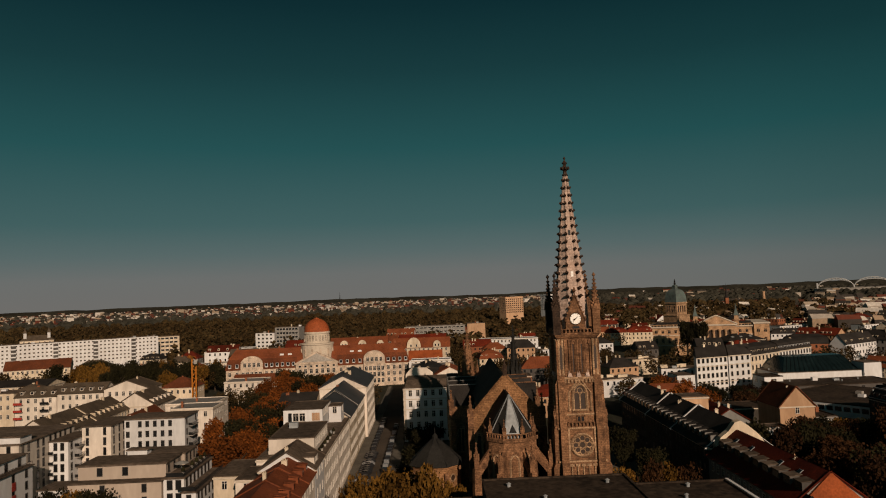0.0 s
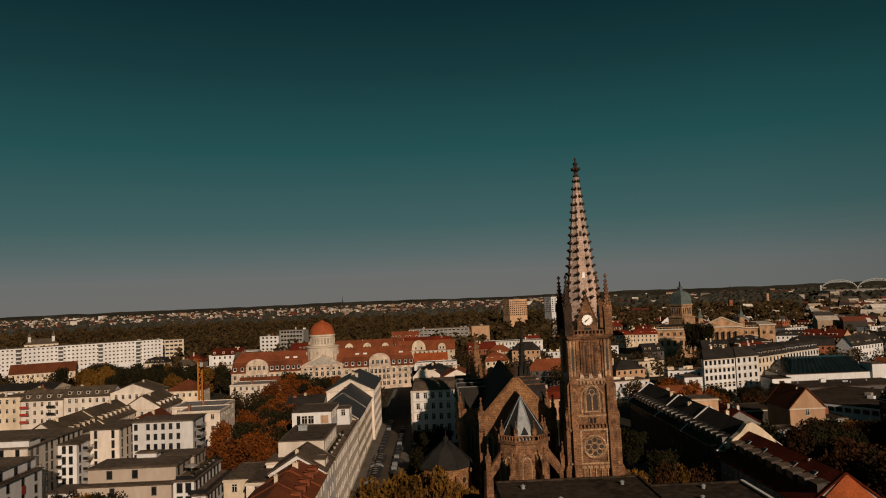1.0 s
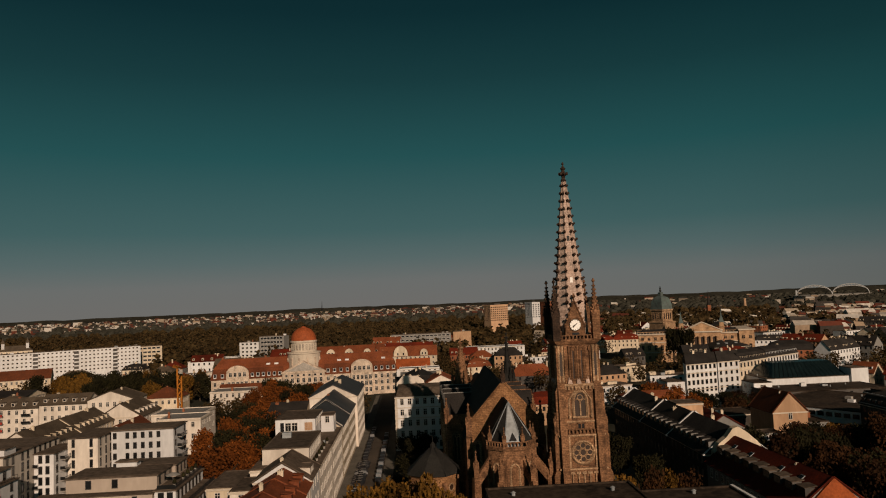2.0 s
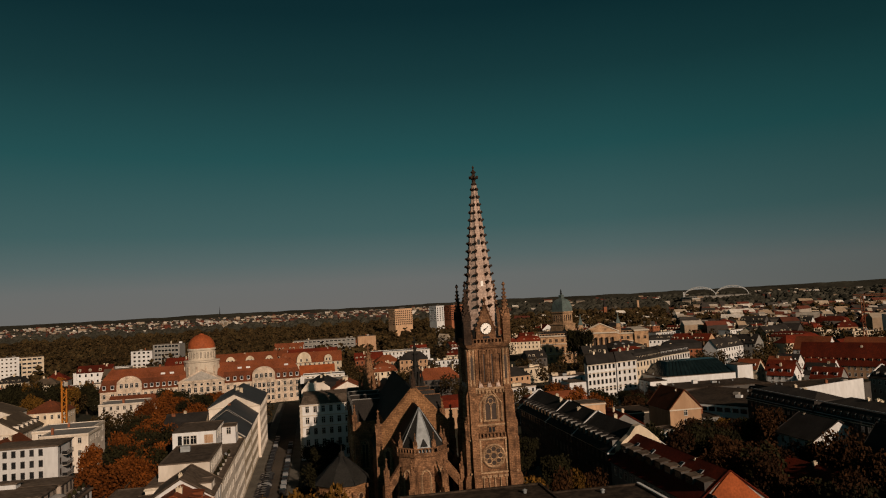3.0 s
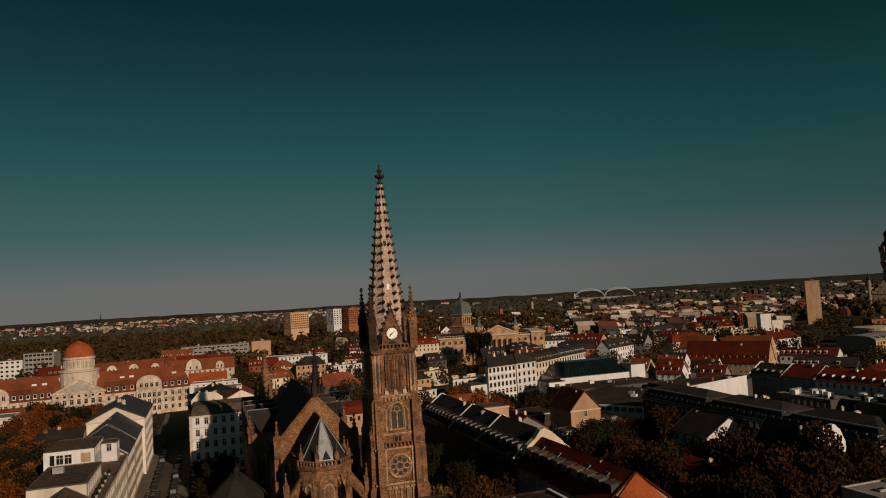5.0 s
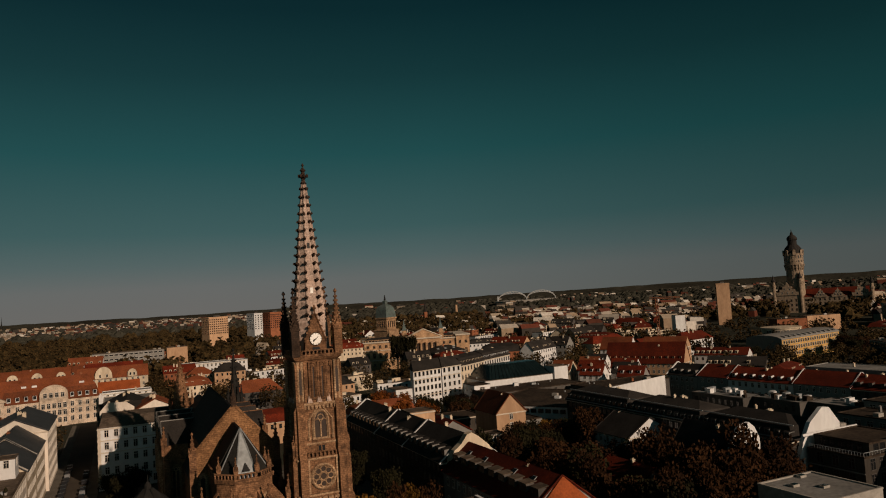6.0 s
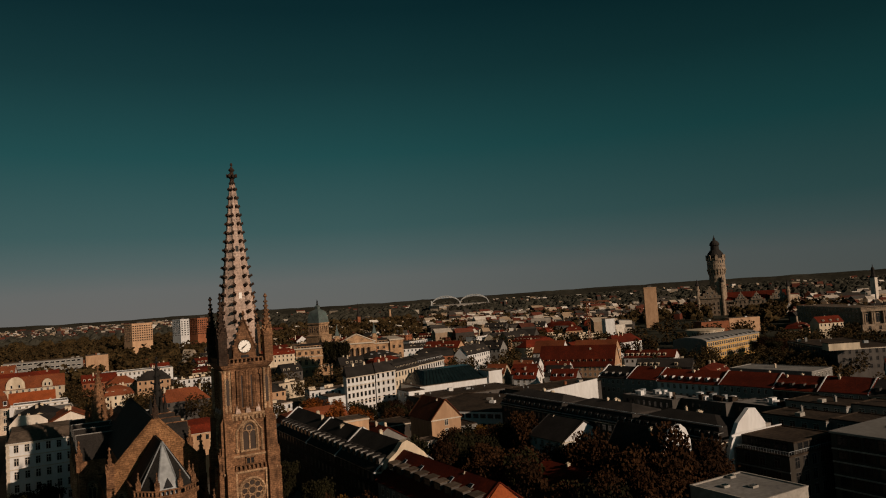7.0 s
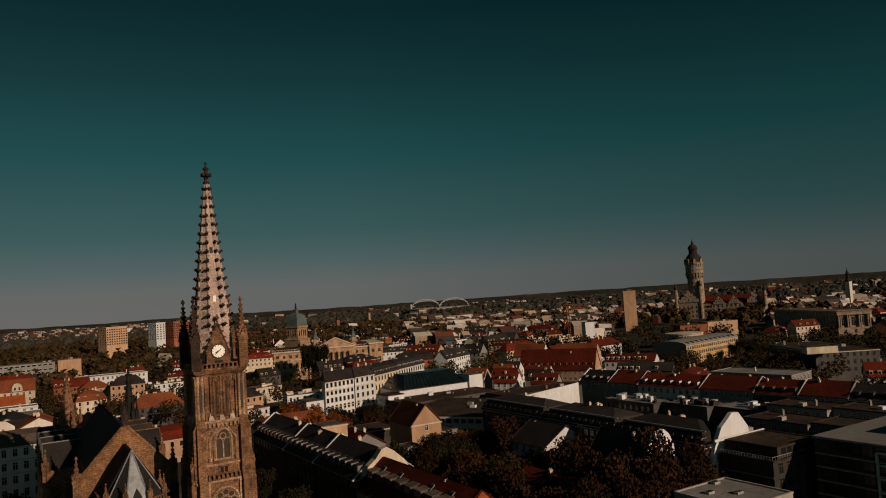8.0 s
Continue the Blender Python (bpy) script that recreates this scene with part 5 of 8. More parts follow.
# ---- large red-roofed hall building with the dome ----
def hall_building():
    ob = thing("domed_building", pose(-107.5, 297, 0, 0, 0, 6), "long pale stone building with red mansards and a red dome", "public building")
    m = M()
    m.box(-56, 58, -8, 9, 0, 14)
    for x in (-40, 36):
        m.box(x - 6.8, x + 6.8, -10, 9, 0, 15)
    m.box(-13, 13, -11, 9, 0, 16.5)
    part("wall", m, ASHLAR, ob)
    m = M()
    for x0, x1 in ((-56, -9), (9, 58)):
        m.solid([(x0 - .5, -8.5, 14), (x1 + .5, -8.5, 14), (x1 + .5, 9.5, 14), (x0 - .5, 9.5, 14)], [(x0 + (1 if x0 < -20 else 0), -5.5, 20.5), (x1 - (1 if x1 > 20 else 0), -5.5, 20.5), (x1 - (1 if x1 > 20 else 0), 6.5, 20.5), (x0 + (1 if x0 < -20 else 0), 6.5, 20.5)])
        m.solid([(x0 + (1 if x0 < -20 else 0), -5.5, 20.5), (x1 - (1 if x1 > 20 else 0), -5.5, 20.5), (x1 - (1 if x1 > 20 else 0), 6.5, 20.5), (x0 + (1 if x0 < -20 else 0), 6.5, 20.5)], [(x0 + (5 if x0 < -20 else 0), 0, 26.0), (x1 - (5 if x1 > 20 else 0), 0, 26.0), (x1 - (5 if x1 > 20 else 0), 1, 26.0), (x0 + (5 if x0 < -20 else 0), 1, 26.0)])
    roof = part("roof", m, ORANGE_TILE, ob, "red tiled mansard roof")
    for x0, x1 in ((-56, -12), (12, 58)):
        f = M()
        f.solid([(x0 - .6, -8.6, 14.1), (x1 + .6, -8.6, 14.1), (x1 + .6, -8.0, 14.1), (x0 - .6, -8.0, 14.1)], [(x0 + 0.9, -5.62, 20.4), (x1 - 0.9, -5.62, 20.4), (x1 - 0.9, -5.0, 20.4), (x0 + 0.9, -5.0, 20.4)])
        part("lower_slope", f, BROWN_TILE, roof, "darker red lower mansard slope")
    for x in (-40, 36):
        m = M()
        out = [(x - 6.8, 15), (x + 6.8, 15)] + [(x + 6.8 * math.cos(a), 17.5 + 5.0 * math.sin(a)) for a in [i * math.pi / 10 for i in range(11)]]
        m.extrude_y(out, -10.2, -8.6)
        gb = part("gable", m, ASHLAR, ob, "rounded pale stone gable")
        for i in range(4):
            part("window", window_mesh(1.6, 2.4), None, gb, at=pose(x - 4.2 + 2.8 * i, -10.2, 17))
    m = M()
    m.extrude_y([(-13.8, 16.5), (13.8, 16.5), (0, 23.6)], -11.3, -4)
    m.box(-13.8, 13.8, -11.6, -10.8, 15.9, 16.6)
    part("pediment", m, ASHLAR, ob, "triangular pale stone pediment")
    m = M()
    m.extrude_y([(-10.5, 17.2), (10.5, 17.2), (0, 22.5)], -11.42, -11.25)
    part("tympanum", m, CONCRETE, ob)
    drum = M()
    drum.lathe([(10.2, 13), (10.2, 27.2), (10.7, 27.6), (10.7, 28.3), (8.2, 28.5), (7.9, 29), (7.9, 34.2), (8.4, 34.5), (8.4, 35.6)], 24)
    dr = part("drum", drum, TRIM, ob, "round whitish drum with windows")
    for k in range(24):
        a = k * math.pi / 12
        part("window", window_mesh(0.9, 3.6, False, TRIM), None, dr, at=pose(7.86 * math.cos(a), 7.86 * math.sin(a), 31.6, 0, 0, math.degrees(a) + 90))
        if k % 2:
            f = M()
            f.box(-0.45, 0.45, -0.6, 0.3, 14, 25)
            part("pilaster", f, ASHLAR, dr, at=pose(10.0 * math.cos(a), 10.2 * math.sin(a), 0, 0, 0, math.degrees(a) + 90))
    d = M()
    d.lathe([(8.2, 35.5)] + [(8.0 * math.cos(a), 35.7 + 8.2 * math.sin(a)) for a in [i * math.pi / 20 for i in range(10)]] + [(1.6, 43.7), (1.6, 44.1), (0.9, 44.3), (0.1, 44.6)], 24)
    part("dome", d, DOME_RED, ob, "round red dome")
    for x0, x1, rows in ((-56, -47, (3.5, 7.5, 11.3)), (-33, -13, (3.5, 7.5, 11.3)), (13, 29, (3.5, 7.5, 11.3)), (43, 58, (3.5, 7.5, 11.3))):
        n = int((x1 - x0) / 3.3)
        for i in range(n):
            for z in rows:
                part("window", window_mesh(1.5, 2.4), None, ob, at=pose(x0 + (i + .5) * (x1 - x0) / n, -8, z))
            part("dormer", dormer_mesh(1.8, 2.2, 2.4, ORANGE_TILE, WHITE), None, roof, at=pose(x0 + (i + .5) * (x1 - x0) / n, -8.2, 15.4))
    for x in (-40, 36):
        for i in range(5):
            for z in (3.5, 7.5, 11.3):
                part("window", window_mesh(1.6, 2.6), None, ob, at=pose(x - 5.2 + 2.6 * i, -10, z))
    for i in range(7):
        for z in (3.5, 7.5, 11.5):
            part("window", window_mesh(1.7, 2.7), None, ob, at=pose(-10.5 + 3.5 * i, -11, z))
        part("window", window_mesh(1.3, 1.2, False), None, ob, at=pose(-10.5 + 3.5 * i, -11, 14.6))
    for x in (-50, -24, 20, 50):
        chimney(roof, x, 1, 25, 2.0, 1.2)
    for x in (-22, -17, 22, 27, 50):
        f = M()
        f.box(-1.2, 1.2, -0.3, 1.5, 0, 1.1)
        part("skylight", f, WHITE, roof, at=pose(x, -4.0, 21.6))


hall_building()
def gabled_terrace(x0, x1, y, eave, rise, wall, tile, gables, label):
    """A long tiled range with round-headed pale gables set in its front slope."""
    ob = house(x0, x1, y, y + 15, eave, "gable_x", rise, wall, tile, label, "S", chimneys=3, bay=3.4, low=2)
    xc = (x0 + x1) / 2
    for x, half in gables:
        m = M()
        out = [(x - xc - half, eave - 0.4), (x - xc + half, eave - 0.4)] + [(x - xc + half * math.cos(a), eave + 1.6 + half * 1.15 * math.sin(a)) for a in [i * math.pi / 8 for i in range(9)]]
        m.extrude_y(out, -7.9, -6.4)
        m.extrude_y([(u + (0.35 if u < x - xc else -0.35), w - 0.3) for u, w in out[2:]] , -6.4, 0.0)
        gb = part("round_gable", m, wall, ob, "pale round-headed gable")
        for dx in (-half * 0.4, half * 0.4):
            part("window", window_mesh(1.0, 1.8, False), None, gb, at=pose(x - xc + dx, -7.9, eave + 1.6))


gabled_terrace(-107, -66, 352, 20.5, 6.6, CREAM, ORANGE_TILE, ((-97, 3.0), (-84, 3.0), (-71, 2.6)), "long tiled range with pale round gables behind the domed building")
gabled_terrace(-64, -20, 392, 15.5, 7.0, CREAM, ORANGE_TILE, ((-48, 5.4), (-30, 3.0)), "long red-tiled range with a broad round gable")
gabled_terrace(-180, -142, 352, 16.0, 6.0, CREAM, ROOF_BROWN, ((-172, 3.6), (-150, 3.6)), "brown-roofed range with pale gables beside the woods")
house(-100, -62, 425, 441, 16, "gable_x", 7, CREAM, ORANGE_TILE, "long house with an orange tiled roof", "S", dormers="S", chimneys=2)
house(-50, -27, 330, 344, 12.0, "gable_x", 5.5, WHITE, ORANGE_HUNG, "white house with a bright orange tiled roof", "S", chimneys=1)
house(-61, -22, 430, 446, 16, "gable_x", 7, CREAM, RED_TILE, "long house with a red tiled roof", "S", dormers="S", chimneys=2)
house(8, 58, 455, 472, 15, "flat", 0, WHITE, GRAVEL_ROOF, "long white hall with a pale flat roof", "S", chimneys=3)
house(6, 26, 402, 416, 11, "hip", 5, PEACH, ORANGE_TILE, "peach house with a hipped orange roof", "S", chimneys=1)
house(-47, -22, 284, 296, 15.5, "flat", 0, WHITE, GRAVEL_ROOF, "white house with a row of windows and pale roof", "S", chimneys=1)

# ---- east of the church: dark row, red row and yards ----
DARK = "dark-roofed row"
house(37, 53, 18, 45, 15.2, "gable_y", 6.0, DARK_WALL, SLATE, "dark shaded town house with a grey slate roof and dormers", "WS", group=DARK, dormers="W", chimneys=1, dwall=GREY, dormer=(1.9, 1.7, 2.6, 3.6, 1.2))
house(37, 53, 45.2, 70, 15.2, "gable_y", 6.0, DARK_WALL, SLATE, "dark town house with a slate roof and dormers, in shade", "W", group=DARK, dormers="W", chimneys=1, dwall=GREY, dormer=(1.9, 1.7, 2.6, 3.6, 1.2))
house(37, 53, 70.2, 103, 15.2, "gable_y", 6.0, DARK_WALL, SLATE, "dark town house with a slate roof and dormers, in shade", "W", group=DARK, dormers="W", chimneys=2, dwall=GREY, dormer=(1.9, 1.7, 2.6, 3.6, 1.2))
for y, w in ((18, WHITE), (45.1, WHITE), (70.1, WHITE), (103, WHITE)):
    m = M()
    for s in (-1, 1):
        m.slab((45 + s * 8.6, y - 0.3, 14.6), (45, y - 0.3, 21.4), (45, y + 0.3, 21.4), (45 + s * 8.6, y + 0.3, 14.6), 0.55)
    alone("party_wall_coping", m, w, "pale coping on a party wall above the slate roofs", "coping")
m = M()
m.extrude_y([(38.2, 0), (52.0, 0), (52.0, 14.6), (49.6, 18.4), (46.8, 20.9), (44.8, 22.2), (43.4, 21.8), (41.6, 19.6), (39.6, 18.2), (38.2, 16.2)], 15.6, 17.7)
alone("gable_wall", m, CREAM, "bare cream gable wall with a curved top", "gable wall")
house(46, 54.5, 62, 70, 21.2, "flat", 0, PEACH, BITUMEN, "peach rendered stair block with a bare wall", "", chimneys=0)
RED = "red-roofed row"
house(36.3, 41.0, -29.2, -26.9, 13.2, "gable_y", 2.6, WHITE, SLATE, "small white gabled stair bay beside a red roof", "S", win=(0.9, 1.6), floors=4, bay=2.0, chimneys=0, ledge=False, low=2)
red_row = house(36, 51.5, -27, 15.4, 13.8, "gable_y", 6.0, GREY, RED_TILE, "pale-walled house with a long red roof and large dormers", "WS", group=RED, dormers="W", chimneys=1, dormer=(3.0, 1.7, 3.8, 4.6, 2.6), dwall=GREY_DARK)
for y_ in (10.5, 2.0, -12.0, -20.0):
    m = M()
    m.box(-0.9, 0.9, -0.7, 0.7, 0, 0.12)
    m.box(-0.75, 0.75, -0.55, 0.55, 0.12, 0.16, 1)
    part("roof_window", m, [METAL_ROOF, GLASS], red_row, at=pose(-2.6, y_ + 5.8, 13.8 + 6.0 * (1 - 2.6 / 7.75) + 0.32, 0, -37.7, 0))
m = M()
m.solid([(36, -27.6, 12.5), (51.8, -27.6, 12.5), (51.8, -27.1, 12.5), (36, -27.1, 12.5)], [(43.6, -27.6, 19.7), (44.0, -27.6, 19.7), (44.0, -27.1, 19.7), (43.6, -27.1, 19.7)])
alone("tile_hung_gable", m, ORANGE_HUNG, "tile-hung orange gable end of the red-roofed house", "gable wall")
house(80.2, 91.8, 68, 84, 16.0, "gable_y", 6.2, PEACH, BROWN_TILE, "peach house with a tall pointed gable and a red roof", "S", floors=5, bay=5.5, chimneys=2)
house(72, 78.5, 60, 66, 11, "flat", 0, WHITE, BITUMEN, "white glazed porch wing", "SW", bay=2.2, win=(1.6, 2.4), chimneys=0)
house(58, 71, 70, 92, 11.5, "gable_y", 4.0, GREY, RED_TILE, "low grey house with a dull red roof", "SW", chimneys=2)
house(58, 92, 102, 116, 10, "flat", 0, DARK_WALL, FELT, "grey yard building with a dark flat roof", "S", chimneys=3)
house(95, 108, 84, 96, 9, "flat", 0, GREY, FELT, "low grey yard building with a flat roof", "S", chimneys=1)
# modern white block with the glass roof
hall = house(127, 166.5, 165.4, 190, 14.0, "flat", 0, WHITE, BITUMEN, "white modern hall with a plain long front", "W", bay=12, chimneys=0, ledge=False, category="hall", name="modern_hall")
m = M()
m.solid([(130, 166.5, 14.2), (166, 166.5, 14.2), (166, 189, 14.2), (130, 189, 14.2)], [(137, 179, 20), (166, 181, 20), (166, 189, 20), (137, 189, 20)])
glass = alone("glass_roof", m, GLASS_ROOF, "dark sloping glass roof on the white hall", "glass roof")
for i in range(16):
    f = M()
    x = 131.5 + i * 2.25
    f.bar((x, 166.4, 14.3), (137 + (x - 130) * 29 / 36, 178.9, 20.1), 0.09)
    part("mullion", f, IRON, glass)
house(166.8, 175, 164, 174, 17.5, "flat", 0, WHITE, BITUMEN, "white stair tower of the modern hall", "", chimneys=0, ledge=False)
house(118, 126.6, 160, 172, 13.2, "flat", 0, WHITE, FELT, "low white end block of the modern hall", "SW", bay=4, win=(2.4, 2.0), chimneys=0, ledge=False)
house(118, 170, 143, 163.5, 11.0, "flat", 0, GREY_DARK, FELT, "wide low building with a dark roof before the hall", "S", bay=6, chimneys=0, ledge=False)
house(108.6, 152.6, 90.2, 135.2, 11.2, "flat", 0, WHITE, FELT, "wide white building with a dark flat roof", "S", turn=-58, bay=3.2, win=(2.4, 1.6), cross=False, chimneys=0, ledge=False)
house(160, 205, 122, 140, 11, "flat", 0, GREY_DARK, FELT, "wide low building with a brown flat roof", "S", bay=6, chimneys=2, ledge=False)
m = M()
m.solid([(146, 91, 0), (175.5, 91, 0), (175.5, 91.6, 0), (146, 91.6, 0)], [(146, 91, 15.8), (175.5, 91, 17.8), (175.5, 91.6, 17.8), (146, 91.6, 15.8)])
alone("fire_wall", m, WHITE, "bare white fire wall with a sloping top", "wall")
# long white houses on the skewed street
def skew_house(a, b, back, eave, rh, floors, bay, wall, label, dormered=False, low=1):
    """A house on a skewed plot: the front runs from a to b, the side walls along back."""
    dx, dy = b[0] - a[0], b[1] - a[1]
    w, turn = math.hypot(dx, dy), math.degrees(math.atan2(dy, dx))
    c, q = math.cos(radians(turn)), math.sin(radians(turn))
    ob = thing("house", pose(a[0], a[1], 0, 0, 0, turn), label, "house", "white houses")
    bx, by = back[0] * c + back[1] * q, -back[0] * q + back[1] * c
    foot = [(0, 0), (w, 0), (w + bx, by), (bx, by)]
    m = M()
    m.solid([(x, y, 0) for x, y in foot], [(x, y, eave) for x, y in foot])
    part("wall", m, wall, ob)
    m = M()
    m.box(-0.3, w + 0.2, -0.4, 0, eave - 0.5, eave)
    part("cornice", m, TRIM, ob)
    for zc in (4.6, 12.4):
        m = M()
        m.box(-0.1, w + 0.1, -0.2, 0, eave - zc, eave - zc + 0.3)
        part("string_course", m, TRIM, ob)
    m = M()
    hx, hy = bx / 2, by / 2
    if dormered:
        lo = [(-0.3, -0.4), (w + 0.3, -0.4), (w + bx + 0.3, by + 0.4), (bx - 0.3, by + 0.4)]
        hi = [(x + (hx + w / 2 - x) * 0.04, y + (hy - y) * 0.28) for x, y in lo]
        m.solid([(x, y, eave) for x, y in lo], [(x, y, eave + rh) for x, y in hi])
        m.solid([(x, y, eave + rh) for x, y in hi], [(x + (hx + w / 2 - x) * 0.05, y + (hy - y) * 0.7, eave + rh + 1.2) for x, y in hi])
    else:
        m.solid([(-0.4, -0.5, eave), (bx - 0.4, by + 0.5, eave), (hx, hy, eave + rh)], [(w + 0.4, -0.5, eave), (w + bx + 0.4, by + 0.5, eave), (w + hx, hy, eave + rh)])
    roof = part("roof", m, SLATE, ob)
    n = int(w / bay)
    step = eave / floors
    for i in range(n):
        x = (i + 0.5) * w / n
        for k in range(low, floors):
            part("window", window_mesh(1.35, 2.15, False), None, ob, at=pose(x, 0, step * (k + 0.55)))
        if dormered:
            part("dormer", dormer_mesh(1.7, 2.0, 2.2, SLATE, wall), None, roof, at=pose(x, 0.35, eave + 0.4))
    for x in (0.3, 0.7):
        chimney(roof, hx + w * x, hy, eave + rh * 0.7, 2.4, 1.1, CREAM)
    return ob


skew_house((92.6, 174.8), (109.6, 179.8), (3.7, 13.6), 21.6, 4.6, 6, 2.5, WHITE, "white town house with rows of windows and a dark roof")
skew_house((109.9, 179.2), (122.6, 183.6), (3.7, 13.6), 21.8, 4.6, 6, 2.7, WHITE, "white town house with tall windows and a dark roof")
skew_house((123, 184.5), (144.4, 199.2), (-6, 12), 20.8, 3.8, 5, 2.9, CREAM, "cream town house with a dormered dark mansard", True)
skew_house((144.8, 199.6), (170, 216), (-6, 12), 21.0, 3.6, 5, 2.7, WHITE, "white town house with a richly dormered mansard", True)
house(82, 90.5, 172, 184, 14, "flat", 0, WHITE, BITUMEN, "low white house beside a taller white one", "S", chimneys=0, ledge=False)

# ---- long dark block and yards to the north-east ----
LONG = "long block"
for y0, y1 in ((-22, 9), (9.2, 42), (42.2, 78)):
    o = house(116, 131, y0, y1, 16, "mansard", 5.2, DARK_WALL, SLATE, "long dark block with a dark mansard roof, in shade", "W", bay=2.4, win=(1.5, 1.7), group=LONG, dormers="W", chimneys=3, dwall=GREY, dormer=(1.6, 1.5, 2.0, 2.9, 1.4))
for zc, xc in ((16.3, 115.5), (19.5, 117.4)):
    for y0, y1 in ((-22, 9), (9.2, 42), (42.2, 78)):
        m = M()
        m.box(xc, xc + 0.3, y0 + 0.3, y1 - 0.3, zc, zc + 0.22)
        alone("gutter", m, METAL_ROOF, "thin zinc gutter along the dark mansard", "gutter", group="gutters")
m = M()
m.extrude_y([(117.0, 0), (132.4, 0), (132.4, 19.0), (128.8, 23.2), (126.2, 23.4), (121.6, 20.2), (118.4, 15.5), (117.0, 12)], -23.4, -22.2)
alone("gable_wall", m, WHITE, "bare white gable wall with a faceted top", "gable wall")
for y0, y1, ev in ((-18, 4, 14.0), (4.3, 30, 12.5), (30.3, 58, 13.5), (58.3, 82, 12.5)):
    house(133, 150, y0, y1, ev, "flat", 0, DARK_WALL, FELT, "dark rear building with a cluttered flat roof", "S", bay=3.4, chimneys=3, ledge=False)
clutter = random.Random(31)
for y0, y1, ev, wl_ in ((88, 60, 9.6, GREY_DARK), (59.8, 38, 9.8, GREY_DARK), (37.8, 16, 9.7, GREY_DARK)):
    xm = 184 + (88 - (y0 + y1) / 2) * 0.2
    house(xm, xm + 13, y1, y0, ev, "flat", 0, wl_, GRAVEL_ROOF, "pale grey yard house with a cluttered flat roof", "W", bay=3.2, chimneys=0, ledge=False)
    for i in range(13):
        m = M()
        w_, h_ = clutter.uniform(0.5, 1.6), clutter.uniform(0.7, 2.2)
        m.box(-w_, w_, -0.8, 0.8, 0, h_)
        m.box(-w_ - 0.12, w_ + 0.12, -0.92, 0.92, h_, h_ + 0.15)
        alone("roof_box", m, clutter.choice((WHITE, WHITE, METAL_ROOF, FELT)), "boxy plant housing on a pale flat roof", "roof plant", group="roof plant", at=pose(xm + clutter.uniform(2, 11), clutter.uniform(y1 + 1, y0 - 1), ev + 0.1, 0, 0, clutter.choice((0, 90, 4))))
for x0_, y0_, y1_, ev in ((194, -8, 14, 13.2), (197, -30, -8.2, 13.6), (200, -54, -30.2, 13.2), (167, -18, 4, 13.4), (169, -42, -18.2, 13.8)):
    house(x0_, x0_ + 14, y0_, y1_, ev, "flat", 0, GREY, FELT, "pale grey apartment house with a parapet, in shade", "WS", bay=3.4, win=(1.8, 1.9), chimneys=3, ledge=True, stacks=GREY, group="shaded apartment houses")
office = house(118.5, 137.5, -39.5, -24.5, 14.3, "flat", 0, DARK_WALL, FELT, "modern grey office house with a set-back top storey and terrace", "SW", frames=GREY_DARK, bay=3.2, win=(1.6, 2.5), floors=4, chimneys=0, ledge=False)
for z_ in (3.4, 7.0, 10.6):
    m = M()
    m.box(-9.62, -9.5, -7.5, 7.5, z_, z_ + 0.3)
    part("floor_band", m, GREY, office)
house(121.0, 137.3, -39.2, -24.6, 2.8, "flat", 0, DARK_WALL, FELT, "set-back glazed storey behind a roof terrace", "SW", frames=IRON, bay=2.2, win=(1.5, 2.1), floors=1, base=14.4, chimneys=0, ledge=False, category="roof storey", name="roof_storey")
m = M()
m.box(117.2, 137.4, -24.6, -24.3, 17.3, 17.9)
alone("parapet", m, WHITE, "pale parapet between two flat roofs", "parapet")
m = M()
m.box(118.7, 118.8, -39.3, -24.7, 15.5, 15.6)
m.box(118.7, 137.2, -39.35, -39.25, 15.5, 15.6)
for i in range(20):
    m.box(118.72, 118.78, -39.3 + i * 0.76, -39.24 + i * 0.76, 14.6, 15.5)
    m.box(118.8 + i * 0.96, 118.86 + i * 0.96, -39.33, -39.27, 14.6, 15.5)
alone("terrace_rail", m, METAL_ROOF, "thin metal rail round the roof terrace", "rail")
o = house(130, 168, -84, -43, 19.0, "flat", 0, DARK_WALL, FELT, "modern office house with shade-dark walls and tall white framed bays", "SW", frames=IRON, bay=3.0, win=(2.5, 2.4), floors=6, chimneys=0, ledge=False)
for z_ in (2.6, 5.8, 9.0, 12.2, 15.3):
    m = M()
    m.box(-19.25, -19.0, -20.5, 20.5, z_, z_ + 0.32)
    part("floor_band", m, CONCRETE, o)
m = M()
m.box(-19.3, 19.3, -20.8, 20.8, 19.0, 19.5)
m.box(-18.9, 18.9, -20.4, 20.4, 19.45, 19.52)
part("roof_edge", m, GREY, o)
for along_, wide_ in ((-2.6, 3.4), (5.6, 3.4), (13.5, 3.4)):
    m = M()
    for a_, b_, c_, d_ in ((-wide_, -wide_ + 0.3, 0, 12), (wide_ - 0.3, wide_, 0, 12), (-wide_, wide_, 11.7, 12), (-wide_, wide_, 3.0, 3.25), (-wide_, wide_, 6.0, 6.25), (-wide_, wide_, 9.0, 9.25)):
        m.box(a_, b_, -0.8, 0, c_, d_)
    part("bay_frame", m, WHITE, o, "white frame round a glazed bay", at=on_wall("W", 19, 20.5, along_, 5.8))
m = M()
m.box(-10, 8, -10, 6, 0, 3)
m.box(-10.4, 8.4, -10.4, 6.4, 3, 3.3)
alone("roof_storey", m, DARK_WALL, "dark set-back storey on the office roof", "roof storey", at=pose(154, -64, 19.5))
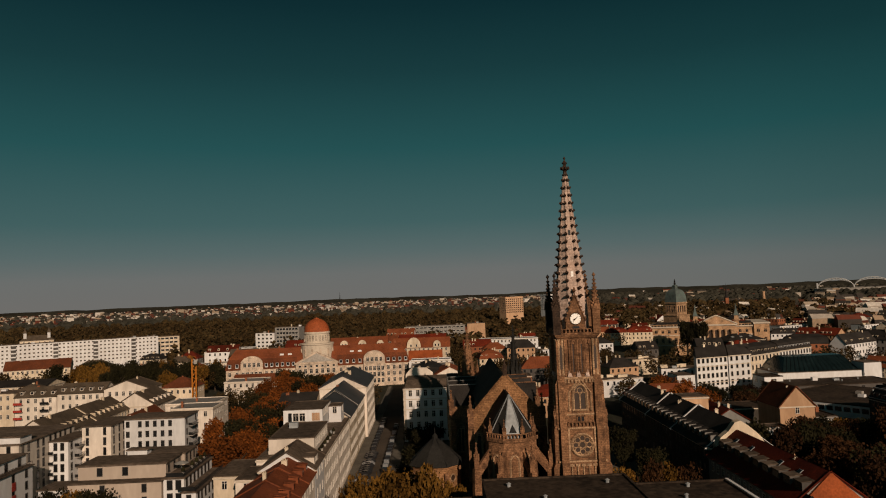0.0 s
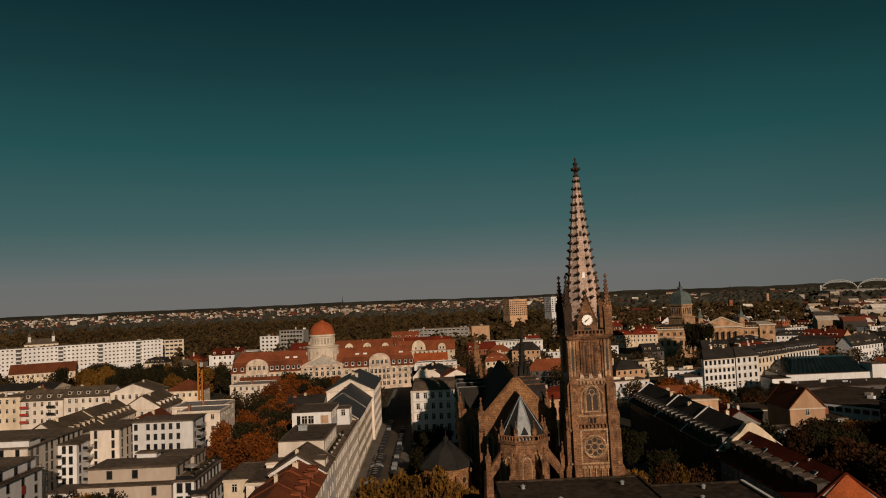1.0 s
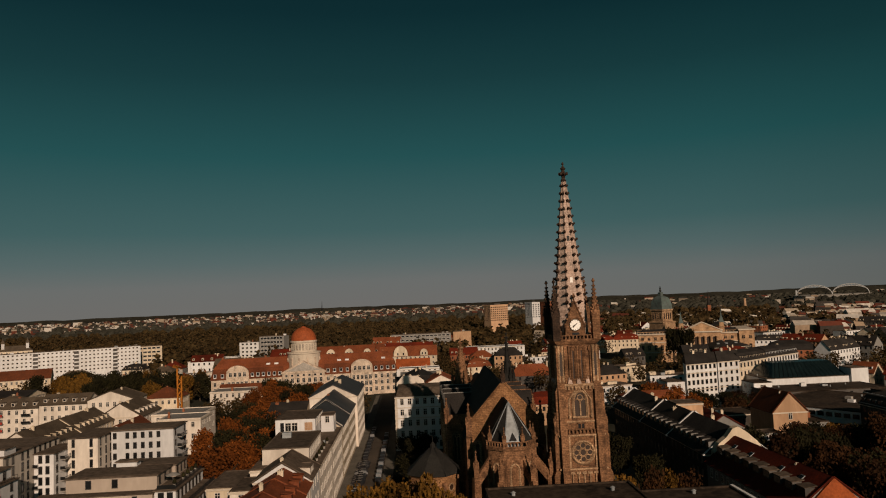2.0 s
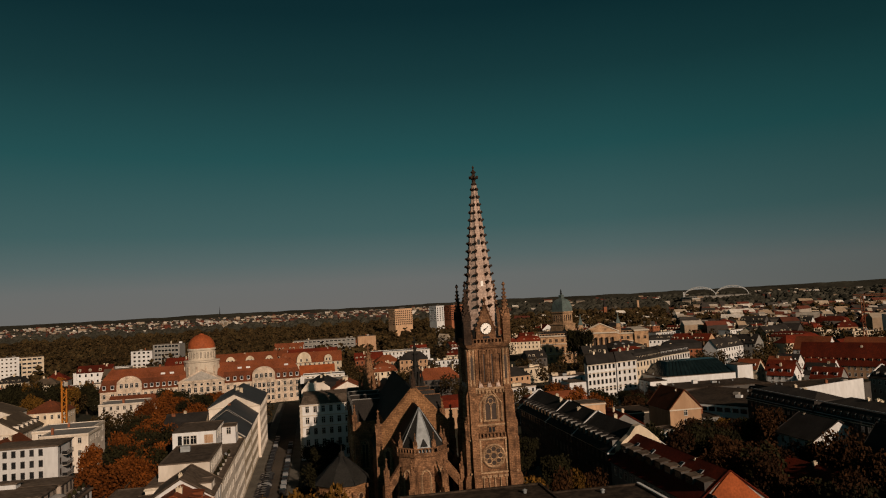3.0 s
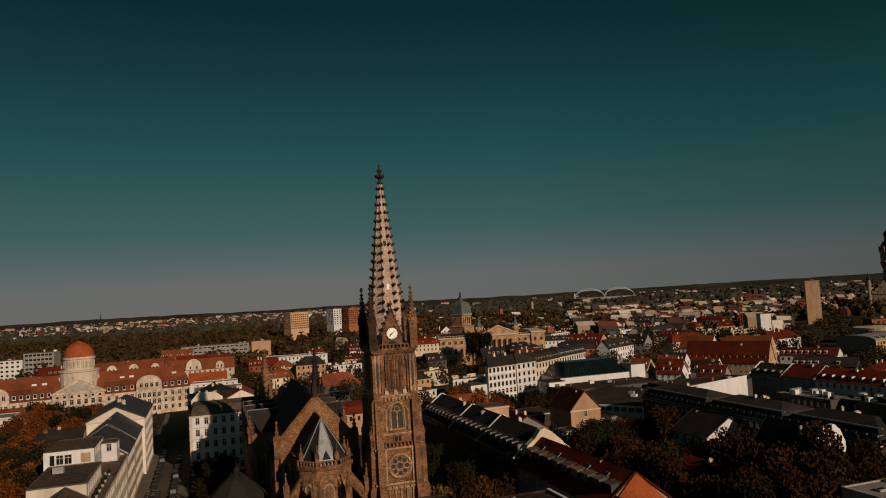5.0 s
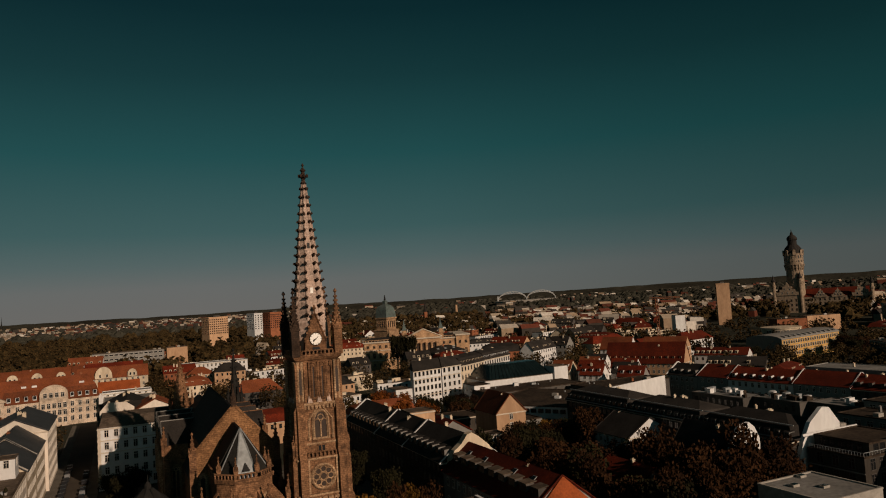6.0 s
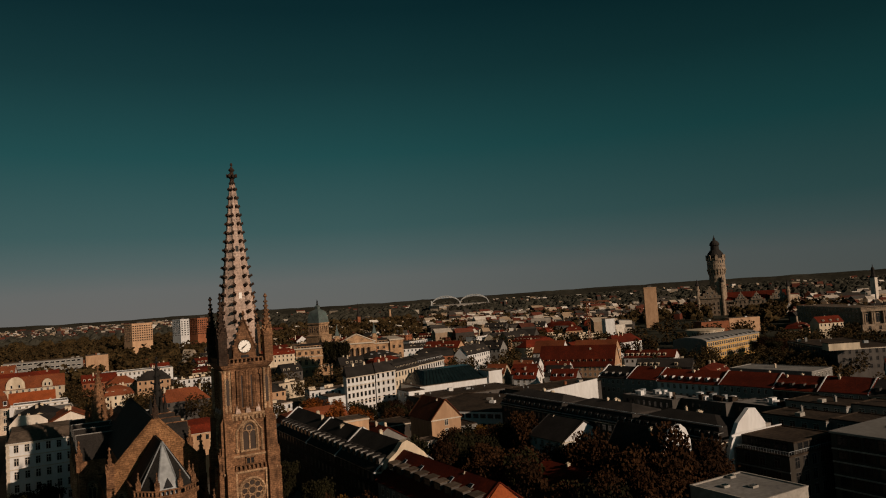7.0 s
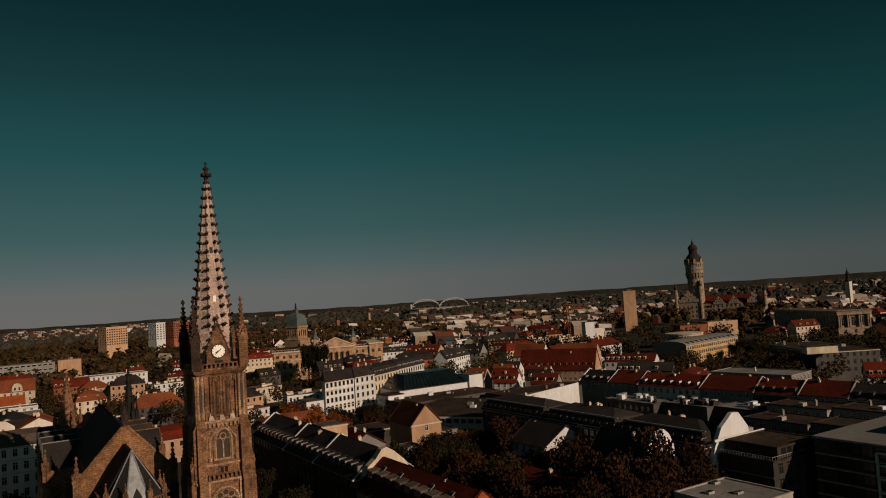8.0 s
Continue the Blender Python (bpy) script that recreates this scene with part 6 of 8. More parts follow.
house(85.5, 102, -55, -38.5, 13.6, "flat", 0, CONCRETE, GRAVEL_ROOF, "grey house with a pale flat roof", "", chimneys=0, ledge=False)
for x, y in ((90, -44), (97, -40), (94, -48)):
    m = M()
    m.box(-0.9, 0.9, -0.6, 0.6, 0, 0.5)
    m.box(-0.7, 0.7, -0.45, 0.45, 0.5, 0.62, 1)
    alone("roof_hatch", m, [CONCRETE, GLASS_ROOF], "small raised skylight on a pale flat roof", "skylight", at=pose(x, y, 13.7), group="skylights")
m = M()
m.extrude_y([(99, 0), (109, 0), (109, 17.2), (107.6, 20.2), (105.8, 21.6), (102.5, 21), (99, 17)], -18.5, -17.5)
alone("gable_wall", m, WHITE, "bare white gable wall behind the trees", "gable wall")
house(99.2, 109, -17.3, 2, 14, "gable_y", 6.0, DARK_WALL, SLATE, "grey yard house with a slate roof", "W", chimneys=1)
house(103.5, 121, 27, 44, 10.8, "gable_y", 5.2, WHITE, SLATE, "small white yard house with a dark gable roof", "SW", chimneys=1)
house(78, 90, -8, 10, 8, "gable_y", 3.5, GREY, RED_TILE, "low yard house with a dull red roof among trees", "SW", chimneys=1)

# terrace with red roofs, white party walls between
ends = (131, 113, 96, 64, 40, 22, 4, -20, -44)
for i, (ya, yb) in enumerate(zip(ends, ends[1:])):
    yc = (ya + yb) / 2
    xc = 221 + (112 - yc) * 0.12 + 0.6
    roof_m = (SLATE, RED_TILE, RED_TILE, RED_TILE, RED_TILE, RED_TILE, SLATE, RED_TILE)[i]
    house(xc - 8.5, xc + 8.5, yb + 0.1, ya - 0.1, 11.9 + 0.4 * (i % 2), "gable_y", 4.7, (GREY, GREY, WHITE, GREY, GREY_DARK, GREY, GREY_DARK, GREY)[i], roof_m,
          "town house in a " + ("slate" if roof_m is SLATE else "red") + "-roofed terrace with pale party walls", "WS", turn=6.8, dormers="W" if i % 2 == 0 else "", chimneys=2, group="red terrace", stacks=CREAM)
    m = M()
    for sx in (-1, 1):
        m.slab((sx * 8.9, -0.2, -0.3), (0, -0.2, 5.0), (0, 0.2, 5.0), (sx * 8.9, 0.2, -0.3), 0.5)
    alone("party_wall_coping", m, WHITE, "pale party wall standing above the red roofs", "coping", at=pose(221 + (112 - ya) * 0.12 + 0.6, ya, 12.1, 0, 0, 6.8))
house(246, 264, 40, 78, 15.6, "flat", 0, GREY, GRAVEL_ROOF, "grey flat-roofed house behind the red terrace", "S", turn=6.8, chimneys=3, ledge=False)
house(322, 338, 72, 79, 3.6, "flat", 0, CREAM, FELT, "pale stepped storey on a dark office roof", "", base=16.4, chimneys=0, ledge=False, turn=-33, category="roof storey", name="roof_storey")
house(348, 382, 66, 128, 16, "flat", 0, GREY_DARK, FELT, "broad dark office house with rows of windows", "WS", turn=-33, bay=3.4, chimneys=4, ledge=True, stacks=GREY)
for x_, y_, w_, wl_, rf_ in ((206, 184, 13, WHITE, RED_TILE), (219, 203, 15, GREY, RED_TILE), (231, 222, 12, WHITE, ORANGE_TILE), (224, 178, 14, GREY, SLATE), (238, 196, 15, WHITE, RED_TILE), (210, 220, 12, CREAM, ORANGE_TILE), (214, 160, 14, GREY, RED_TILE), (244, 232, 13, WHITE, SLATE)):
    lowh = house(x_ - w_ / 2, x_ + w_ / 2, y_ - 5.5, y_ + 5.5, 8.6, "gable_x", 5.2, wl_, rf_, "low town house with a steep roof and pale gable", "SE", turn=-58, chimneys=1, dormers="S", dwall=WHITE, floors=3, low=1, ledge=False, group="low houses")
house(246, 296, 208, 224, 7.4, "gable_x", 12.4, PEACH, RED_TILE, "long house with a steep dark red roof and peach gable", "SE", turn=-58, dormers="S", chimneys=2)
house(280, 302, 262, 278, 12, "gable_x", 8.0, WHITE, ORANGE_TILE, "white gabled house with an orange roof", "SE", turn=-58, chimneys=1)
house(300, 330, 240, 255, 12, "gable_x", 7.0, PEACH, ORANGE_TILE, "peach house with an orange roof", "SE", turn=-58, chimneys=1)
house(474, 484, 408, 418, 23, "flat", 0, WHITE, BITUMEN, "plain white cube-like office house", "", turn=-20, ledge=False, chimneys=0)
# yellow-fronted long building with a barrel roof
yel = thing("market_hall", pose(401.7, 213.3, 0, 0, 0, 10), "long hall with a yellow front and a grey barrel roof", "hall")
m = M()
m.box(-37.5, 37.5, -13, 13, 0, 14)
part("wall", m, YELLOW, yel)
m = M()
m.box(-37.8, -37.52, -13.2, 13.2, 0, 14)
part("end_wall", m, GREY, yel, "bare grey end wall")
m = M()
arc = [(-13.4 * math.cos(a), 14 + 5.0 * math.sin(a)) for a in [i * math.pi / 10 for i in range(11)]]
arc = [(y, 14 + (z - 14) * 0.6) for y, z in arc]
m.solid([(-38.1, y, z) for y, z in arc], [(37.8, y, z) for y, z in arc])
part("roof", m, GREY, yel)
window_grid(yel, 37.5, 13, "S", (4, 8.2, 12.0), 3.0, 1.9, 2.2)
for i in range(11):
    part("dormer", dormer_mesh(1.5, 1.5, 2.2, METAL_ROOF, GREY), None, yel, at=pose(-33 + i * 6.5, -12.6, 14.6))

# ---- law court with the green dome ----
def law_court():
    ob = thing("law_court", pose(176, 418, 0, 0, 0, -17), "large warm sandstone court building with a green copper dome", "public building")
    m = M()
    m.box(-28, 58, -16, 30, 0, 22)
    m.box(6, 34, -24, -16, 0, 23.5)
    m.box(48, 59, -18, 31, 0, 24)
    part("wall", m, STONE_WARM, ob)
    m = M()
    m.box(-29, 59, -17, 31, 22, 23)
    m.box(5, 35, -25, -16, 23.5, 24.5)
    m.box(47.4, 59.8, -18.8, 31.6, 24, 25)
    for z in (7.5, 15.6):
        m.box(-28.4, 6, -16.5, -16, z, z + 0.6)
        m.box(34, 48, -16.5, -16, z, z + 0.6)
    part("cornice", m, TRIM, ob)
    m = M()
    n = 34
    for i in range(n):
        x = -28 + 86 * (i + 0.5) / n
        if not 4 < x < 36:
            m.box(x - 0.25, x + 0.25, -16.8, -16.3, 23.0, 24.1)
    m.box(-28.6, 5, -17, -16.2, 24.1, 24.5)
    m.box(35, 47.4, -17, -16.2, 24.1, 24.5)
    part("balustrade", m, STONE_WARM, ob)
    m = M()
    m.extrude_y([(5.0, 24.5), (35.0, 24.5), (20, 31.2)], -24.8, -10)
    part("pediment", m, STONE_WARM, ob)
    m = M()
    m.bar((4.6, -24.9, 24.6), (20, -24.9, 31.5), 0.5)
    m.bar((35.4, -24.9, 24.6), (20, -24.9, 31.5), 0.5)
    part("raking_cornice", m, TRIM, ob)
    for x in (5, 35):
        m = M()
        m.stack(x, -22, [(1.8, 23), (1.8, 27), (2.2, 27.3), (2.2, 28), (1.7, 28.2), (1.5, 31)])
        part("corner_turret", m, STONE_WARM, ob)
        m = M()
        m.stack(x, -22, [(1.9, 31), (1.2, 33.5), (0.5, 36.5), (0.1, 40)])
        part("turret_cap", m, COPPER, ob, "small green copper turret cap")
    for i in range(6):
        m = M()
        m.lathe([(1.1, 3), (0.95, 19), (1.3, 19.8), (1.3, 20.6)], 10, 9 + i * 4.4, -24.9)
        part("column", m, STONE_WARM, ob)
    # flat dark panel on the wall, painted shade for the portico
    m = M()
    m.box(8, 32, -24.1, -23.9, 3, 20)
    part("portico_recess", m, BLIND, ob, "flat dark panel painting the shade behind the columns")
    for x in (-25, -20, -15, -10, -5, 0, 38, 43, 51, 56):
        for z in (4, 11.6, 18.8):
            part("window", window_mesh(2.0, 4.0 if z == 11.6 else 2.4, True, STONE_WARM), None, ob, at=pose(x, -16 if x < 47 else -18, z))
    # square drum set cornerwise, with a four-sided dome
    m = M()
    m.stack(0, 0, [(7.4, 20), (7.4, 30.5), (7.8, 30.8), (7.8, 31.6), (5.9, 32), (5.9, 40.2), (6.5, 40.8), (6.5, 42)])
    # drum stone browner than the walls, its shade put into the colour
    drum = part("drum", m, STONE_TRIM, ob, at=pose(-8.1, 5.9, 0, 0, 0, 46))
    for side in range(4):
        for i in range(4):
            part("drum_window", window_mesh(1.2, 5.0, False, STONE_WARM), None, drum, at=pose(0, 0, 0, 0, 0, side * 90) @ pose(-3.75 + 2.5 * i, -5.9, 36.4))
    m = M()
    m.stack(0, 0, [(6.3, 42)] + [(6.1 * math.cos(a) ** 0.5, 42 + 10.6 * math.sin(a)) for a in [k * math.pi / 22 for k in range(1, 10)]] + [(1.5, 53.2), (1.4, 55.2), (1.8, 55.5), (0.8, 56.4)])
    dome = part("dome", m, COPPER, drum, "four-sided green copper dome with a lantern")
    m = M()
    m.lathe([(0.7, 56.3), (0.9, 57.4), (0.55, 58.6), (0.7, 59.4), (0.3, 60.2), (0.35, 60.8), (0.05, 61.2)], 8)
    part("dome_figure", m, IRON, drum, "dark bronze figure on the lantern")
    m = M()
    m.solid([(-28, -15, 23), (5, -15, 23), (5, 2, 23), (-28, 2, 23)], [(-24, -8, 26), (5, -8, 26), (5, -6, 26), (-24, -6, 26)])
    m.solid([(35, -15, 23), (47, -15, 23), (47, 2, 23), (35, 2, 23)], [(35, -8, 26), (47, -8, 26), (47, -6, 26), (35, -6, 26)])
    part("roof", m, SLATE, ob)


law_court()

# ---- town hall with the tall tower ----
def town_hall():
    ob = thing("town_hall", pose(897, 610, 0, 0, 0, -56), "large stone town hall with stepped gables and a tall tower", "town hall")
    m = M()
    m.box(-30, 96, -26, 12, 0, 22)
    m.box(-30, 4, -30, 12, 0, 27)
    part("wall", m, TOWN_STONE, ob)
    m = M()
    for x0, x1, z0, z1 in ((-30, 4, 27, 38), (4, 96, 22, 34)):
        m.solid([(x0, -26, z0), (x1, -26, z0), (x1, 12, z0), (x0, 12, z0)], [(x0 + 4, -8, z1), (x1 - 4, -8, z1), (x1 - 4, -6, z1), (x0 + 4, -6, z1)])
    roof = part("roof", m, RED_TILE, ob)
    for x, base_z, half, top, yy in ((-13, 26, 15, 45, -31), (30, 21, 8, 34, -27), (52, 21, 8, 34, -27), (82, 21, 12, 40, -28)):
        m = M()
        k = half / 9
        q = (top - base_z) / 24
        out = [(x - 9 * k, base_z), (x + 9 * k, base_z), (x + 9 * k, base_z + 6 * q), (x + 6.5 * k, base_z + 6 * q), (x + 6.2 * k, base_z + 11 * q), (x + 4 * k, base_z + 11 * q), (x + 3.6 * k, base_z + 17 * q), (x + 1.8 * k, base_z + 17 * q), (x, top),
               (x - 1.8 * k, base_z + 17 * q), (x - 3.6 * k, base_z + 17 * q), (x - 4 * k, base_z + 11 * q), (x - 6.2 * k, base_z + 11 * q), (x - 6.5 * k, base_z + 6 * q), (x - 9 * k, base_z + 6 * q)]
        m.extrude_y(out, yy, yy + 3)
        gb = part("gable", m, TOWN_STONE, ob, "stepped stone gable")
        for r in range(2):
            for i in range(3 - r):
                part("window", window_mesh(1.8, 2.8), None, gb, at=pose(x + (i - (2 - r) / 2) * 4.2 * k, yy, base_z + 3.5 + r * 7 * q))
    for x, hgt in ((-31, 54), (5, 58), (95, 46)):
        m = M()
        m.lathe([(2.6, 0), (2.6, hgt - 16), (3.1, hgt - 15.4), (3.1, hgt - 13), (2.2, hgt - 12), (2.2, hgt - 8), (2.7, hgt - 7.6), (1.0, hgt - 3), (0.2, hgt)], 10, x, -29)
        tr = part("turret", m, TOWN_STONE, ob)
        m = M()
        m.lathe([(2.9, hgt - 7.6), (3.1, hgt - 5.5), (1.7, hgt - 3.4), (1.4, hgt - 1.6), (1.7, hgt - 1.2), (0.6, hgt + 0.8), (0.1, hgt + 3)], 10, x, -29)
        part("turret_cap", m, SLATE, tr, "dark onion-shaped turret cap")
    for i in range(20):
        for z in (5, 11.5, 18):
            part("window", window_mesh(2.2, 3.6, True, TOWN_STONE), None, ob, at=pose(-27 + i * 6.2, -30 if i < 5 else -26, z))
    m = M()
    tx, ty = -2.0, -17.0
    m.lathe([(12.4, 0), (12.0, 40), (11.6, 64), (12.4, 66), (13.2, 72), (13.2, 86), (13.8, 86.6), (13.8, 87.4)], 24, tx, ty)
    tw = part("tower", m, TOWN_STONE, ob, "tall round stone tower")
    m = M()
    m.lathe([(13.2, 87.4), (12.8, 90), (11.4, 95), (8.8, 98.5), (7.4, 100), (6.4, 101), (6.2, 107), (7.4, 108), (7.0, 111), (4.8, 114), (2.4, 115.6), (1.9, 117), (2.2, 117.8), (0.8, 120), (0.15, 124)], 16, tx, ty)
    part("tower_cap", m, SLATE, tw, "dark copper cap with a lantern")
    for k in range(8):
        a = k * math.pi / 4 + 0.2
        f = M()
        f.solid([(-2.2, -1.2, 84.5), (2.2, -1.2, 84.5), (2.2, 1.5, 84.5), (-2.2, 1.5, 84.5)], [(-1.9, -1.2, 90.5), (1.9, -1.2, 90.5), (1.9, 1.5, 90.5), (-1.9, 1.5, 90.5)])
        f.solid([(-2.4, -1.3, 90.5), (2.4, -1.3, 90.5), (2.4, 1.5, 90.5), (-2.4, 1.5, 90.5)], [(-0.2, -1.3, 93.2), (0.2, -1.3, 93.2), (0.2, 1.5, 92.6), (-0.2, 1.5, 92.6)])
        part("gable_dormer", f, TOWN_STONE, tw, at=pose(tx + 13.0 * math.cos(a), ty + 13.0 * math.sin(a), 0, 0, 0, math.degrees(a) + 90))
    for k in range(20):
        a = k * math.pi / 10
        for z, w, h in ((82.0, 2.0, 4.2), (75.6, 1.6, 2.6)):
            part("window", window_mesh(w, h, False, TOWN_STONE), None, tw, at=pose(tx + 13.12 * math.cos(a), ty + 13.12 * math.sin(a), z, 0, 0, math.degrees(a) + 90))
        f = M()
        f.solid([(-0.6, -0.4, 62), (0.6, -0.4, 62), (0.6, 0.8, 62), (-0.6, 0.8, 62)], [(-0.9, -2.2, 70), (0.9, -2.2, 70), (0.9, 0.8, 70), (-0.9, 0.8, 70)])
        f.box(-1.6, 1.6, -2.4, 0.4, 70, 71)
        part("corbel", f, TOWN_STONE, tw, at=pose(tx + 11.8 * math.cos(a), ty + 11.8 * math.sin(a), 0, 0, 0, math.degrees(a) + 90))
    for k in range(10):
        a = k * math.pi / 5 + 0.1
        for z in (20, 32, 44, 55):
            part("slit_window", window_mesh(0.9, 3.0, False, TOWN_STONE), None, tw, at=pose(tx + 11.98 * math.cos(a), ty + 11.98 * math.sin(a), z, 0, 0, math.degrees(a) + 90))


town_hall()

# ---- towers and blocks on the skyline ----
def block(x, y, w, d, h, turn, mats, label, floors, bay):
    ob = thing("tower_block", pose(x, y, 0, 0, 0, turn), label, "tower block")
    m = M()
    m.box(-w / 2, w / 2, -d / 2, d / 2, 0, h)
    m.box(-w / 2 - 0.3, w / 2 + 0.3, -d / 2 - 0.3, d / 2 + 0.3, h, h + 1.2)
    part("wall", m, mats, ob)
    m = M()
    m.box(-w / 6, w / 6, -d / 4, d / 4, h + 1.2, h + 3.2)
    part("plant_room", m, GREY_DARK, ob)
    me = window_mesh(bay * 0.62, 1.5, False, mats)
    for k in range(floors):
        z = h - 2.2 - k * 3.0
        for side, run in (("S", w), ("W", d)):
            n = int((run - 1) / bay)
            for i in range(n):
                part("window", me, None, ob, at=on_wall(side, w / 2, d / 2, -run / 2 + (i + 0.5) * run / n, z))
        m = M()
        m.box(-w / 2 - 0.15, w / 2 + 0.15, -d / 2 - 0.15, -d / 2, z - 1.35, z - 1.0)
        part("floor_band", m, mats, ob)


block(80, 853, 29, 18, 46, 26, PEACH, "beige tower block with bands of windows", 7, 3.0)
block(139, 892, 14, 18, 47, 26, WHITE, "white tower block behind the woods", 7, 3.4)
block(166, 895, 24, 18, 47, 26, BRICK, "reddish brown tower block", 7, 3.2)
block(646, 515, 15.5, 9, 50, -37, PEACH, "plain sand-coloured tower block with a bare end wall", 0, 8)
house(-60, 0, 560, 574, 24, "flat", 0, GREY, BITUMEN, "grey banded office building", "S", bay=4, floors=6, win=(3, 1.4), cross=False, low=3, ledge=False, category="office block", name="office_block")
house(2, 20, 556, 572, 25, "flat", 0, PEACH, BITUMEN, "peach end block of the office building", "", ledge=False, category="office block", name="office_block")
house(-202, -183, 524, 538, 25, "flat", 0, WHITE, BITUMEN, "white stepped block with window bands", "S", bay=3.6, floors=7, win=(2.0, 1.5), cross=False, low=3, ledge=False, category="office block", name="office_block", turn=-10)
house(-182, -158, 518, 532, 30, "flat", 0, GREY, BITUMEN, "grey office block with dark window bands", "S", bay=3.0, floors=8, win=(2.6, 1.9), cross=False, low=3, ledge=False, category="office block", name="office_block", turn=-10)

for x_, y_, h_, r_ in ((651, 1300, 34, 3.0),):
    m = M()
    m.lathe([(r_ * 1.3, 0), (r_, h_ * 0.5), (r_ * 0.85, h_ - 1.2), (r_ * 1.05, h_ - 1.0), (r_ * 1.05, h_)], 12)
    alone("factory_chimney", m, PEACH, "pale brick factory chimney among trees", "chimney", at=pose(x_, y_, 0))
spirelet = thing("far_steeple", pose(491, 1100, 0), "thin dark church steeple among trees", "steeple")
m = M()
m.box(-3, 3, -3, 3, 0, 28)
part("wall", m, BRICK, spirelet)
m = M()
m.lathe([(3.6, 28), (2.4, 33), (0.3, 51), (0.1, 54)], 8)
part("spire", m, SLATE, spirelet)
for x0_, x1_, y_, ev_, wl_, rf_, k_ in ((-226, -208, 443, 15, WHITE, BITUMEN, "flat"), (-206, -188, 455, 16, WHITE, GRAVEL_ROOF, "flat"), (-232, -214, 372, 13, CREAM, ROOF_BROWN, "hip"), (-210, -192, 366, 11, WHITE, GRAVEL_ROOF, "flat"), (-246, -234, 378, 11, WHITE, GRAVEL_ROOF, "flat"), (-262, -246, 398, 14, CREAM, SLATE, "mansard"), (-188, -166, 338, 14, WARM_WHITE, GRAVEL_ROOF, "flat"), (-240, -214, 316, 12, CREAM, ROOF_BROWN, "gable_x"), (-205, -186, 318, 12, BRICK, ORANGE_TILE, "hip"), (-250, -232, 340, 10, CREAM, ORANGE_TILE, "hip")):
    house(x0_, x1_, y_, y_ + 13, ev_, k_, 4.5, wl_, rf_, "town house with a " + {"flat": "flat roof", "hip": "hipped roof", "mansard": "dormered mansard", "gable_x": "brown pitched roof"}[k_] + " between trees by the woods", "SE", chimneys=2, dormers="S" if k_ == "mansard" else "", group="houses by the woods", bay=3.2)
dark_roofs = house(184, 214, 364, 384, 13.5, "hip", 4.5, DARK_WALL, SLATE, "dark-roofed house with bright skylights before the court", "S", chimneys=2, turn=10)
for x_ in (-9, -2, 6):
    m = M()
    m.box(-1.1, 1.1, -0.8, 0.8, 0, 0.2)
    part("skylight", m, METAL_ROOF, dark_roofs, at=pose(x_, -5.2, 15.85, 24, 0, 0))

# church tower in the old town, far off
ct = thing("old_church_tower", pose(1108, 492, 0), "slim pale church tower with a dark cap", "church tower")
m = M()
m.box(-3.8, 3.8, -3.8, 3.8, 0, 42)
m.box(-4.2, 4.2, -4.2, 4.2, 41.2, 42)
part("wall", m, WARM_WHITE, ct)
m = M()
m.lathe([(4.4, 42), (4.2, 44.5), (2.6, 47), (2.4, 53), (3.0, 54), (2.2, 57), (0.7, 59.5), (0.2, 64)], 8)
part("cap", m, SLATE, ct)
pub = house(644, 676, 214, 335, 22, "flat", 0, TOWN_STONE, BITUMEN, "long dark classical public building with a columned end", "W", bay=6, floors=4, win=(2.2, 3), turn=-31, low=1, ledge=True, chimneys=4, stacks=TOWN_STONE, category="public building", name="public_building")
for x_ in (-14.4, -12.6, -6.2, -4.4, 4.4, 6.2, 12.6, 14.4):
    m = M()
    m.lathe([(0.95, 7), (0.85, 7.6), (0.7, 17.6), (1.0, 18.6)], 10)
    part("column", m, TOWN_STONE, pub, at=pose(x_, -62.0, 0))
m = M()
m.box(-16, 16, -63.2, -60.5, 18.6, 21.0)
m.box(-16, 16, -63.2, -60.5, 0, 7)
m.box(-16.4, 16.4, -63.6, -60.5, 21.0, 21.6)
for i in range(20):
    m.box(-15.8 + i * 1.64, -15.3 + i * 1.64, -63.0, -62.6, 21.6, 22.7)
m.box(-16, 16, -63.1, -62.5, 22.7, 23.1)
part("portico", m, TOWN_STONE, pub)
for x_ in (-9.4, 0, 9.4):
    part("window", window_mesh(3.4, 8.0, True, TOWN_STONE), None, pub, at=pose(x_, -60.5, 12.6))
    part("window", window_mesh(2.4, 3.4, True, TOWN_STONE), None, pub, at=pose(x_, -63.2, 3.6))
house(588, 622, 343, 357, 15, "flat", 0, PEACH, BITUMEN, "plain sand-coloured long low box", "", turn=-22, ledge=False, chimneys=0)
house(556, 586, 352, 368, 13.5, "flat", 0, BRICK, FELT, "low brown box beside a sand-coloured one", "", turn=-22, ledge=False, chimneys=0)
rd = thing("round_building", pose(486, 296, 0), "round pale building with a ring of windows", "pavilion")
m = M()
m.lathe([(16, 0), (16, 11.5), (16.6, 11.7), (16.6, 12.5), (15.5, 12.6), (0.5, 13.6)], 28)
part("wall", m, CREAM, rd)
for k in range(22):
    a = math.pi + k * math.pi / 21
    part("window", window_mesh(1.7, 2.6), None, rd, at=pose(16 * math.cos(a), 16 * math.sin(a), 9, 0, 0, math.degrees(a) + 90))
    part("window", window_mesh(1.7, 2.6), None, rd, at=pose(16 * math.cos(a), 16 * math.sin(a), 4.5, 0, 0, math.degrees(a) + 90))

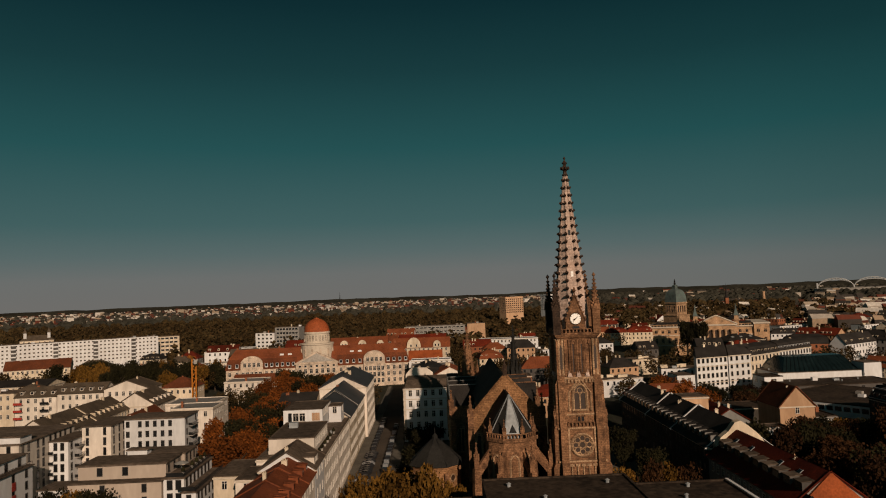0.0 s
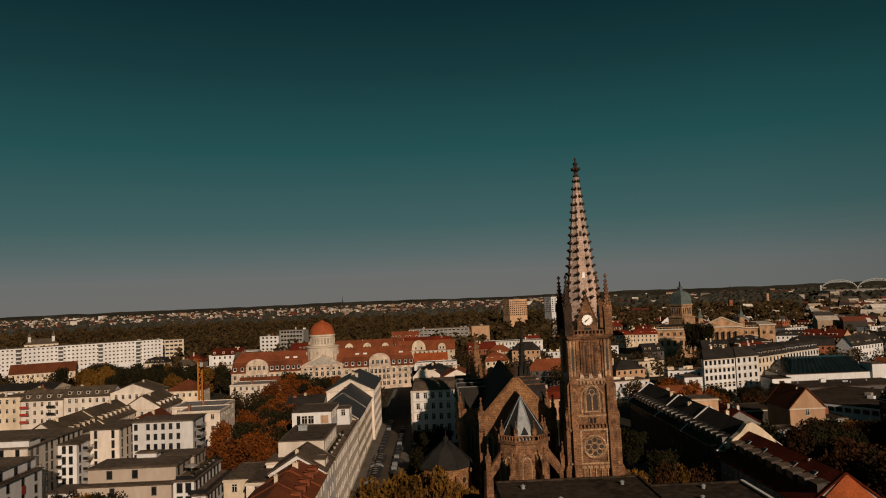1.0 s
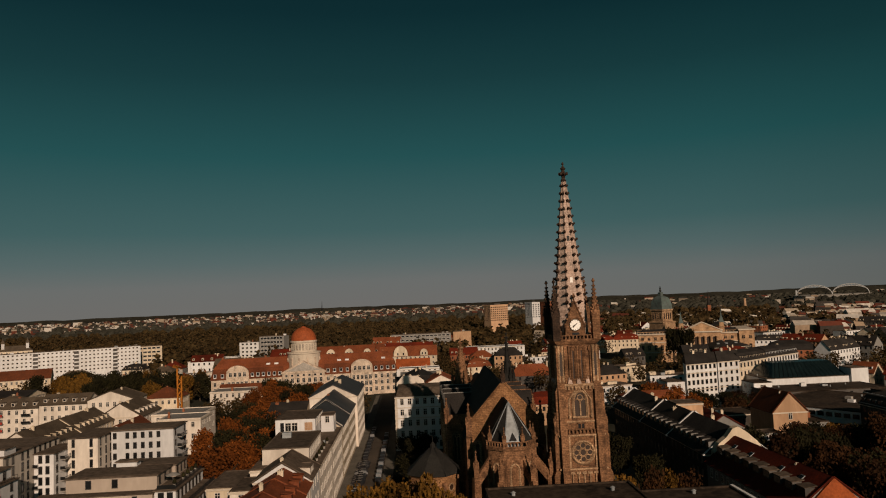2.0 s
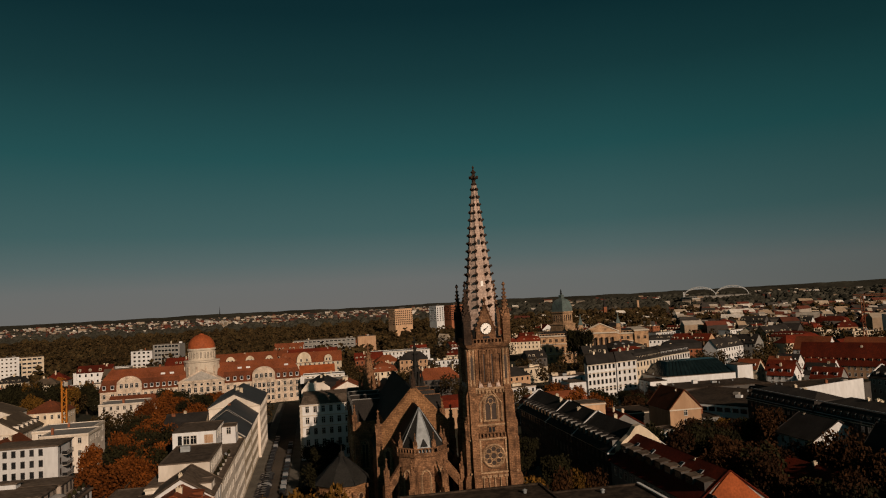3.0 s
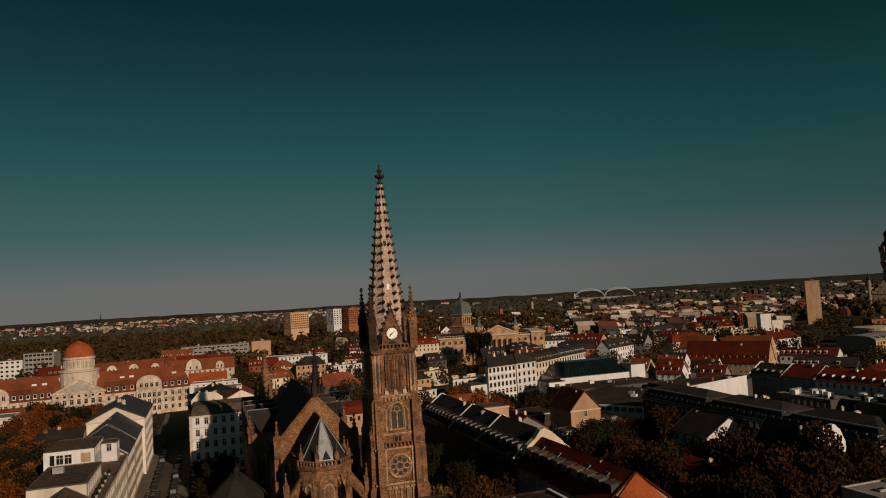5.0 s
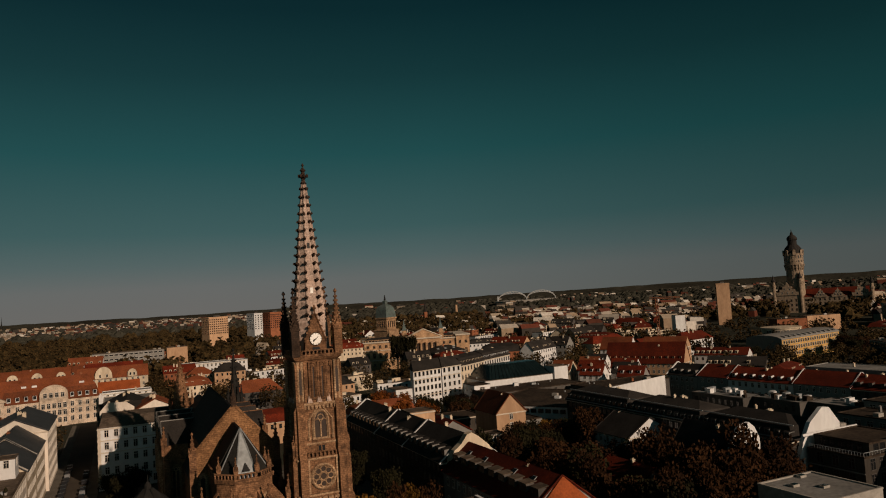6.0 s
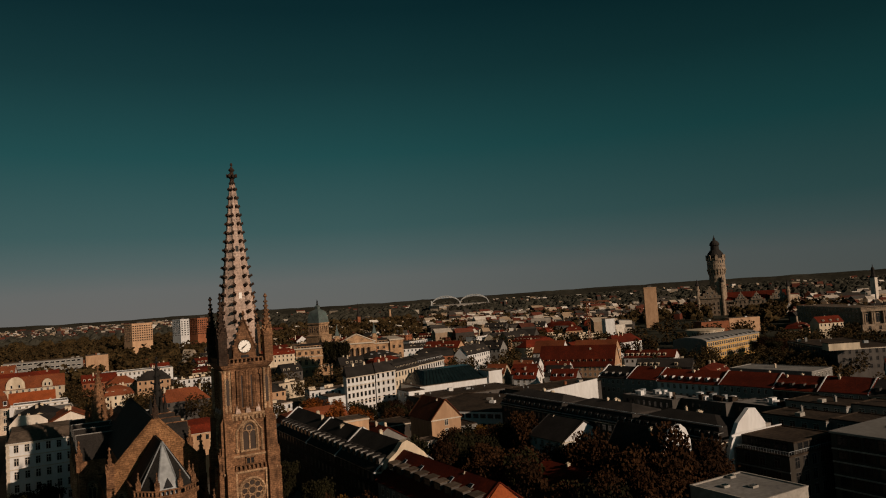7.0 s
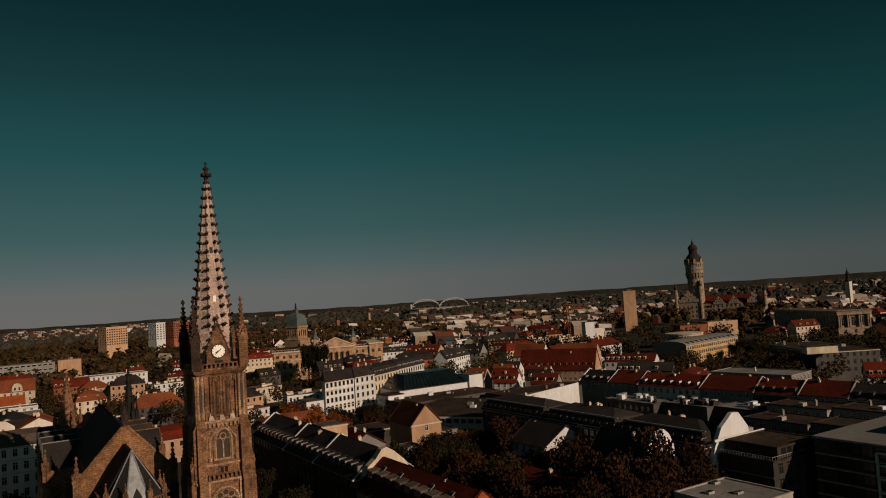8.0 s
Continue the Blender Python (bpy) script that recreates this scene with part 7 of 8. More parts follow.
# stadium arches on the horizon
st = thing("stadium", pose(1405, 2250, 0, 0, 0, -30), "distant stadium with two white steel roof arches", "stadium")
m = M()
m.lathe([(120, 0), (122, 18), (118, 20)], 32)
part("bowl", m, CONCRETE, st)
for c in (-55, 55):
    m = M()
    pts = [(c + 55 * math.cos(a), -20, 20 + 33 * math.sin(a)) for a in [math.pi - i * math.pi / 16 for i in range(17)]]
    for p, q in zip(pts, pts[1:]):
        m.bar(p, q, 1.5)
        m.bar((p[0], p[1], p[2] - 6 * math.sin((p[0] - c + 55) / 110 * math.pi)), (q[0], q[1], q[2] - 6 * math.sin((q[0] - c + 55) / 110 * math.pi)), 1.1)
        m.bar(p, (q[0], q[1], q[2] - 6 * math.sin((q[0] - c + 55) / 110 * math.pi)), 0.7)
    part("arch", m, WHITE_STEEL, st, "white lattice roof arch")
m = M()
m.box(-112, -107, -22, -18, 0, 38)
part("mast", m, WHITE_STEEL, st)


# ---- cranes ----
def crane(x, y, h, reach, turn, paint=CRANE_PAINT):
    ob = thing("tower_crane", pose(x, y, 0, 0, 0, turn), ("orange" if paint is CRANE_PAINT else "rust-brown") + " lattice tower crane above the roofs", "crane")
    m = M()
    for sx in (-1, 1):
        for sy in (-1, 1):
            m.bar((sx, sy, 0), (sx, sy, h), 0.22)
    n = int(h / 2.2)
    for i in range(n):
        z0, z1 = h * i / n, h * (i + 1) / n
        s = 1 if i % 2 else -1
        for y_ in (-1, 1):
            m.bar((-s, y_, z0), (s, y_, z1), 0.14)
            m.bar((y_, -s, z0), (y_, s, z1), 0.14)
    part("mast", m, paint, ob)
    m = M()
    for y_ in (-0.7, 0.7):
        m.bar((-reach * 0.3, y_, h), (reach, y_, h), 0.2)
    m.bar((-reach * 0.3, 0, h + 1.4), (reach, 0, h + 1.2), 0.2)
    k = int(reach / 2)
    for i in range(k):
        m.bar((i * 2, -0.7, h), (i * 2 + 1, 0, h + 1.3), 0.1)
        m.bar((i * 2 + 1, 0, h + 1.3), (i * 2 + 2, 0.7, h), 0.1)
    part("jib", m, paint, ob)
    m = M()
    m.box(-reach * 0.3, -reach * 0.3 + 2, -0.8, 0.8, h - 2.2, h)
    part("counterweight", m, CONCRETE, ob)
    m = M()
    m.box(0.9, 2.4, -0.9, 0.9, h - 2, h)
    part("cab", m, WHITE, ob)


crane(-161.5, 221, 27, 16, 118)
crane(392, 343, 43, 20, -35, BRICK)
# ---- trees ----
def crown_mesh(seed, mat, lobes=13, cards=3500, size=0.44):
    """A crown of unit height and width about one: small leaf tufts scattered over uneven lobes."""
    rr = random.Random(seed)
    m = M()
    centres = []
    for i in range(lobes):
        a, f = rr.uniform(0, 6.28), rr.random() ** 0.7
        centres.append((0.30 * f * math.cos(a), 0.30 * f * math.sin(a), rr.uniform(0.30, 0.82), rr.uniform(0.14, 0.25)))
    centres.append((0, 0, 0.55, 0.30))
    for i in range(cards):
        cx, cy, cz, r = rr.choice(centres)
        d = Vector((rr.gauss(0, 1), rr.gauss(0, 1), rr.gauss(0, 1))).normalized()
        q = r * (rr.random() ** 0.35) * rr.uniform(0.85, 1.12)
        p = Vector((cx, cy, cz)) + Vector((d.x * q, d.y * q, d.z * q * 0.9))
        s = size * 0.055 * rr.uniform(0.6, 1.4)
        u = Vector((rr.gauss(0, 1), rr.gauss(0, 1), rr.gauss(0, 0.6))).normalized()
        v = u.orthogonal().normalized()
        w = u.cross(v)
        pts = [p + v * s, p + w * s * 0.8, p - v * s, p - w * s * 0.8]
        m.face([pts[0], pts[1], pts[2] + u * s * 0.4, pts[3]])
    me = bpy.data.meshes.new("crown")
    me.from_pydata(m.v, [], m.f)
    me.materials.append(mat)
    me.update()
    return me


def trunk_mesh(seed):
    rr = random.Random(seed)
    m = M()
    m.lathe([(0.035, 0), (0.026, 0.12), (0.02, 0.35), (0.008, 0.7)], 7)
    for i in range(6):
        a = rr.uniform(0, 6.28)
        z = rr.uniform(0.2, 0.45)
        m.bar((0, 0, z), (0.22 * math.cos(a), 0.22 * math.sin(a), z + rr.uniform(0.15, 0.3)), 0.009, 5)
    return m.mesh("trunk", [BARK])


TRUNKS = [trunk_mesh(i) for i in range(3)]
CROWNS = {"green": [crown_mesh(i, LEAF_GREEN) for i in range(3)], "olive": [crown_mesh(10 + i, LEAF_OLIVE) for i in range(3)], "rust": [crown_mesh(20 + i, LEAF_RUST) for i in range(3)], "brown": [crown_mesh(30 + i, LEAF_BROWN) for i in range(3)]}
WORDS = {"green": "leafy dark green tree", "olive": "yellowing olive-green autumn tree", "rust": "rust-brown autumn tree", "brown": "shade-dimmed brown autumn tree"}


def tree(x, y, h, w, tone, seed, place):
    rr = random.Random(seed)
    ob = thing("tree", pose(x, y, 0, 0, 0, rr.uniform(0, 360)), WORDS[tone] + " " + place, "tree")
    tr = part("trunk", TRUNKS[seed % 3], None, ob)
    tr.scale = (h, h, h)
    cr = part("crown", CROWNS[tone][seed % 3], None, ob)
    cr.scale = (w * 1.25, w * 1.25, h)


rr = random.Random(5)
k = 0
# before the church, on the street side
for x, y, h, w, tone in ((-47, -12, 21.5, 12, "olive"), (-41, -16, 23, 12, "olive"), (-35, -13, 22.5, 11, "olive"), (-52, -6, 17.5, 9, "olive"), (-30, -12, 19, 9, "olive"), (-44, -5, 20, 11, "olive"), (-38, -4, 19, 10, "olive"),
                         (-43, 45, 9, 7, "green"), (-40, 62, 10, 8, "green"), (-38, 82, 12, 9, "green"), (-34, 98, 11, 8, "green"), (-42, 100, 9, 6, "green")):
    k += 1
    tree(x, y, h, w, tone, k, "beside the church")
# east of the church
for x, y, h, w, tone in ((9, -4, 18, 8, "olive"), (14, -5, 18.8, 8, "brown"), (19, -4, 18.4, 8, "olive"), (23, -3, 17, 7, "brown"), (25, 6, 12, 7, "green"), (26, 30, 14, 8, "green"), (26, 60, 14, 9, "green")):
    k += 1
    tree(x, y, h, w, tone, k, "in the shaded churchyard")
# courtyard of the western block
for i in range(62):
    k += 1
    x, y = rr.uniform(-116, -84), rr.uniform(48, 232)
    tone = rr.choice(("rust", "rust", "green", "rust", "green"))
    if x < -100 and y < 92:
        x += 16
    if x < -96 and 112 < y < 145:
        x = -88 - rr.uniform(0, 4) if y < 116 else -104
    tree(x, y, rr.uniform(14, 19), rr.uniform(10, 14), tone, k, "in a courtyard garden")
for x, y, h, w, tone in ((-92, 208, 14, 9, "green"), (-122, 262, 18, 11, "green"), (-84, 215, 13, 9, "rust"), (-110, 250, 12, 9, "olive"), (-121, 8, 15.5, 9, "olive"), (-115, 7, 15, 8, "green"), (-126, 9, 14.5, 8, "green")):
    k += 1
    tree(x, y, h, w, tone, k, "among the houses")
for i in range(40):
    k += 1
    tree(rr.uniform(-276, -160), rr.uniform(258, 345), rr.uniform(17, 23), rr.uniform(9, 13), rr.choice(("green", "green", "olive")), k, "between terraces")
# garden to the east, its shade put into the leaf colours
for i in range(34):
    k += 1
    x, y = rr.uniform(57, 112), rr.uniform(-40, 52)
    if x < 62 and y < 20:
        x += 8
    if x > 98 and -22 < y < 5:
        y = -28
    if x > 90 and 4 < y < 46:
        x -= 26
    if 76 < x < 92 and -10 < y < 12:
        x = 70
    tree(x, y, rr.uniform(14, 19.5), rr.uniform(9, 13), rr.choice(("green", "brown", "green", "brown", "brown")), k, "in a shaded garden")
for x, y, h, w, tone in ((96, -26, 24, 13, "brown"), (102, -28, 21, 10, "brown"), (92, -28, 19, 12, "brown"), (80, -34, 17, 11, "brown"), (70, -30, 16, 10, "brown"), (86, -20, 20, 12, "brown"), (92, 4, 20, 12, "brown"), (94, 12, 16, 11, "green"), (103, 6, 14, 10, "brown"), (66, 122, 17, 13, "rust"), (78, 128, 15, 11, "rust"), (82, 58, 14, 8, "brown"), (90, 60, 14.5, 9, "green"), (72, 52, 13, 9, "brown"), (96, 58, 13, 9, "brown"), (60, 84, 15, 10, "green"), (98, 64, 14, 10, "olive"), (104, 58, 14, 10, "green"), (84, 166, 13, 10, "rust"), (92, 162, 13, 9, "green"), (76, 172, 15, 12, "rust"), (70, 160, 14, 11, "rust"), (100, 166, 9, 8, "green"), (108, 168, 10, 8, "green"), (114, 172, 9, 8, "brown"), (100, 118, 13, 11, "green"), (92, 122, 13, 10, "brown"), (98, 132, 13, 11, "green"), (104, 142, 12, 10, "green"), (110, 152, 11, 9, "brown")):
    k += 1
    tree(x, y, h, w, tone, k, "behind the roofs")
for x, y, h, w, tone in ((400, 166, 14, 12, "green"), (404, 178, 16, 12, "brown"), (418, 184, 14, 11, "green"), (412, 170, 14, 11, "brown"), (432, 196, 15, 11, "green"), (426, 176, 12, 10, "brown"), (338, 190, 13, 10, "green")):
    k += 1
    tree(x, y, h, w, tone, k, "before a long yellow hall")
for x, y in ((164, 372), (160, 376), (168, 368)):
    k += 1
    tree(x, y, 31, 11, "green", k, "before the court building")

# ---- parked cars ----
def car_meshes(paint):
    m = M()
    prof = [(-2.1, 0.35), (2.1, 0.35), (2.15, 0.75), (1.9, 0.92), (1.0, 1.0), (0.45, 1.42), (-1.2, 1.45), (-1.9, 1.0), (-2.12, 0.9)]
    m.solid([(-0.86, y, z) for y, z in prof], [(0.86, y, z) for y, z in prof])
    g = M()
    g.solid([(-0.88, y, z) for y, z in ((0.9, 1.02), (0.42, 1.36), (-1.15, 1.38), (-1.6, 1.02))], [(0.88, y, z) for y, z in ((0.9, 1.02), (0.42, 1.36), (-1.15, 1.38), (-1.6, 1.02))])
    g.solid([(x, y, z) for x, y, z in ((-0.75, 1.0, 1.02), (0.75, 1.0, 1.02), (0.65, 0.48, 1.42), (-0.65, 0.48, 1.42))], [(x, y + 0.02, z + 0.03) for x, y, z in ((-0.75, 1.0, 1.02), (0.75, 1.0, 1.02), (0.65, 0.48, 1.42), (-0.65, 0.48, 1.42))])
    return m.mesh("body", [paint]), g.mesh("glazing", [GLASS])


w = M()
w.solid([(-0.1, 0.32 * math.cos(a), 0.32 + 0.32 * math.sin(a)) for a in [i * math.pi / 6 for i in range(12)]], [(0.1, 0.32 * math.cos(a), 0.32 + 0.32 * math.sin(a)) for a in [i * math.pi / 6 for i in range(12)]])
WHEEL = w.mesh("wheel", [RUBBER])
CARS = [car_meshes(p) for p in CAR_PAINTS]
NAMES = ["white", "black", "silver", "red"]


def car(x, y, turn, c):
    ob = thing("car", pose(x, y, 0.03, 0, 0, turn), NAMES[c] + " car parked by the kerb of the street", "car", "parked cars")
    part("body", CARS[c][0], None, ob)
    part("glazing", CARS[c][1], None, ob)
    for sx in (-0.8, 0.8):
        for sy in (-1.3, 1.35):
            part("wheel", WHEEL, None, ob, at=pose(sx, sy, 0))


for i in range(34):
    if rr.random() < 0.88:
        car(-56.4 + rr.uniform(-0.15, 0.15), 30 + i * 3.1 if i < 22 else 98 + (i - 22) * 6, 62 + rr.uniform(-4, 4) if i < 22 else 0, rr.choice((0, 1, 1, 2, 1, 1, 1, 2, 1, 1, 1)))
for i in range(16):
    if rr.random() < 0.8:
        car(-50.2, 70 + i * 5.6, 0, rr.choice((1, 1, 2, 1, 1)))

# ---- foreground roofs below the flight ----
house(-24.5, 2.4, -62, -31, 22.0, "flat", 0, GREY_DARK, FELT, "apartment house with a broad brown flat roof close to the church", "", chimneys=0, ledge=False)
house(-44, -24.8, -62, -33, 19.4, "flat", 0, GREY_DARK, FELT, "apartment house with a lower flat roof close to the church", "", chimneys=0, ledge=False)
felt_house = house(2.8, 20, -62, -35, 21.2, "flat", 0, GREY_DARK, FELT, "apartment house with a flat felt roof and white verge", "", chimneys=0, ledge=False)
m = M()
m.box(8.5, 9.1, -13.5, 13.5, 21.0, 21.75)
part("verge", m, WHITE, felt_house, "white metal verge")
for x, y in ((-2, -36), (12, -38), (-20, -36)):
    m = M()
    m.lathe([(0.35, 0), (0.35, 0.5), (0.5, 0.55), (0.1, 0.8)], 8)
    alone("roof_vent", m, METAL_ROOF, "small metal vent on a flat roof", "vent", at=pose(x, y, 22.1 if x < 2.5 else 21.3), group="roof vents")

# ---- the rest of the town, block after block ----
TAKEN = []
for o in list(scene.collection.objects):
    if o.parent is None and o.get("category") in ("house", "hall", "public building", "slab block", "apartment block", "office block", "town hall", "tower block", "church", "chapel"):
        r = {"public building": 62, "town hall": 85, "apartment block": 60, "hall": 45}.get(o.get("category"), 19)
        TAKEN.append((o.location.x, o.location.y, r))


def free(x, y, r):
    return all((x - a) ** 2 + (y - b) ** 2 > (r + c) ** 2 for a, b, c in TAKEN)


fill = random.Random(11)
count = 0
walls = [CREAM, WHITE, CREAM, PEACH, GREY, GREY_DARK, WHITE, BRICK]
words = {GREY_DARK: "dark grey", CREAM: "cream", WHITE: "white", PEACH: "peach", GREY: "grey", YELLOW: "yellow", BRICK: "red brick"}
for ring in range(12):
    d = 330 + ring * 55
    n = int(d * 1.75 / 34)
    for i in range(n):
        az = -33 + 98 * (i + fill.uniform(0.1, 0.9)) / n
        a = radians(az)
        x, y = -34 + d * math.sin(a) + fill.uniform(-12, 12), -160 + d * math.cos(a) + fill.uniform(-16, 16)
        if az < -4 and d > 640 or az < 14 and d > 800:
            continue
        if -62 < x < -44 and y < 300 or -190 < x < -40 and 140 < y < 300 or -345 < x < -150 and y < 385 or 95 < x < 212 and -60 < y < 172 or 195 < x < 252 and 120 < y < 242 or 318 < x < 445 and 120 < y < 222:
            continue
        wd, dp = fill.uniform(14, 30), fill.uniform(11, 15)
        if az > 22 and d < 760:
            wd = fill.uniform(22, 42)
        if 42 < az < 54 and d > 640 or az > 48 and 430 < d < 700:
            continue
        if not free(x, y, wd * 0.42):
            continue
        TAKEN.append((x, y, wd * 0.42 + 0.5))
        wall = fill.choice(walls)
        flat = fill.random() < 0.3
        kind = "flat" if flat else fill.choice(("gable_x", "hip", "gable_x", "mansard", "gable_y"))
        rm = BITUMEN if flat else fill.choice((RED_TILE, RED_TILE, SLATE, RED_TILE if az > 22 else ORANGE_TILE, SLATE, RED_TILE))
        # a few eastern walls go darker, standing in for lens falloff
        if az > 20 and wall in (WHITE, CREAM) and fill.random() < 0.12:
            wall = fill.choice((GREY, GREY_DARK, BRICK))
        turn = fill.choice((-58, 22, 30, -22, 8, -60)) if az > 24 and d > 470 else fill.choice((-58, -62, -54, -60, 26)) if az > 24 else fill.choice((0, 8, 26, -8, 14)) if az > 10 else fill.choice((0, 0, 6, -8))
        ev = fill.uniform(11, 18) if az < 4 else fill.uniform(8, 11) if d < 450 else fill.uniform(8.5, 13.5)
        lab = words[wall] + (" house with a flat roof in the town" if flat else " house with a " + {RED_TILE: "dark red", SLATE: "grey slate", ORANGE_TILE: "orange tiled"}[rm] + " roof in the town")
        if wd > 24 and kind == "gable_y":
            kind = "gable_x"
        rise = fill.uniform(4, 6.5)
        fh = house(x - wd / 2, x + wd / 2, y - dp / 2, y + dp / 2, ev, kind, rise, wall, rm, lab, "", bay=3.6, floors=max(2, int(ev / 3.6)), low=1, turn=turn,
              chimneys=0, ledge=d < 420, dormers="", win=(1.3, 2.0), cross=False, rng=fill)
        far_fittings(fh, wd / 2, dp / 2, ev, kind, rise, max(2, int(ev / 3.6)), 1, fill, True)
        count += 1


# ---- woods, far town and horizon, too many to count ----
def blob(m, rr, x, y, z, r, h):
    """A small uneven crown of a far tree."""
    n = 6
    k = len(m.v)
    t0 = rr.uniform(0, 1)
    for j, (q, s) in enumerate(((0.55, 0.12), (1.0, 0.5), (0.62, 0.85))):
        for i in range(n):
            a = t0 + j * 0.5 + i * 6.283 / n
            e = r * q * rr.uniform(0.7, 1.25)
            m.v.append((x + e * math.cos(a), y + e * math.sin(a), z + h * s * rr.uniform(0.88, 1.1)))
    m.v.append((x, y, z + h * rr.uniform(0.95, 1.1)))
    for j in range(2):
        for i in range(n):
            i2 = (i + 1) % n
            m.f.append((k + j * n + i, k + j * n + i2, k + (j + 1) * n + i2, k + (j + 1) * n + i))
            m.s.append(0)
    for i in range(n):
        m.f.append((k + 2 * n + i, k + 2 * n + (i + 1) % n, k + 3 * n))
        m.s.append(0)


wr = random.Random(21)
def tuft_tree(m, rr, x, y, h, w, n, s):
    """A far tree of loose leaf tufts round three or four lobes."""
    lobes = [(rr.uniform(-0.28, 0.28) * w, rr.uniform(-0.28, 0.28) * w, rr.uniform(0.42, 0.78) * h, rr.uniform(0.24, 0.36)) for c in range(4)]
    k = len(m.v)
    for i in range(n):
        cx, cy, cz, r = lobes[i % 4]
        a, u = rr.uniform(0, 6.283), rr.uniform(-1, 1)
        q = math.sqrt(1 - u * u)
        g = rr.uniform(0.8, 1.1)
        px, py, pz = x + cx + r * w * q * g * math.cos(a), y + cy + r * w * q * g * math.sin(a), cz + r * h * 0.85 * u * g
        e, f = rr.uniform(0, 6.283), s * rr.uniform(0.6, 1.3)
        dx, dy, dz = f * math.cos(e), f * math.sin(e), f * rr.uniform(-0.5, 0.5)
        ux, uy, uz = -0.7 * dy * rr.uniform(0.3, 1), 0.7 * dx * rr.uniform(0.3, 1), f * rr.uniform(0.3, 0.9)
        m.v += [(px - dx, py - dy, pz - dz), (px + ux, py + uy, pz - uz), (px + dx, py + dy, pz + dz), (px - ux, py - uy, pz + uz)]
        m.f.append((k, k + 1, k + 2, k + 3))
        m.s.append(0)
        k += 4


near = M()
for i in range(1900):
    az, d = radians(wr.uniform(-33, 66)), wr.uniform(340, 900)
    x, y = -34 + d * math.sin(az), -160 + d * math.cos(az)
    if not free(x, y, 5) or -62 < x < -44 and y < 290 or x < -140 and y < 250:
        continue
    if math.degrees(az) > 5 and noise.noise((x * 0.008, y * 0.008, 0)) < -0.1:
        continue
    tuft_tree(near, wr, x, y, wr.uniform(10, 16), wr.uniform(8, 13), 320 if d < 520 else 170 if d < 680 else 80, 0.55 if d < 520 else 0.75 if d < 680 else 1.15)
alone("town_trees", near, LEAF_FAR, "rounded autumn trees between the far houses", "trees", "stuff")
far, rim = M(), M()
for i in range(12000):
    az, d = wr.uniform(-36, 68), 600 * math.exp(wr.uniform(0, 1.95))
    if az > 8 and d < 900:
        continue
    if az > 27 and d < 1750 and (wr.random() < 0.5 or noise.noise((az * 0.2, d * 0.004, 9)) < 0.05):
        continue
    a = radians(az)
    x, y = -34 + d * math.sin(a), -160 + d * math.cos(a)
    if d < 1100 and not free(x, y, 12):
        continue
    s_ = 1 + d / 2500
    if d < 1500:
        tuft_tree(far, wr, x, y, wr.uniform(15, 23), wr.uniform(12, 18), 36, 2.4)
    if d > 2100 and (az <= 9 and wr.random() < 0.75 or noise.noise((az * 0.3, d * 0.002, 2)) > 0.25):
        continue
    blob(far if d < 1600 else rim, wr, x, y, 0, wr.uniform(5, 9) * s_ * (0.75 if d < 1500 else 1), wr.uniform(15, 23) * (0.8 if d < 1500 else 1))
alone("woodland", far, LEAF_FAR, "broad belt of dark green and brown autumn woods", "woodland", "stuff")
alone("far_woods", rim, HILL_FAR, "far woods dulled in colour to stand for haze", "woodland", "stuff")
town = M()
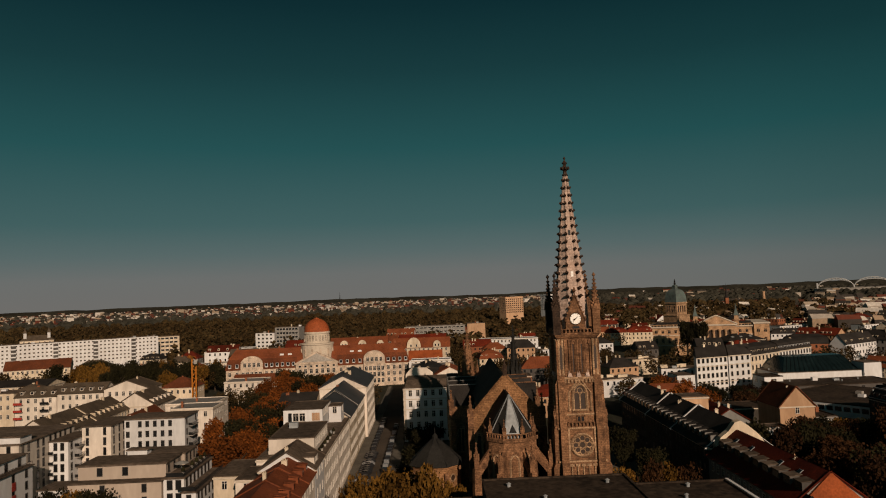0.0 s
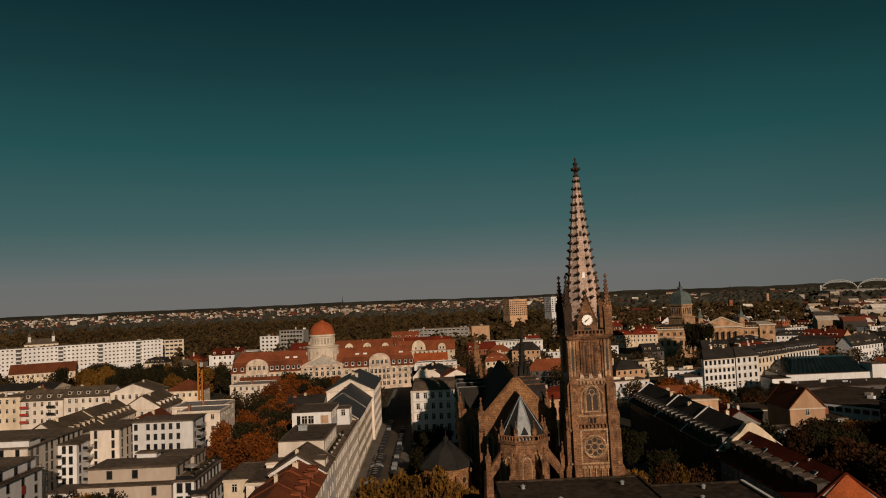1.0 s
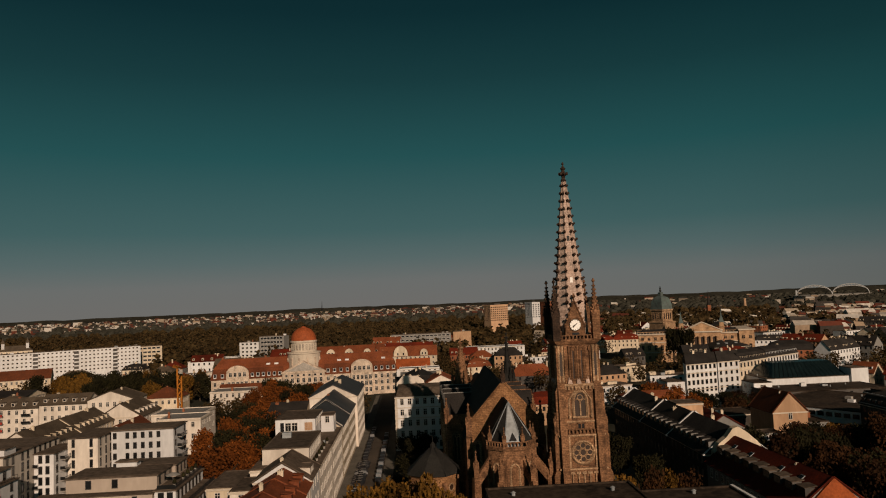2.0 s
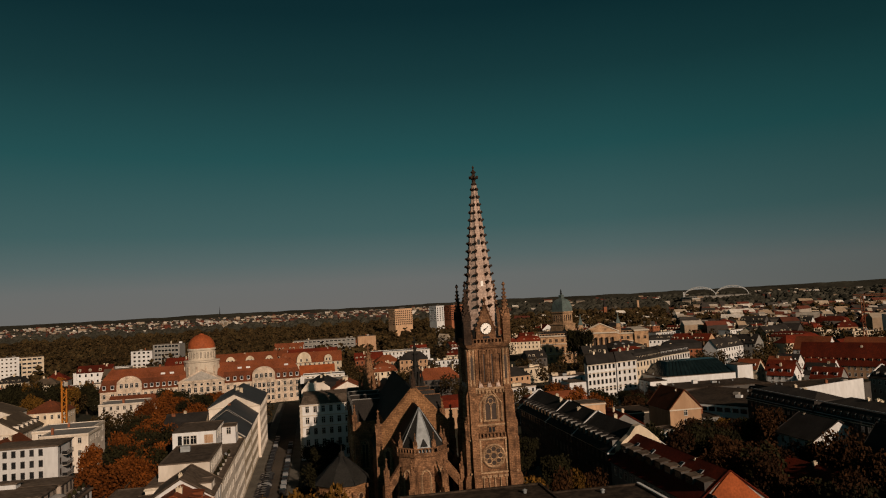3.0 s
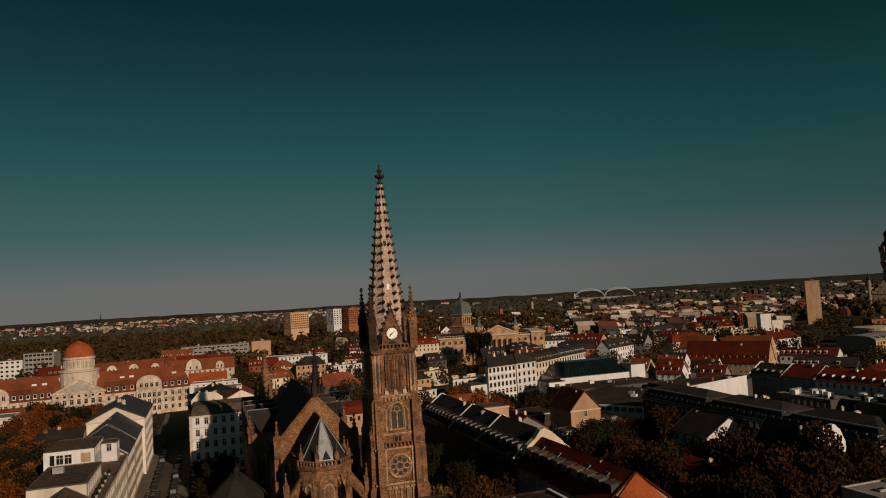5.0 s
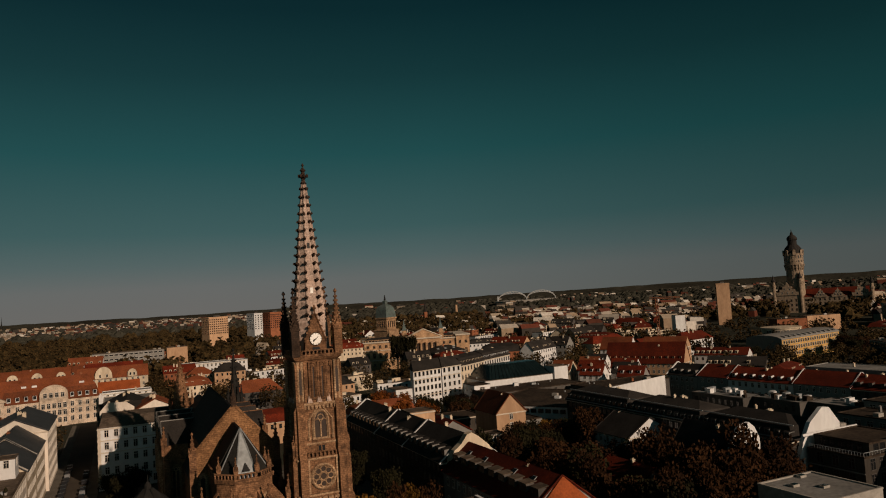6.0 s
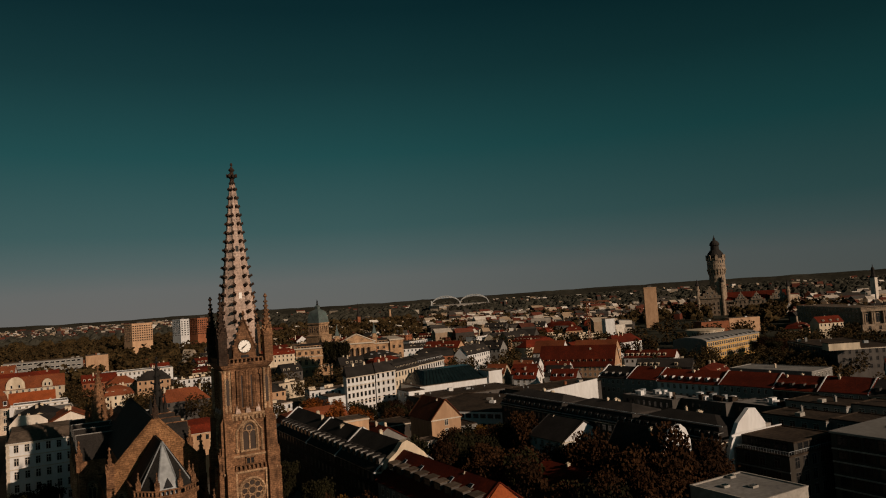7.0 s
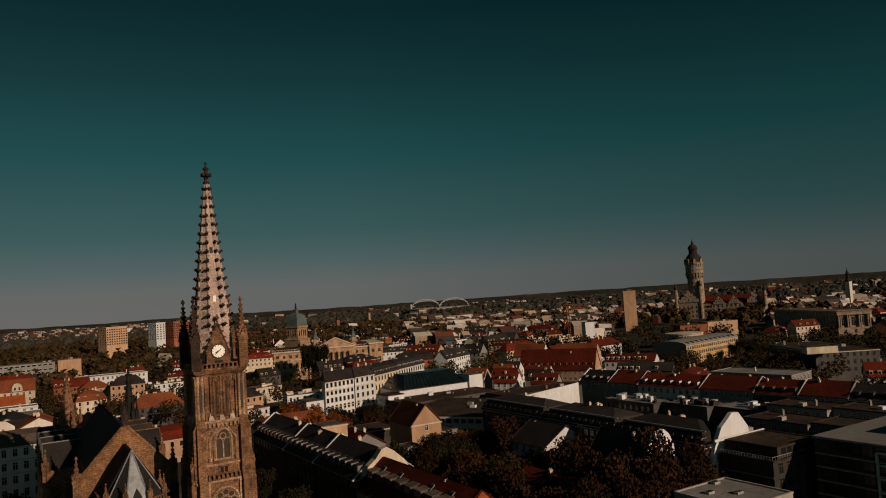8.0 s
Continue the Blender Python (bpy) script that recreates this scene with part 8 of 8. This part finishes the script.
for i in range(6800):
    az = wr.uniform(-36, 68)
    d = wr.uniform(800, 1750) if az > 9 and wr.random() < 0.8 else wr.uniform(2000, 4300) if az <= 9 else wr.uniform(1750, 4200)
    if az <= 9 and wr.random() < 0.15 or 9 < az < 28 and d < 1750 and wr.random() < 0.6:
        continue
    if az > 9 and d > 1750 and (noise.noise((az * 0.35, d * 0.0022, 5)) < 0.0 or wr.random() < 0.35):
        continue
    a = radians(az)
    x, y = -34 + d * math.sin(a), -160 + d * math.cos(a)
    if d < 1300 and not free(x, y, 14) or 43.5 < az < 55 and d < 1120:
        continue
    w, q, h, c, s = wr.uniform(7, 18) * (1 + d / 6000) * (0.55 if az <= 9 else 1), wr.uniform(6, 11), wr.uniform(7, 12) + ((7 if az > 9 else 3) if d > 1900 else 0), *(lambda e: (math.cos(e), math.sin(e)))(wr.choice((0, 0.5, -0.7, 0.2)))
    if wr.random() < 0.05:
        w, h = w * 1.8, h + 7
    base = [(x + u * c - v * s, y + u * s + v * c) for u, v in ((-w / 2, -q / 2), (w / 2, -q / 2), (w / 2, q / 2), (-w / 2, q / 2))]
    town.solid([(p, r, 0) for p, r in base], [(p, r, h) for p, r in base])
    if wr.random() < 0.7:
        e1, e2 = [(x - (w / 2) * c, y - (w / 2) * s), (x + (w / 2) * c, y + (w / 2) * s)]
        top = [(*e1, h + 5), (*e2, h + 4), (*e2, h + 4.01), (*e1, h + 4.01)]
        town.solid([(p, r, h + 0.02) for p, r in base], top)
alone("distant_town", town, TOWN_FAR, "many small pale and reddish houses in the distance", "town", "stuff")
# wooded rise along the horizon
hill = M()
n = 220
for j, (d, zf) in enumerate(((4300, 0.0), (4600, 1.0), (4850, 0.9))):
    for i in range(n + 1):
        a = radians(-45 + 120 * i / n)
        zz = 34 + 9 * noise.noise((i * 0.05, 0, 3)) + 5 * noise.noise((i * 0.35, 1, 3)) + 3 * noise.noise((i * 1.3, 2, 3)) + (10 if i > 130 else 0) * min(1, (i - 130) / 30)
        hill.v.append((d * math.sin(a), -160 + d * math.cos(a), zz * zf - (1 if zf == 0 else 0)))
for j in range(2):
    for i in range(n):
        p = j * (n + 1) + i
        hill.f.append((p, p + 1, p + n + 2, p + n + 1))
        hill.s.append(0)
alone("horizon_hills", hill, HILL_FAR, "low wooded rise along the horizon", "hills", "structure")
mast = M()
mast.lathe([(5, 0), (2.5, 45), (1.2, 60), (0.4, 82)], 8)
alone("distant_mast", mast, IRON, "thin dark radio mast on the horizon", "mast", at=pose(-590, 4200, 0))
